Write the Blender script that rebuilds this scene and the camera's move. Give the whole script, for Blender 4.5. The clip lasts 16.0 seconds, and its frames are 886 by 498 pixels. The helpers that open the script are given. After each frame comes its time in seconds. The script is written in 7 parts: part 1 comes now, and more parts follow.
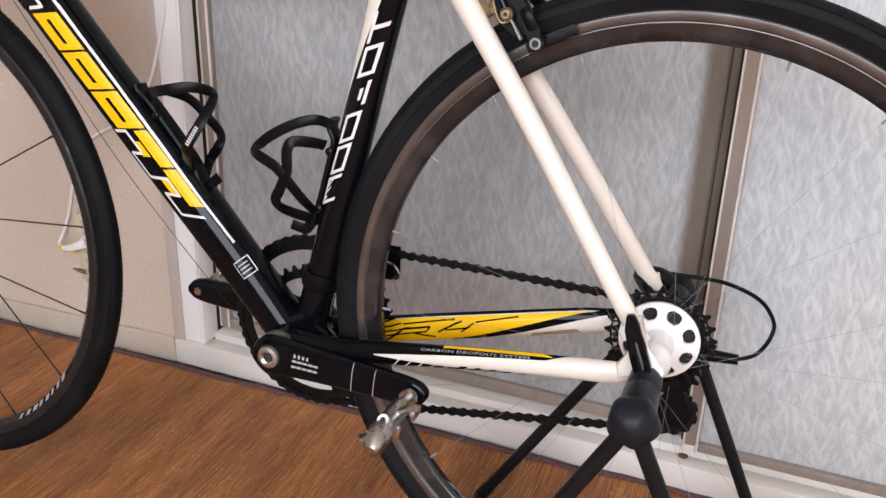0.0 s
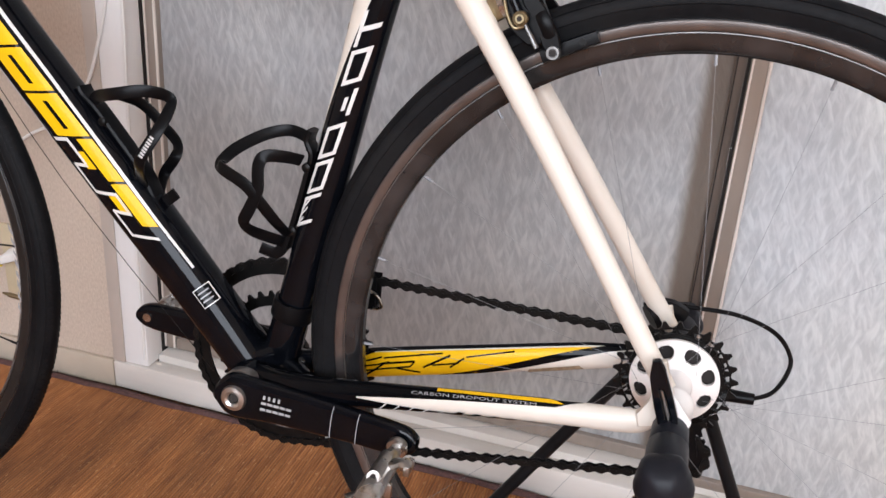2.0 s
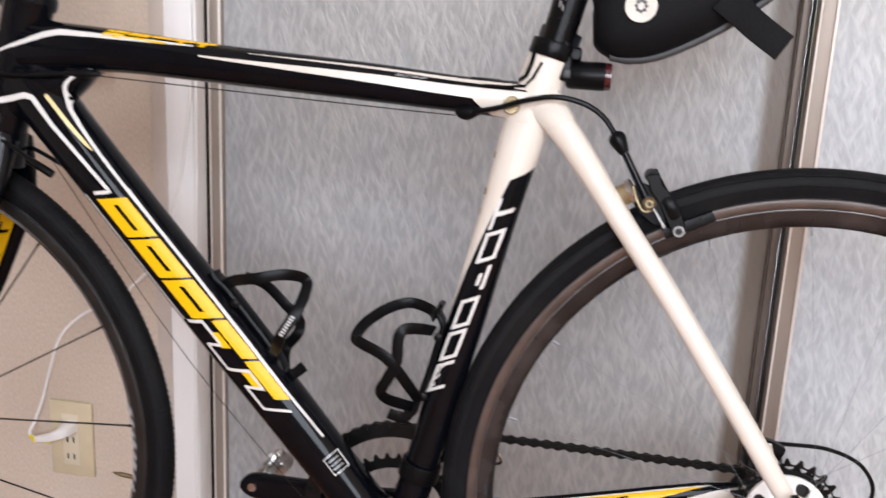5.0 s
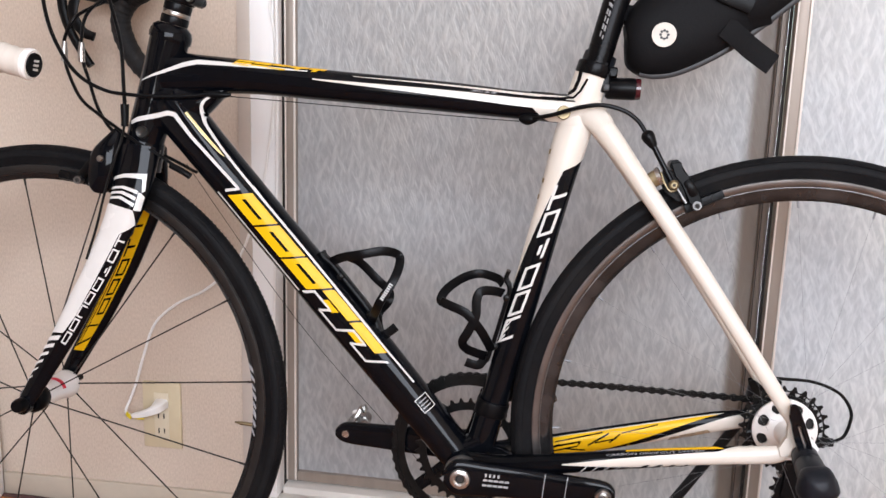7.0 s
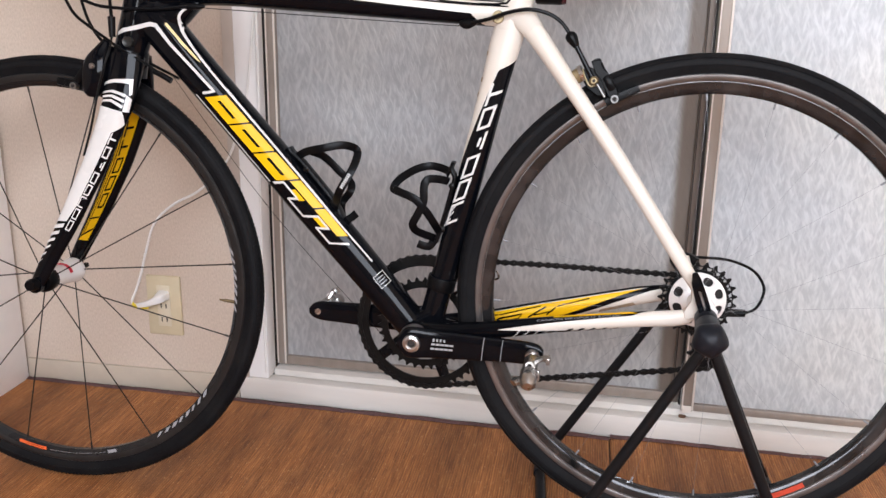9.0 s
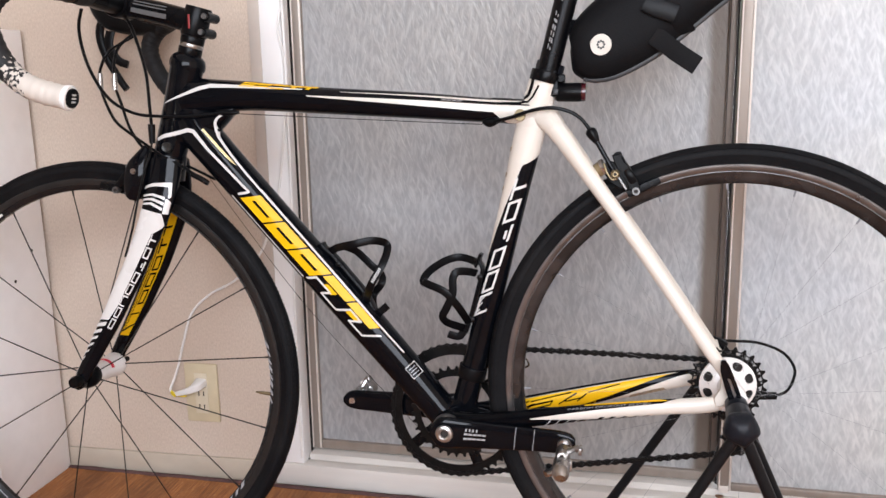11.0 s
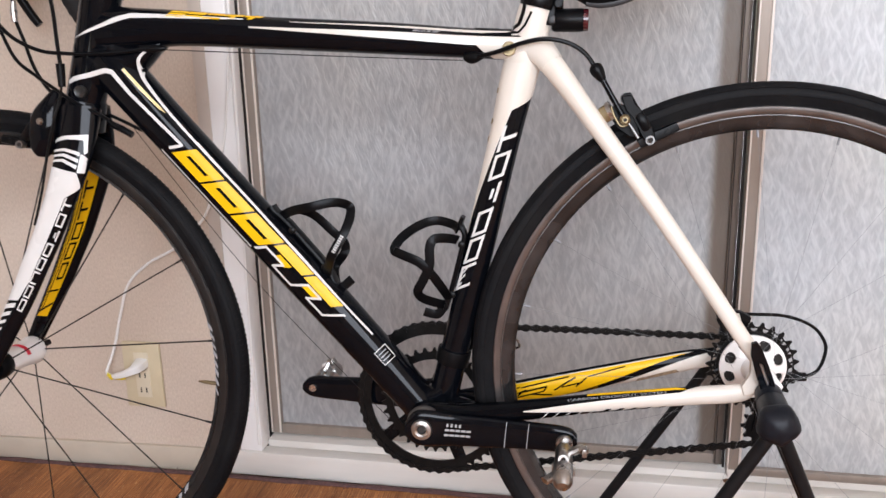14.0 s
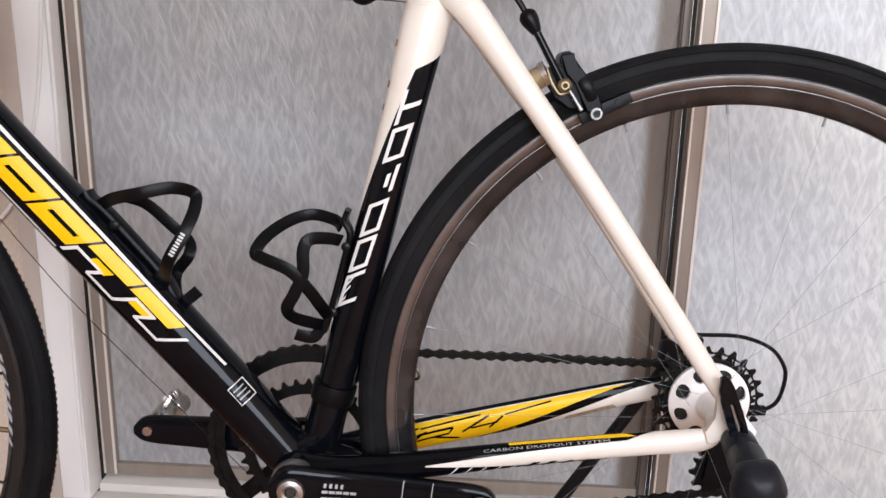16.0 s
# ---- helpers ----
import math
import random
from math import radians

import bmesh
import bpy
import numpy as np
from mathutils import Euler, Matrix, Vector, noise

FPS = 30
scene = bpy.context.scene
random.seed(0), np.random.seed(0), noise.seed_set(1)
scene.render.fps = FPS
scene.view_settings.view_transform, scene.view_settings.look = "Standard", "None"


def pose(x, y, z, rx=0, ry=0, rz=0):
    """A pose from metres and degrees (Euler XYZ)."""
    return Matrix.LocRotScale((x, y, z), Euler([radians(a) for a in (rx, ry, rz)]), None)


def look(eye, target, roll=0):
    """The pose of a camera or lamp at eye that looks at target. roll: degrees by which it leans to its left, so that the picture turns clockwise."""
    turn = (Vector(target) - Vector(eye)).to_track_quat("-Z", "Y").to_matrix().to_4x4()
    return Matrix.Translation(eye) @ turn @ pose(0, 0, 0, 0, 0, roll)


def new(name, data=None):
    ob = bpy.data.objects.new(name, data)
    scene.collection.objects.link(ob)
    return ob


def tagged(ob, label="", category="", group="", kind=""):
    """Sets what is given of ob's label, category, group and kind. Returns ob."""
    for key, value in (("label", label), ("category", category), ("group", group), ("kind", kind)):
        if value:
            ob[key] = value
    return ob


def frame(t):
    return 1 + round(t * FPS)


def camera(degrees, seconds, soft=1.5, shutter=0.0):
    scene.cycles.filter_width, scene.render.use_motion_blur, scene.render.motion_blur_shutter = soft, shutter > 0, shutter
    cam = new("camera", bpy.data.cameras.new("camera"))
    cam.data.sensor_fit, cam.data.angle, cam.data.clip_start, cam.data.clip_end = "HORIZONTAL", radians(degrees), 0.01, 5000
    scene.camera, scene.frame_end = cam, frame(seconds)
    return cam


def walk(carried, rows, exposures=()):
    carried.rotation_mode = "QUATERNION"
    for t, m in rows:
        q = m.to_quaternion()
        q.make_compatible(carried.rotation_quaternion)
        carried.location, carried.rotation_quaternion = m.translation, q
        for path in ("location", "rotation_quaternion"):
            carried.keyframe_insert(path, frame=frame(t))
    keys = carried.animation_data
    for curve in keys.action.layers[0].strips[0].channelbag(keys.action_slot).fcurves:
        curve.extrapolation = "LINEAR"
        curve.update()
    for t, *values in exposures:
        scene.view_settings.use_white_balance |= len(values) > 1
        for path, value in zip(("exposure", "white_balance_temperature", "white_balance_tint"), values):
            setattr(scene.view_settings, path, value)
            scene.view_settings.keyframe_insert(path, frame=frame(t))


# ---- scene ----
cam = camera(54.17, 16.0, soft=1.5, shutter=0.3)
PATH = [
    (0, (0.442, -0.7333, 0.7523), (-0.1803, 1.0069, -0.0122), 1.79),
    (0.5, (0.4412, -0.7313, 0.7544), (-0.1634, 1.021, 0.0036), 1.93),
    (1, (0.4368, -0.7171, 0.7512), (-0.1232, 1.0485, -0.0033), 2.27),
    (1.5, (0.4051, -0.6881, 0.7432), (-0.1125, 1.0874, -0.0183), 3.14),
    (2, (0.3568, -0.6592, 0.743), (-0.1133, 1.1268, -0.0248), 3.98),
    (2.5, (0.3106, -0.6218, 0.7422), (-0.0837, 1.1771, -0.0379), 4.86),
    (3, (0.2745, -0.6039, 0.7431), (-0.0369, 1.2157, -0.0264), 5.93),
    (3.5, (0.2675, -0.6214, 0.7506), (-0.0147, 1.2162, 0.0132), 6.62),
    (4, (0.2725, -0.6481, 0.7519), (-0.0219, 1.1963, 0.0365), 6.79),
    (4.5, (0.2493, -0.6806, 0.7498), (-0.0598, 1.1865, 0.1031), 5.27),
    (5, (0.1764, -0.7703, 0.784), (-0.1392, 1.1503, 0.3242), 2.72),
    (5.2, (0.134, -0.8114, 0.7846), (-0.1732, 1.1177, 0.3551), 2.48),
    (7.3, (0.1016, -1.0419, 0.7631), (-0.1486, 0.9031, 0.3701), 1.95),
    (7.5, (0.1262, -1.0664, 0.7417), (-0.0998, 0.8703, 0.2966), 3.15),
    (8, (0.1852, -1.1349, 0.7314), (-0.0438, 0.7766, 0.1894), 3.48),
    (8.2, (0.2016, -1.1439, 0.733), (-0.0486, 0.7613, 0.1784), 3.08),
    (10.3, (0.2357, -1.147, 0.787), (-0.1081, 0.7628, 0.3026), -0.94),
    (10.5, (0.2387, -1.1566, 0.7919), (-0.1181, 0.7579, 0.3364), -1.13),
    (11, (0.2303, -1.161, 0.8003), (-0.1546, 0.7575, 0.3866), -1.09),
    (11.5, (0.2254, -1.1589, 0.8029), (-0.2042, 0.7519, 0.3977), -1.01),
    (12, (0.2267, -1.1591, 0.8045), (-0.2362, 0.7438, 0.3985), -0.97),
    (12.5, (0.2255, -1.1491, 0.8028), (-0.2425, 0.7501, 0.3858), -1.11),
    (13, (0.2204, -1.1296, 0.7997), (-0.2238, 0.7721, 0.3686), -1.41),
    (13.5, (0.2027, -1.0419, 0.7867), (-0.1725, 0.864, 0.3107), -1.73),
    (14, (0.1828, -0.968, 0.7734), (-0.1247, 0.9368, 0.2467), -1.31),
    (14.5, (0.1643, -0.899, 0.7639), (-0.0888, 1.0079, 0.2164), -0.56),
    (15, (0.153, -0.8358, 0.7473), (-0.0241, 1.0872, 0.2271), -0.13),
    (15.5, (0.147, -0.7747, 0.7253), (0.0745, 1.153, 0.1976), 0.71),
    (16, (0.1434, -0.7305, 0.7178), (0.1173, 1.1946, 0.1762), 1.47),
]
walk(cam, [(t, look(eye, target, roll)) for t, eye, target, roll in PATH], [(0.0, 0.0), (10.3, 0.0), (11.5, -0.05), (13.0, -0.05), (14.0, 0.0), (16.0, 0.0)])

# ---- light ----
world = bpy.data.worlds.new("sky")
scene.world = world
world.use_nodes = True
wn = world.node_tree
sky = wn.nodes.new("ShaderNodeTexSky")
sky.sky_type, sky.sun_disc = "NISHITA", False
sky.sun_elevation, sky.sun_rotation = radians(38), radians(200)
wn.links.new(sky.outputs[0], wn.nodes["Background"].inputs[0])
wn.nodes["Background"].inputs[1].default_value = 0.12


def window_light(name, m, sx, sy, watts, colour, spread=math.pi):
    data = bpy.data.lights.new(name, "AREA")
    data.spread = spread
    data.shape, data.size, data.size_y, data.energy, data.color = "RECTANGLE", sx, sy, watts, colour
    ob = new(name, data)
    ob.matrix_world = m
    return ob


# the room's window behind the camera, and the daylight behind the frosted door
window_light("window_daylight", look((0.55, -2.66, 1.45), (0.20, 0.3, 0.55)), 2.5, 1.3, 109, (0.845, 0.888, 0.99))
window_light("door_daylight", look((1.10, 0.72, 0.95), (1.10, 0.3, 0.90)), 1.15, 1.7, 72, (0.84, 0.90, 1.0), radians(95))


# ---- materials ----
def base(name):
    m = bpy.data.materials.new(name)
    m.use_nodes = True
    return m, m.node_tree, m.node_tree.nodes["Principled BSDF"]


def mat(name, rgb, rough=0.5, metal=0.0, vary=0.12, scale=40.0, bump=0.0, coat=0.0, stain=None, stain_scale=6.0, stain_amount=0.5,
        spread=(1, 1, 1), rough_vary=0.1, bump_scale=None, spec=0.5):
    """Paint, metal, rubber and the like: a colour with fine grain, broad stains, uneven gloss and fine relief."""
    m, nt, b = base(name)
    co = nt.nodes.new("ShaderNodeTexCoord")
    mp = nt.nodes.new("ShaderNodeMapping")
    mp.inputs["Scale"].default_value = spread
    nt.links.new(co.outputs["Object"], mp.inputs[0])
    n1 = nt.nodes.new("ShaderNodeTexNoise")
    n1.inputs["Scale"].default_value, n1.inputs["Detail"].default_value = scale, 5
    nt.links.new(mp.outputs[0], n1.inputs["Vector"])
    n2 = nt.nodes.new("ShaderNodeTexNoise")
    n2.inputs["Scale"].default_value, n2.inputs["Detail"].default_value = stain_scale, 4
    nt.links.new(mp.outputs[0], n2.inputs["Vector"])
    r1 = nt.nodes.new("ShaderNodeValToRGB")
    r1.color_ramp.elements[0].position, r1.color_ramp.elements[1].position = 0.3, 0.7
    r1.color_ramp.elements[0].color = (*[c * (1 - vary) for c in rgb], 1)
    r1.color_ramp.elements[1].color = (*[min(1, c * (1 + vary)) for c in rgb], 1)
    nt.links.new(n1.outputs[0], r1.inputs[0])
    r2 = nt.nodes.new("ShaderNodeValToRGB")
    r2.color_ramp.elements[0].position, r2.color_ramp.elements[1].position = 0.48, 0.75
    r2.color_ramp.elements[0].color, r2.color_ramp.elements[1].color = (0, 0, 0, 1), (stain_amount,) * 3 + (1,)
    nt.links.new(n2.outputs[0], r2.inputs[0])
    mix = nt.nodes.new("ShaderNodeMix")
    mix.data_type = "RGBA"
    nt.links.new(r2.outputs[0], mix.inputs[0])
    nt.links.new(r1.outputs[0], mix.inputs[6])
    mix.inputs[7].default_value = (*(stain or [c * (1 - vary) for c in rgb]), 1)
    nt.links.new(mix.outputs[2], b.inputs["Base Color"])
    rr = nt.nodes.new("ShaderNodeMapRange")
    rr.inputs[3].default_value, rr.inputs[4].default_value = max(0.02, rough - rough_vary), min(1, rough + rough_vary)
    nt.links.new(n2.outputs[0], rr.inputs[0])
    nt.links.new(rr.outputs[0], b.inputs["Roughness"])
    b.inputs["Metallic"].default_value = metal
    b.inputs["Coat Weight"].default_value = coat
    b.inputs["Coat Roughness"].default_value = 0.04
    b.inputs["Specular IOR Level"].default_value = spec
    if bump:
        bp = nt.nodes.new("ShaderNodeBump")
        bp.inputs["Strength"].default_value, bp.inputs["Distance"].default_value = bump, 0.001
        if bump_scale:
            n3 = nt.nodes.new("ShaderNodeTexNoise")
            n3.inputs["Scale"].default_value, n3.inputs["Detail"].default_value = bump_scale, 3
            nt.links.new(mp.outputs[0], n3.inputs["Vector"])
            nt.links.new(n3.outputs[0], bp.inputs["Height"])
        else:
            nt.links.new(n1.outputs[0], bp.inputs["Height"])
        nt.links.new(bp.outputs[0], b.inputs["Normal"])
    return m


def woven_mat():
    """Brown woven grass matting: fine ribs along y, broken into short stitches, with worn and darker patches."""
    m, nt, b = base("woven_matting")
    N, L = nt.nodes.new, nt.links.new
    co = N("ShaderNodeTexCoord")

    def noise_at(scale_vec, scale, detail=3):
        mp = N("ShaderNodeMapping")
        mp.inputs["Scale"].default_value = scale_vec
        L(co.outputs["Object"], mp.inputs[0])
        n = N("ShaderNodeTexNoise")
        n.inputs["Scale"].default_value, n.inputs["Detail"].default_value = scale, detail
        L(mp.outputs[0], n.inputs["Vector"])
        return n

    wave = N("ShaderNodeTexWave")
    wave.wave_type, wave.bands_direction = "BANDS", "X"
    wave.inputs["Scale"].default_value, wave.inputs["Distortion"].default_value = 78.0, 0.35
    wave.inputs["Detail Scale"].default_value = 3.0
    L(co.outputs["Object"], wave.inputs["Vector"])
    streak = noise_at((1, 0.05, 1), 330, 5)
    tuft = noise_at((1, 0.22, 1), 380, 2)
    patch = noise_at((1, 0.6, 1), 5.5, 5)
    ramp = N("ShaderNodeValToRGB")
    cr = ramp.color_ramp
    cr.elements[0].position, cr.elements[0].color = 0.28, (0.21, 0.072, 0.021, 1)
    cr.elements[1].position, cr.elements[1].color = 0.72, (0.56, 0.245, 0.082, 1)
    cr.elements.new(0.5).color = (0.375, 0.146, 0.044, 1)
    L(streak.outputs[0], ramp.inputs[0])
    gap = N("ShaderNodeMix")
    gap.data_type, gap.blend_type = "RGBA", "MULTIPLY"
    gap.inputs[0].default_value = 0.42
    wr = N("ShaderNodeValToRGB")
    wr.color_ramp.elements[0].position, wr.color_ramp.elements[1].position = 0.05, 0.5
    wr.color_ramp.elements[0].color = (0.32, 0.27, 0.23, 1)
    L(wave.outputs[0], wr.inputs[0])
    L(ramp.outputs[0], gap.inputs[6])
    L(wr.outputs[0], gap.inputs[7])
    worn = N("ShaderNodeMix")
    worn.data_type = "RGBA"
    pr = N("ShaderNodeValToRGB")
    pr.color_ramp.elements[0].position, pr.color_ramp.elements[1].position = 0.55, 0.70
    pr.color_ramp.elements[1].color = (0.55, 0.55, 0.55, 1)
    L(patch.outputs[0], pr.inputs[0])
    L(pr.outputs[0], worn.inputs[0])
    L(gap.outputs[2], worn.inputs[6])
    worn.inputs[7].default_value = (0.13, 0.058, 0.026, 1)
    fleck = N("ShaderNodeMix")
    fleck.data_type = "RGBA"
    tr = N("ShaderNodeValToRGB")
    tr.color_ramp.elements[0].position, tr.color_ramp.elements[1].position = 0.62, 0.72
    tr.color_ramp.elements[1].color = (0.75, 0.75, 0.75, 1)
    L(tuft.outputs[0], tr.inputs[0])
    L(tr.outputs[0], fleck.inputs[0])
    L(worn.outputs[2], fleck.inputs[6])
    fleck.inputs[7].default_value = (0.62, 0.36, 0.17, 1)
    # broad lengthwise bands, as the strips of grass were dyed and trodden unevenly
    strips = noise_at((1, 0.035, 1), 16, 3)
    sr = N("ShaderNodeValToRGB")
    sr.color_ramp.elements[0].position, sr.color_ramp.elements[1].position = 0.36, 0.62
    sr.color_ramp.elements[0].color, sr.color_ramp.elements[1].color = (0.66, 0.62, 0.58, 1), (1.12, 1.10, 1.08, 1)
    L(strips.outputs[0], sr.inputs[0])
    banded = N("ShaderNodeMix")
    banded.data_type, banded.blend_type = "RGBA", "MULTIPLY"
    banded.inputs[0].default_value = 1.0
    L(fleck.outputs[2], banded.inputs[6])
    L(sr.outputs[0], banded.inputs[7])
    L(banded.outputs[2], b.inputs["Base Color"])
    b.inputs["Roughness"].default_value = 0.62
    bp = N("ShaderNodeBump")
    bp.inputs["Strength"].default_value, bp.inputs["Distance"].default_value = 0.7, 0.0012
    L(wave.outputs[0], bp.inputs["Height"])
    L(bp.outputs[0], b.inputs["Normal"])
    return m


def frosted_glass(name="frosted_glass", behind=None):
    """Pale patterned glass: short slanting strokes in relief, scattering the daylight; a soft brown band painted along
    one edge stands in for a stile showing through.
    """
    m, nt, b = base(name)
    N, L = nt.nodes.new, nt.links.new
    co = N("ShaderNodeTexCoord")

    def strokes(angle, scale, stretch):
        mp = N("ShaderNodeMapping")
        mp.inputs["Rotation"].default_value = (0, radians(angle), 0)
        mp2 = N("ShaderNodeMapping")
        mp2.inputs["Scale"].default_value = (1, 1, stretch)
        n = N("ShaderNodeTexNoise")
        n.inputs["Scale"].default_value, n.inputs["Detail"].default_value = scale, 2
        L(co.outputs["Object"], mp.inputs[0])
        L(mp.outputs[0], mp2.inputs[0])
        L(mp2.outputs[0], n.inputs["Vector"])
        return n

    a, c = strokes(20, 165, 0.23), strokes(-10, 140, 0.26)
    mx = N("ShaderNodeMath")
    mx.operation = "MAXIMUM"
    L(a.outputs[0], mx.inputs[0])
    L(c.outputs[0], mx.inputs[1])
    ramp = N("ShaderNodeValToRGB")
    cr = ramp.color_ramp
    cr.elements[0].position, cr.elements[0].color = 0.44, (0.465, 0.463, 0.462, 1)
    cr.elements[1].position, cr.elements[1].color = 0.68, (0.610, 0.603, 0.592, 1)
    L(mx.outputs[0], ramp.inputs[0])
    broad = N("ShaderNodeTexNoise")
    broad.inputs["Scale"].default_value = 3.0
    L(co.outputs["Object"], broad.inputs["Vector"])
    tint = N("ShaderNodeMix")
    tint.data_type, tint.blend_type = "RGBA", "MULTIPLY"
    tint.inputs[0].default_value = 0.35
    tr = N("ShaderNodeValToRGB")
    tr.color_ramp.elements[0].position, tr.color_ramp.elements[1].position = 0.35, 0.65
    tr.color_ramp.elements[0].color, tr.color_ramp.elements[1].color = (0.90, 0.94, 1.0, 1), (1.0, 0.97, 0.92, 1)
    L(broad.outputs[0], tr.inputs[0])
    L(ramp.outputs[0], tint.inputs[6])
    L(tr.outputs[0], tint.inputs[7])
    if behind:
        # blur of a dark stile put into the colour; nothing stands behind
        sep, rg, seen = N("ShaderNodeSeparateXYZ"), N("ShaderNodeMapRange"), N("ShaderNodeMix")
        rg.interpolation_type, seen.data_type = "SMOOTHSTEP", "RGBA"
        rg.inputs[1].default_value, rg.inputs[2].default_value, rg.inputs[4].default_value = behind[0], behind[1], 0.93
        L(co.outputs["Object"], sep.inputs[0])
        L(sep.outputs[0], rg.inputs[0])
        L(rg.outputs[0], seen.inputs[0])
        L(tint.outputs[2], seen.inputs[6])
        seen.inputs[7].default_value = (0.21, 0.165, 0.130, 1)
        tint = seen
    L(tint.outputs[2], b.inputs["Base Color"])
    b.inputs["Roughness"].default_value = 0.33
    bp = N("ShaderNodeBump")
    bp.inputs["Strength"].default_value, bp.inputs["Distance"].default_value = 0.9, 0.0018
    L(mx.outputs[0], bp.inputs["Height"])
    L(bp.outputs[0], b.inputs["Normal"])
    glow = N("ShaderNodeBsdfTranslucent")
    L(tint.outputs[2], glow.inputs[0])
    add = N("ShaderNodeMixShader")
    add.inputs[0].default_value = 0.35
    L(b.outputs[0], add.inputs[1])
    L(glow.outputs[0], add.inputs[2])
    L(add.outputs[0], nt.nodes["Material Output"].inputs[0])
    return m


def wallpaper():
    """Beige embossed wallpaper with a fine cloth-like weave."""
    m, nt, b = base("beige_wallpaper")
    N, L = nt.nodes.new, nt.links.new
    co = N("ShaderNodeTexCoord")
    mp = N("ShaderNodeMapping")
    mp.inputs["Scale"].default_value = (1, 1, 0.45)
    L(co.outputs["Object"], mp.inputs[0])
    n = N("ShaderNodeTexNoise")
    n.inputs["Scale"].default_value, n.inputs["Detail"].default_value = 400, 3
    L(mp.outputs[0], n.inputs["Vector"])
    s = N("ShaderNodeTexNoise")
    s.inputs["Scale"].default_value, s.inputs["Detail"].default_value = 3.5, 5
    L(co.outputs["Object"], s.inputs["Vector"])
    r = N("ShaderNodeValToRGB")
    r.color_ramp.elements[0].position, r.color_ramp.elements[1].position = 0.3, 0.7
    r.color_ramp.elements[0].color, r.color_ramp.elements[1].color = (0.525, 0.427, 0.345, 1), (0.635, 0.530, 0.437, 1)
    L(n.outputs[0], r.inputs[0])
    mix = N("ShaderNodeMix")
    mix.data_type, mix.blend_type = "RGBA", "MULTIPLY"
    mix.inputs[0].default_value = 0.3
    r2 = N("ShaderNodeValToRGB")
    r2.color_ramp.elements[0].color, r2.color_ramp.elements[1].color = (0.78, 0.72, 0.66, 1), (1, 1, 1, 1)
    r2.color_ramp.elements[0].position, r2.color_ramp.elements[1].position = 0.3, 0.6
    L(s.outputs[0], r2.inputs[0])
    L(r.outputs[0], mix.inputs[6])
    L(r2.outputs[0], mix.inputs[7])
    L(mix.outputs[2], b.inputs["Base Color"])
    b.inputs["Roughness"].default_value = 0.8
    bp = N("ShaderNodeBump")
    bp.inputs["Strength"].default_value, bp.inputs["Distance"].default_value = 0.7, 0.001
    L(n.outputs[0], bp.inputs["Height"])
    L(bp.outputs[0], b.inputs["Normal"])
    return m


def speckled_tape():
    """Handlebar tape that turns from black to white in ragged flecks towards its end."""
    m, nt, b = base("speckled_bar_tape")
    N, L = nt.nodes.new, nt.links.new
    co = N("ShaderNodeTexCoord")
    sep = N("ShaderNodeSeparateXYZ")
    L(co.outputs["Object"], sep.inputs[0])
    v = N("ShaderNodeTexVoronoi")
    v.inputs["Scale"].default_value = 300
    L(co.outputs["Object"], v.inputs["Vector"])
    vs = N("ShaderNodeSeparateColor")
    L(v.outputs["Color"], vs.inputs[0])
    mr = N("ShaderNodeMapRange")
    mr.inputs[1].default_value, mr.inputs[2].default_value = -0.538, -0.496
    L(sep.outputs[0], mr.inputs[0])
    lt = N("ShaderNodeMath")
    lt.operation = "LESS_THAN"
    L(vs.outputs[0], lt.inputs[0])
    L(mr.outputs[0], lt.inputs[1])
    hz = N("ShaderNodeMath")
    hz.operation = "LESS_THAN"
    hz.inputs[1].default_value = 0.800
    L(sep.outputs[2], hz.inputs[0])
    both = N("ShaderNodeMath")
    both.operation = "MULTIPLY"
    L(lt.outputs[0], both.inputs[0])
    L(hz.outputs[0], both.inputs[1])
    mix = N("ShaderNodeMix")
    mix.data_type = "RGBA"
    mix.inputs[6].default_value, mix.inputs[7].default_value = (0.010, 0.010, 0.011, 1), (0.64, 0.585, 0.52, 1)
    L(both.outputs[0], mix.inputs[0])
    L(mix.outputs[2], b.inputs["Base Color"])
    b.inputs["Roughness"].default_value = 0.62
    n = N("ShaderNodeTexNoise")
    n.inputs["Scale"].default_value = 500
    L(co.outputs["Object"], n.inputs["Vector"])
    bp = N("ShaderNodeBump")
    bp.inputs["Strength"].default_value, bp.inputs["Distance"].default_value = 0.4, 0.0006
    L(n.outputs[0], bp.inputs["Height"])
    L(bp.outputs[0], b.inputs["Normal"])
    return m


BLACK = mat("gloss_black_paint", (0.0026, 0.0031, 0.0046), 0.09, coat=0.16, vary=0.3, scale=90, rough_vary=0.03, spec=0.11)
WHITE = mat("cream_white_paint", (0.705, 0.65, 0.575), 0.38, coat=0.12, vary=0.02, scale=20, stain=(0.50, 0.38, 0.26), stain_scale=9, stain_amount=0.22)
DECAL_WHITE = mat("white_decal", (0.68, 0.665, 0.64), 0.28, coat=0.5, vary=0.03)
DECAL_CREAM = mat("cream_decal", (0.66, 0.61, 0.545), 0.28, coat=0.5, vary=0.03)
DECAL_YELLOW = mat("yellow_decal", (0.80, 0.465, 0.006), 0.30, coat=0.08, vary=0.06, scale=30, spec=0.16)
DECAL_BLACK = mat("black_decal", (0.0018, 0.0022, 0.0032), 0.11, coat=0.11, vary=0.2, spec=0.08)
DECAL_GREY = mat("grey_decal", (0.30, 0.30, 0.31), 0.35, vary=0.05)
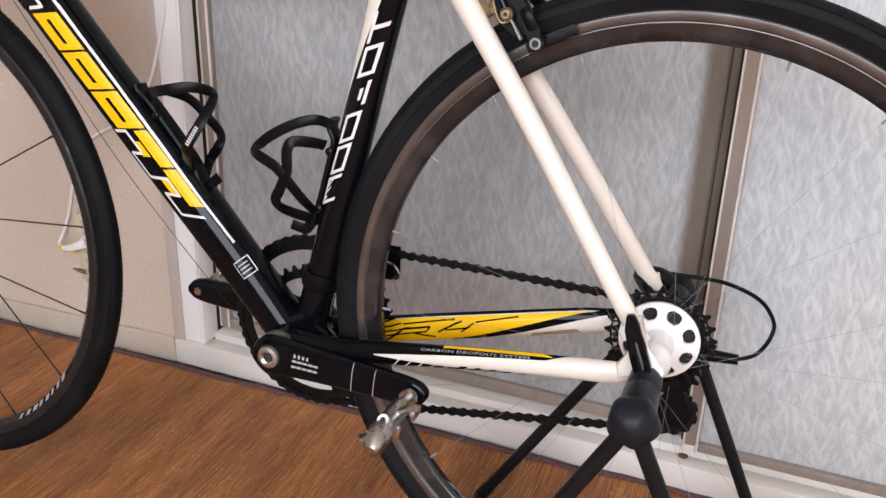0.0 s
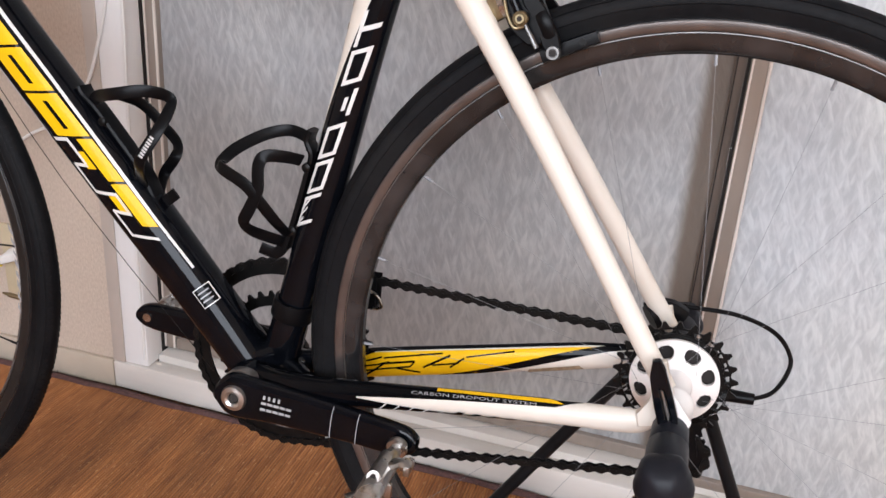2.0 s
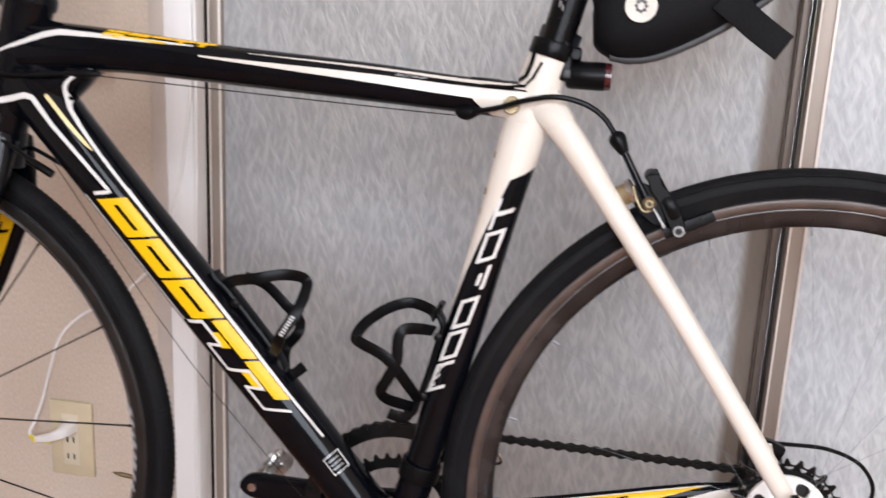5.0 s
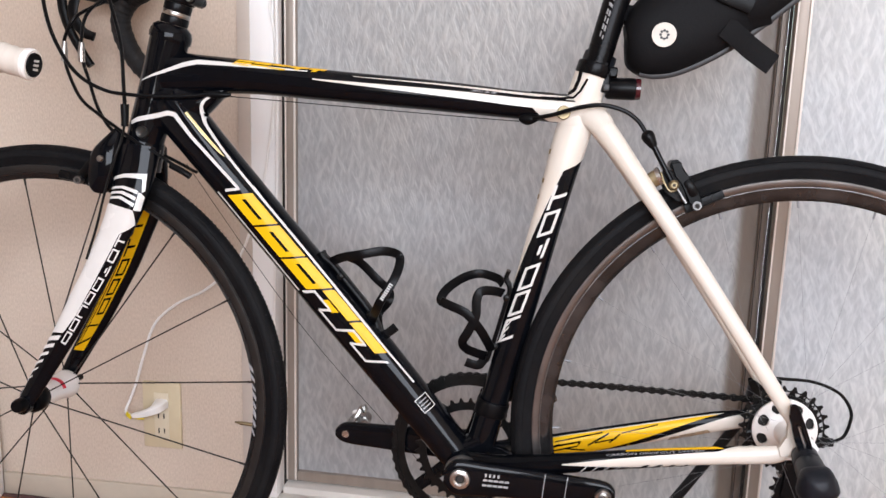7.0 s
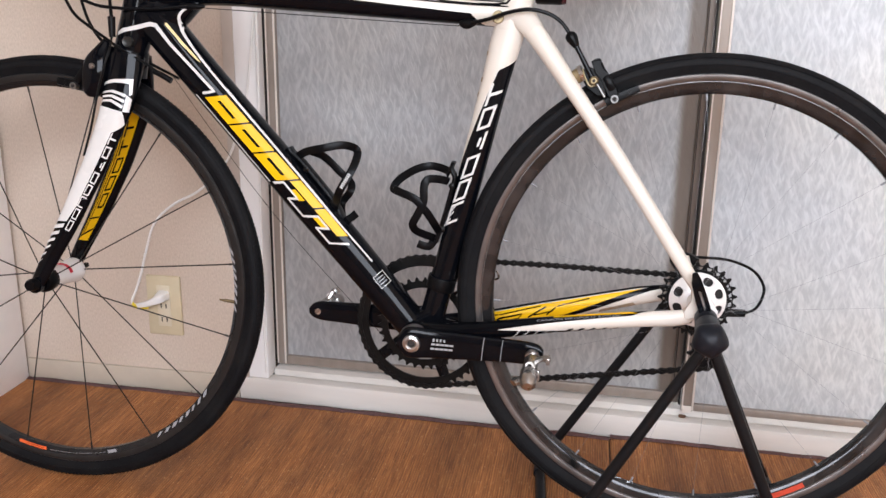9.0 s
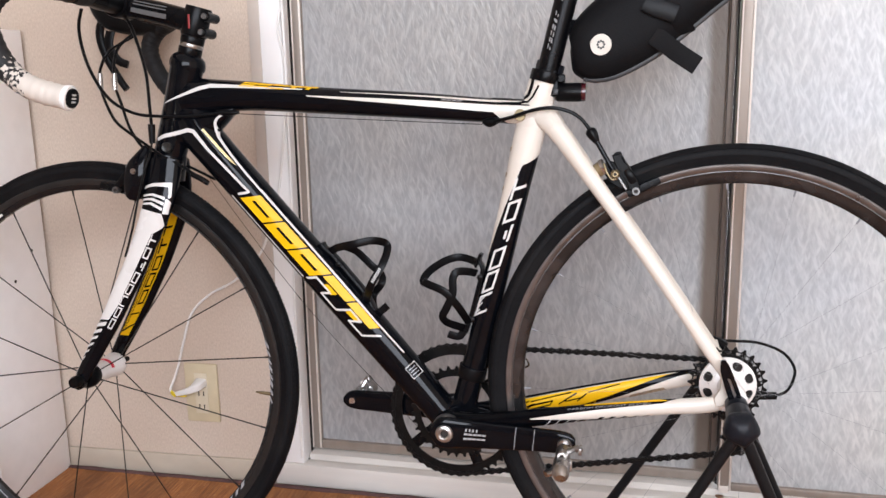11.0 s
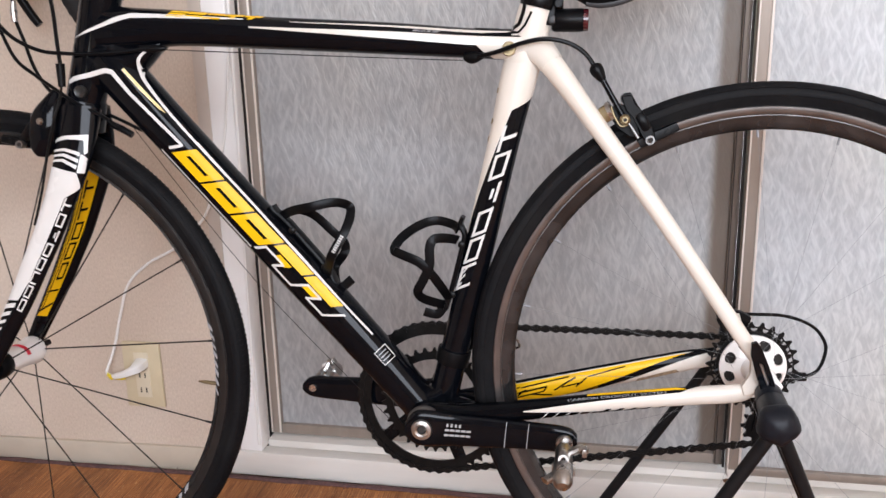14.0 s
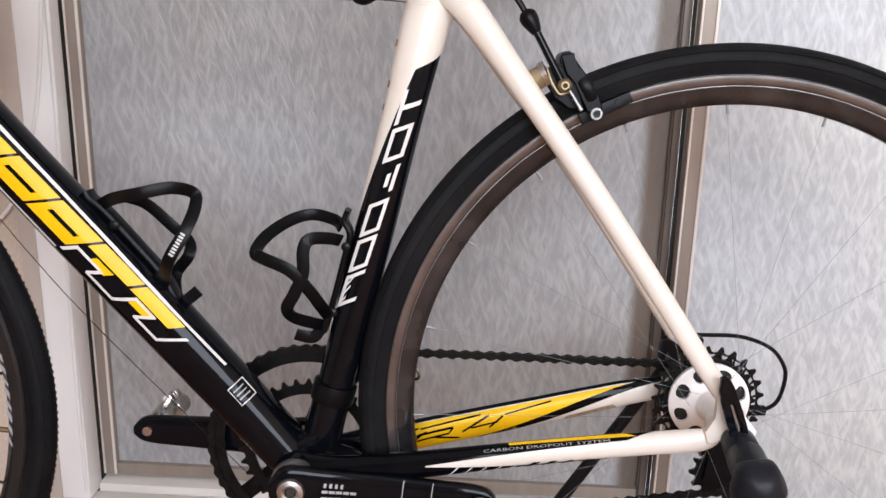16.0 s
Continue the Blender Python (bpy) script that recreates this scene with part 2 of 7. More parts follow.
RUBBER = mat("tyre_rubber", (0.0048, 0.0049, 0.0058), 0.6, vary=0.3, scale=160, bump=0.35, stain=(0.018, 0.017, 0.016), stain_scale=14, stain_amount=0.4, spec=0.12)
SOFT_RUBBER = mat("stand_rubber", (0.009, 0.010, 0.014), 0.45, vary=0.2, scale=70, bump=0.1, spec=0.2)
PLASTIC = mat("black_plastic", (0.0030, 0.0030, 0.0036), 0.34, vary=0.2, scale=60, bump=0.05, spec=0.13)
MATT_BLACK = mat("matt_black_tube", (0.008, 0.008, 0.009), 0.36, vary=0.2, scale=60, spec=0.18)
CARBON = mat("black_anodised", (0.0035, 0.0035, 0.0042), 0.28, metal=0.1, vary=0.25, scale=80, spec=0.13)
STEEL = mat("bright_steel", (0.46, 0.44, 0.42), 0.28, metal=1.0, vary=0.2, scale=90, stain=(0.22, 0.20, 0.18), stain_scale=40, stain_amount=0.7)
DARK_STEEL = mat("oiled_dark_steel", (0.0065, 0.0062, 0.0062), 0.32, metal=0.25, vary=0.35, scale=120, stain=(0.014, 0.0125, 0.011), stain_scale=40, spec=0.18)
BOLT = mat("dull_bolt_steel", (0.20, 0.195, 0.19), 0.36, metal=0.9, vary=0.2, scale=80)
BRASS = mat("dull_brass", (0.26, 0.205, 0.12), 0.42, metal=0.9, vary=0.2, scale=60)
RIM_DARK = mat("dark_rim_metal", (0.028, 0.027, 0.027), 0.40, metal=0.6, vary=0.25, scale=30, stain=(0.05, 0.045, 0.04), stain_scale=12)
RIM_GREY = mat("worn_rim_metal", (0.150, 0.136, 0.131), 0.30, metal=0.9, vary=0.25, scale=30, spread=(1, 1, 1), stain=(0.10, 0.085, 0.075), stain_scale=12)
RIM_BLACK = mat("black_rim", (0.012, 0.012, 0.013), 0.25, vary=0.2, coat=0.4, spec=0.18)
RIM_BRIGHT = mat("glossy_black_rim_face", (0.034, 0.033, 0.034), 0.15, metal=0.55, vary=0.6, scale=30, coat=0.3, rough_vary=0.06, spec=0.4)
SPOKE = mat("black_spoke", (0.03, 0.027, 0.025), 0.4, metal=0.5, vary=0.2, spec=0.18)
SILVER_SPOKE = mat("steel_spoke", (0.24, 0.24, 0.25), 0.55, metal=0.2, vary=0.1)
HUB_WHITE = mat("white_hub_shell", (0.82, 0.80, 0.78), 0.3, coat=0.4, vary=0.03)
RED = mat("red_print", (0.62, 0.02, 0.05), 0.35, vary=0.1)
ORANGE = mat("orange_sticker", (0.80, 0.13, 0.03), 0.45, vary=0.08)
TAPE = speckled_tape()
TAPE_BLACK = mat("black_bar_tape", (0.018, 0.018, 0.019), 0.6, vary=0.2, scale=300, bump=0.3, spec=0.18)
FLOOR = woven_mat()
GLASS = frosted_glass()
GLASS_EDGE = frosted_glass("frosted_glass_painted_stile_blur", (0.770, 0.788))
PAPER = wallpaper()
WHITE_WOOD = mat("white_painted_wood", (0.70, 0.66, 0.61), 0.45, vary=0.05, scale=50, spread=(0.12, 1, 1), bump=0.15, stain=(0.60, 0.52, 0.44), stain_scale=5, stain_amount=0.4)
JAMB_WHITE = mat("white_door_casing", (0.86, 0.845, 0.83), 0.42, vary=0.03, scale=40, spread=(1, 1, 0.15), bump=0.1, stain=(0.66, 0.60, 0.54), stain_scale=4, stain_amount=0.3)
SKIRTING = mat("cream_skirting", (0.50, 0.43, 0.345), 0.4, vary=0.05, scale=30, stain=(0.48, 0.40, 0.31), stain_scale=6)
TAUPE = mat("taupe_door_frame", (0.33, 0.28, 0.24), 0.42, metal=0.35, vary=0.08, scale=60, spread=(1, 1, 0.1), stain=(0.18, 0.15, 0.125), stain_scale=7)
DARK_TAUPE = mat("dark_brown_door_frame", (0.17, 0.138, 0.115), 0.4, metal=0.3, vary=0.1, scale=60, spread=(1, 1, 0.1))
TAUPE_LIGHT = mat("bare_metal_edge", (0.74, 0.68, 0.62), 0.36, metal=0.15, vary=0.08, scale=60, spread=(1, 1, 0.1))
# shade inside gaps, grooves and sockets put into one dark colour
GAP_DARK = mat("dark_recess_shade", (0.03, 0.026, 0.024), 0.7, vary=0.2, spec=0.18)
SHELF_WHITE = mat("white_laminate", (0.92, 0.905, 0.90), 0.4, vary=0.02, stain=(0.84, 0.81, 0.79), stain_scale=3, stain_amount=0.3)
OUTLET = mat("yellowed_plastic", (0.58, 0.49, 0.33), 0.42, vary=0.04, stain=(0.5, 0.4, 0.26), stain_scale=12)
CORD_WHITE = mat("white_cord", (0.80, 0.78, 0.75), 0.45, vary=0.03)
CEILING = mat("white_ceiling", (0.8, 0.78, 0.75), 0.8, vary=0.04)
CLOTH = mat("black_nylon", (0.0046, 0.0047, 0.0056), 0.62, vary=0.25, scale=500, bump=0.3, stain=(0.007, 0.007, 0.008), stain_scale=18, spec=0.12)
TRIM_GREY = mat("dark_grey_trim", (0.018, 0.018, 0.020), 0.5, vary=0.1)


# ---- building tools ----
def part(name, bm, material, parent=None, label="", smooth=True):
    if isinstance(bm, list):
        return [part(name, b, material, parent, label, smooth) for b in bm]
    me = bpy.data.meshes.new(name)
    bmesh.ops.recalc_face_normals(bm, faces=bm.faces)
    bm.to_mesh(me)
    bm.free()
    me.materials.append(material)
    if smooth:
        me.shade_smooth()
        for p in me.polygons:
            p.use_smooth = True
        me.set_sharp_from_angle(angle=radians(38))
    ob = new(name, me)
    if parent:
        ob.parent = parent
    if label:
        ob["label"] = label
    return ob


def thing(name, label, category, group="", kind="", m=None):
    ob = tagged(new(name), label, category, group, kind)
    ob.empty_display_size = 0.05
    if m is not None:
        ob.matrix_world = m
    return ob


def box(bm, lo, hi, bevel=0.0):
    g = bmesh.ops.create_cube(bm, size=1)
    vs = g["verts"]
    for v in vs:
        v.co = Vector([lo[k] + (v.co[k] + 0.5) * (hi[k] - lo[k]) for k in range(3)])
    if bevel:
        es = list({e for v in vs for e in v.link_edges})
        bmesh.ops.bevel(bm, geom=es, offset=bevel, segments=2, affect="EDGES", profile=0.5)
    return bm


def boxes(*pairs, bevel=0.0):
    bm = bmesh.new()
    for lo, hi in pairs:
        box(bm, lo, hi, bevel)
    return bm


def smooth_path(pts, n=6):
    """Points along a Catmull-Rom curve through pts; each may carry more numbers than three."""
    p = [Vector(q) if len(q) <= 3 else np.array(q, float) for q in pts]
    p = [np.array(q, float) for q in p]
    out = []
    for i in range(len(p) - 1):
        a, b, c, d = p[max(i - 1, 0)], p[i], p[i + 1], p[min(i + 2, len(p) - 1)]
        for k in range(n):
            t = k / n
            out.append(0.5 * (2 * b + (c - a) * t + (2 * a - 5 * b + 4 * c - d) * t * t + (3 * b - a - 3 * c + d) * t ** 3))
    out.append(p[-1])
    return out


def frames_on(path, side=Vector((0, 1, 0))):
    out = []
    for i, q in enumerate(path):
        a, b = Vector(path[max(i - 1, 0)][:3]), Vector(path[min(i + 1, len(path) - 1)][:3])
        t = (b - a).normalized()
        s = (side - side.dot(t) * t)
        s = s.normalized() if s.length > 1e-4 else t.orthogonal().normalized()
        out.append((Vector(q[:3]), t, s, s.cross(t)))
    return out


def loft(path, sizes, seg=20, power=2.0, side=Vector((0, 1, 0)), cap=True, bm=None):
    """A skin along path; sizes: (half-height in the plane, half-width sideways) for each point, or one for all."""
    bm = bm or bmesh.new()
    rings = []
    for i, (o, t, s, n) in enumerate(frames_on(path, side)):
        a, w = sizes[i] if isinstance(sizes, list) else sizes
        ring = []
        for k in range(seg):
            th = 2 * math.pi * k / seg
            cx, sx = math.cos(th), math.sin(th)
            cx = math.copysign(abs(cx) ** (2 / power), cx)
            sx = math.copysign(abs(sx) ** (2 / power), sx)
            ring.append(bm.verts.new(o + n * (a * sx) + s * (w * cx)))
        rings.append(ring)
    for r0, r1 in zip(rings, rings[1:]):
        for k in range(seg):
            bm.faces.new((r0[k], r0[(k + 1) % seg], r1[(k + 1) % seg], r1[k]))
    if cap:
        bm.faces.new(rings[0])
        bm.faces.new(list(reversed(rings[-1])))
    return bm


def wire(pts, r, n=6, seg=8, bm=None, side=Vector((0.3, 1, 0.2))):
    path = smooth_path(pts, n) if n > 1 else [np.array(q, float) for q in pts]
    return loft(path, (r, r), seg, bm=bm, side=side)


def ribbon(pts, half, thick, n=6, bm=None, side=Vector((0, 1, 0)), seg=10):
    """A flat strap along pts: half its width (in the plane across side) and half its thickness along side."""
    return loft(smooth_path(pts, n), (half, thick), seg, 4.0, side, bm=bm)


def lathe(profile, seg=32, bm=None, centre=(0, 0, 0), m=None):
    """Turn (radius, y) pairs about the y axis; a closed profile gives a ring."""
    bm = bm or bmesh.new()
    m = m or Matrix.Translation(centre)
    rings = []
    for r, y in profile:
        if r < 1e-6:
            rings.append([bm.verts.new(m @ Vector((0, y, 0)))])
        else:
            rings.append([bm.verts.new(m @ Vector((r * math.cos(2 * math.pi * k / seg), y, r * math.sin(2 * math.pi * k / seg)))) for k in range(seg)])
    for a, b in zip(rings, rings[1:]):
        for k in range(seg):
            if len(a) == 1 and len(b) == 1:
                continue
            if len(a) == 1:
                bm.faces.new((a[0], b[(k + 1) % seg], b[k]))
            elif len(b) == 1:
                bm.faces.new((a[k], a[(k + 1) % seg], b[0]))
            else:
                bm.faces.new((a[k], a[(k + 1) % seg], b[(k + 1) % seg], b[k]))
    return bm


def rod(bm, a, b, r, seg=12, r2=None):
    return loft([np.array(a, float), np.array(b, float)], [(r, r), (r2 or r, r2 or r)], seg, bm=bm, side=Vector((0.31, 0.9, 0.2)))


def ball(bm, c, r, scale=(1, 1, 1), seg=16):
    g = bmesh.ops.create_uvsphere(bm, u_segments=seg, v_segments=seg // 2 + 1, radius=r)
    for v in g["verts"]:
        v.co = Vector([c[k] + v.co[k] * scale[k] for k in range(3)])
    return bm


def plate(bm, outline, y0, y1, holes=()):
    """A flat plate with an outline of (x, z), between two depths y0 and y1."""
    lo = [bm.verts.new((x, y0, z)) for x, z in outline]
    hi = [bm.verts.new((x, y1, z)) for x, z in outline]
    n = len(lo)
    for k in range(n):
        bm.faces.new((lo[k], lo[(k + 1) % n], hi[(k + 1) % n], hi[k]))
    bm.faces.new(lo)
    bm.faces.new(list(reversed(hi)))
    return bm


class Tube:
    """A frame tube, kept so that prints can be laid on its near or far side."""

    def __init__(self, stations, n=5, power=2.0, seg=24):
        p = smooth_path([(*s,) for s in stations], n)
        self.path = [q[:3] for q in p]
        self.sizes = [(float(q[3]), float(q[4])) for q in p]
        self.power, self.seg = power, seg
        self.fr = frames_on(self.path)
        d = [0.0]
        for a, b in zip(self.path, self.path[1:]):
            d.append(d[-1] + float(np.linalg.norm(b - a)))
        self.len = [x / d[-1] for x in d]

    def mesh(self, bm=None):
        return loft(self.path, self.sizes, self.seg, self.power, bm=bm)

    def at(self, u, v, off=0.0006, near=-1):
        """The place at u (0 to 1 along) and v (-1 low edge to 1 upper edge) on the near side, just proud of the skin."""
        u = min(max(u, 0.0), 1.0)
        i = min(max(int(np.searchsorted(self.len, u)) - 1, 0), len(self.len) - 2)
        f = (u - self.len[i]) / (self.len[i + 1] - self.len[i])
        (o, t, s, n), (o2, t2, s2, n2) = self.fr[i], self.fr[i + 1]
        o, s, n = o.lerp(o2, f), s.lerp(s2, f).normalized(), n.lerp(n2, f).normalized()
        a = self.sizes[i][0] * (1 - f) + self.sizes[i + 1][0] * f + off
        w = self.sizes[i][1] * (1 - f) + self.sizes[i + 1][1] * f + off
        vv = min(abs(v), 1.0)
        wide = w * max(0.0, 1 - vv ** self.power) ** (1 / self.power)
        return o + n * (a * v * self.up) + s * (near * wide)

    @property
    def up(self):
        # n = side x tangent; make v = 1 the upper edge
        return 1.0 if self.fr[len(self.fr) // 2][3].z > 0 else -1.0

    def quads(self, shapes, off=0.0006, near=-1, nu=8, nv=4):
        """Prints, one mesh each: a shape is four (u, v) corners, in order round it."""
        made = []
        lat = lambda v: math.asin(min(max(v, -1.0), 1.0))
        for (a, b, c, d) in shapes:
            bm = bmesh.new()
            made.append(bm)
            grid = []
            la, lb, lc, ld = (lat(q[1]) for q in (a, b, c, d))
            nv = max(1, math.ceil(max(abs(la - ld), abs(lb - lc)) / 0.2))
            for i in range(nu + 1):
                row = []
                for j in range(nv + 1):
                    s, t = i / nu, j / nv
                    u = (1 - s) * (1 - t) * a[0] + s * (1 - t) * b[0] + s * t * c[0] + (1 - s) * t * d[0]
                    v = math.sin((1 - s) * (1 - t) * la + s * (1 - t) * lb + s * t * lc + (1 - s) * t * ld)
                    row.append(bm.verts.new(self.at(u, v, off, near)))
                grid.append(row)
            for i in range(nu):
                for j in range(nv):
                    bm.faces.new((grid[i][j], grid[i + 1][j], grid[i + 1][j + 1], grid[i][j + 1]))
        return made


def stroke(u0, v0, u1, v1, du=0.0, dv=0.0):
    """A bar between two (u, v) points: du thick along, dv thick across."""
    return ((u0 - du, v0 - dv), (u1 - du, v1 - dv), (u1 + du, v1 + dv), (u0 + du, v0 + dv))



# plain angular shapes standing in for makers' marks, as strokes in a unit cell
GLYPHS = {
    "a": ((0, 0, 1, 0.27), (0, 0.365, 1, 0.635), (0, 0.73, 1, 1)),
    "b": ((0, 0, 1, 0.41), (0, 0.59, 1, 1)),
    "o": ((0, 0, 1, 0.42), (0, 0.57, 1, 1), (0, 0.42, 0.17, 0.57), (0.83, 0.42, 1, 0.57)),
    "r": ((0, 0, 1, 0.20), (0, 0.80, 1, 1), (0, 0.20, 0.13, 0.80), (0.87, 0.20, 1, 0.80)),
    "n": ((0, 0.80, 1, 1), (0, 0, 0.13, 0.80), (0.87, 0, 1, 0.80)),
    "j": ((0.1, 0, 0.9, 0.20), (0.3, 0.34, 0.7, 0.54)),
    "h": ((0, 0.56, 1, 1), (0.30, 0.20, 0.72, 0.49)),
    "k": ((0, 0.80, 1, 1), (0.40, 0, 0.55, 0.80)),
    "c": ((0, 0, 1, 0.30), (0, 0.70, 1, 1)),
    "d": ((0, 0.68, 1, 1), (0.34, 0.30, 0.64, 0.68)),
    "i": ((0.2, 0, 0.8, 1),),
    "l": ((0, 0, 0.7, 0.30), (0, 0.70, 1, 1)),
}


def band(cells, p00, p10, p11, p01, gap=0.06):
    """Strokes of a row of cells, laid in the four-cornered field p00 (start, low) to p11 (end, high)."""
    n = len(cells)

    def at(s, t):
        return tuple((1 - s) * (1 - t) * p00[k] + s * (1 - t) * p10[k] + s * t * p11[k] + (1 - s) * t * p01[k] for k in (0, 1))

    out = []
    for i, c in enumerate(cells):
        for s0, t0, s1, t1 in GLYPHS[c]:
            f = lambda s: (i + gap / 2 + s * (1 - gap)) / n
            out.append((at(f(s0), t0), at(f(s1), t0), at(f(s1), t1), at(f(s0), t1)))
    return out


def line_on(tree, pts, width, off=0.0007, step=0.004, curved=False):
    """A painted line of x, z points laid from the near side on to a skin; width may change along it."""
    bm = bmesh.new()
    W = width if isinstance(width, (list, tuple)) else [width] * len(pts)
    if curved:
        fine = smooth_path([(x, 0, z, w) for (x, z), w in zip(pts, W)], 6)
        pts, W = [(q[0], q[2]) for q in fine], [float(q[3]) for q in fine]
    P = [Vector((x, 0, z)) for x, z in pts]
    rows = []
    for i, (a, b) in enumerate(zip(P, P[1:])):
        n = max(1, math.ceil((b - a).length / step))
        for k in range(n + (i == len(P) - 2)):
            f = k / n
            q = a.lerp(b, f)
            t = (b - a).normalized()
            if k == 0 and i:
                t = (t + (a - P[i - 1]).normalized()).normalized()
            w = (W[i] * (1 - f) + W[i + 1] * f) / 2
            s = Vector((-t.z, 0, t.x)) * w
            row = []
            for j in range(5):
                o = q + s * (j / 2 - 1)
                hit, nor, _, _ = tree.ray_cast(Vector((o.x, -0.2, o.z)), Vector((0, 1, 0)))
                row.append(bm.verts.new(hit + (nor if nor.y < 0 else -nor) * off) if hit else None)
            rows.append(row)
    for _ in range(6 if curved else 0):
        for j in range(5):
            for r0, r1, r2 in zip(rows, rows[1:], rows[2:]):
                if r0[j] and r1[j] and r2[j]:
                    r1[j].co.y = min(r1[j].co.y, (r0[j].co.y + r2[j].co.y) / 2)
    for r, q in zip(rows, rows[1:]):
        for j in range(4):
            four = (r[j], r[j + 1], q[j + 1], q[j])
            if all(four) and max(v.co.y for v in four) - min(v.co.y for v in four) < 0.008:
                bm.faces.new(four)
    return bm

# ---- the room ----
WALL = pose(-0.40, 0.333, 0, 0, 0, -2.0)


def built(name, bm, material, label, category="", m=None, smooth=True):
    ob = part(name, bm, material, None, label, smooth)
    tagged(ob, label, category or name.split("_")[0], "", "structure")
    if m is not None:
        ob.matrix_world = m
    return ob


built("floor", boxes(((-2.0, -2.75, -0.06), (2.0, 0.60, -0.008))), mat("dark_floor_boards", (0.16, 0.085, 0.045), 0.5, vary=0.2, scale=30, spread=(1, 0.06, 1)), "dark wooden floor under the woven mats", "floor")
built("wall_north_west", boxes(((-2.0, 0.335, -0.05), (-0.40, 0.45, 2.45))), PAPER, "beige embossed wallpaper wall beside the sliding door", "wall")
built("wall_north_top", boxes(((-0.02, 0.03, 2.02), (2.45, 0.14, 2.45))), PAPER, "beige wallpaper wall above the sliding door", "wall", WALL)
built("wall_west", boxes(((-2.1, -2.85, -0.05), (-2.0, 0.45, 2.45))), PAPER, "beige wallpaper side wall", "wall")
built("wall_east", boxes(((2.0, -2.85, -0.05), (2.1, 0.60, 2.45))), PAPER, "beige wallpaper side wall", "wall")
built("wall_south", boxes(((-2.0, -2.85, -0.05), (2.0, -2.75, 0.75)), ((-2.0, -2.85, 2.12), (2.0, -2.75, 2.45)), ((-2.0, -2.85, 0.75), (-0.75, -2.75, 2.12)), ((1.85, -2.85, 0.75), (2.0, -2.75, 2.12))), PAPER, "beige wall with a wide window opening", "wall")
built("ceiling", boxes(((-2.1, -2.85, 2.45), (2.1, 0.65, 2.55))), CEILING, "plain white ceiling", "ceiling")
built("baseboard", boxes(((-0.866, 0.3265, -0.004), (-0.414, 0.3348, 0.0425)), bevel=0.002), SKIRTING, "cream painted skirting board below the wallpaper", "skirting")

# door casing, sill and the two sliding panels
casing = built("trim", boxes(((-0.013, -0.002, 0.0418), (0.047, 0.036, 2.02)), bevel=0.003), JAMB_WHITE, "white painted door casing standing on the sill", "door casing", WALL)
# beige edge of the casing, its shade mixed into the strip's colour
part("front_strip", boxes(((-0.0132, -0.0045, 0.042), (0.0080, -0.0024, 2.02)), bevel=0.0008), mat("beige_shaded_edge", (0.52, 0.455, 0.40), 0.45, vary=0.04, stain=(0.44, 0.37, 0.31), stain_scale=5), casing, "beige edge strip of the casing with shade in its colour")
built("trim_top", boxes(((0.047, -0.002, 1.96), (2.4, 0.036, 2.02)), bevel=0.003), JAMB_WHITE, "white painted casing over the sliding door", "door casing", WALL)
# the groove's shade is a solid dark strip set into it
built("trim_recess", boxes(((0.036, 0.037, 0.0), (0.0475, 0.12, 2.0))), GAP_DARK, "dark strip for the shade in the groove between door casing and sliding panel", "door groove", WALL)
sill = built("door_sill", boxes(((-0.0135, -0.0060, -0.004), (2.4, 0.0225, 0.0415)), bevel=0.003), WHITE_WOOD, "worn white painted wooden door sill", "door sill", WALL)
part("sill_step", boxes(((0.0475, 0.0229, -0.004), (2.4, 0.14, 0.0525)), bevel=0.002), WHITE_WOOD, sill)
bm = bmesh.new()
lathe([(0, -0.001), (0.0045, -0.001), (0.0052, 0.0015), (0, 0.0015)], 14, bm, m=Matrix.Translation((0.8255, 0.0, 0.0)) @ Matrix.Translation((0, 0.0155, 0.0425)) @ pose(0, 0, 0, 90) @ Matrix.Diagonal((1.4, 1, 1, 1)))
part("screw_cap", bm, mat("rusty_screw", (0.22, 0.12, 0.07), 0.6, metal=0.4), sill, "rusty screw head")


for x, z, r in ((0.545, 0.020, 0.0018), (0.556, 0.0198, 0.0016), (0.30, 0.026, 0.0016), (1.06, 0.012, 0.0025)):
    bm = lathe([(0, 0.0), (r, 0.0), (r, 0.002), (0, 0.002)], 8, None, (x, -0.0042, z))
    part("nail_mark", bm, bpy.data.materials["rusty_screw"], sill)


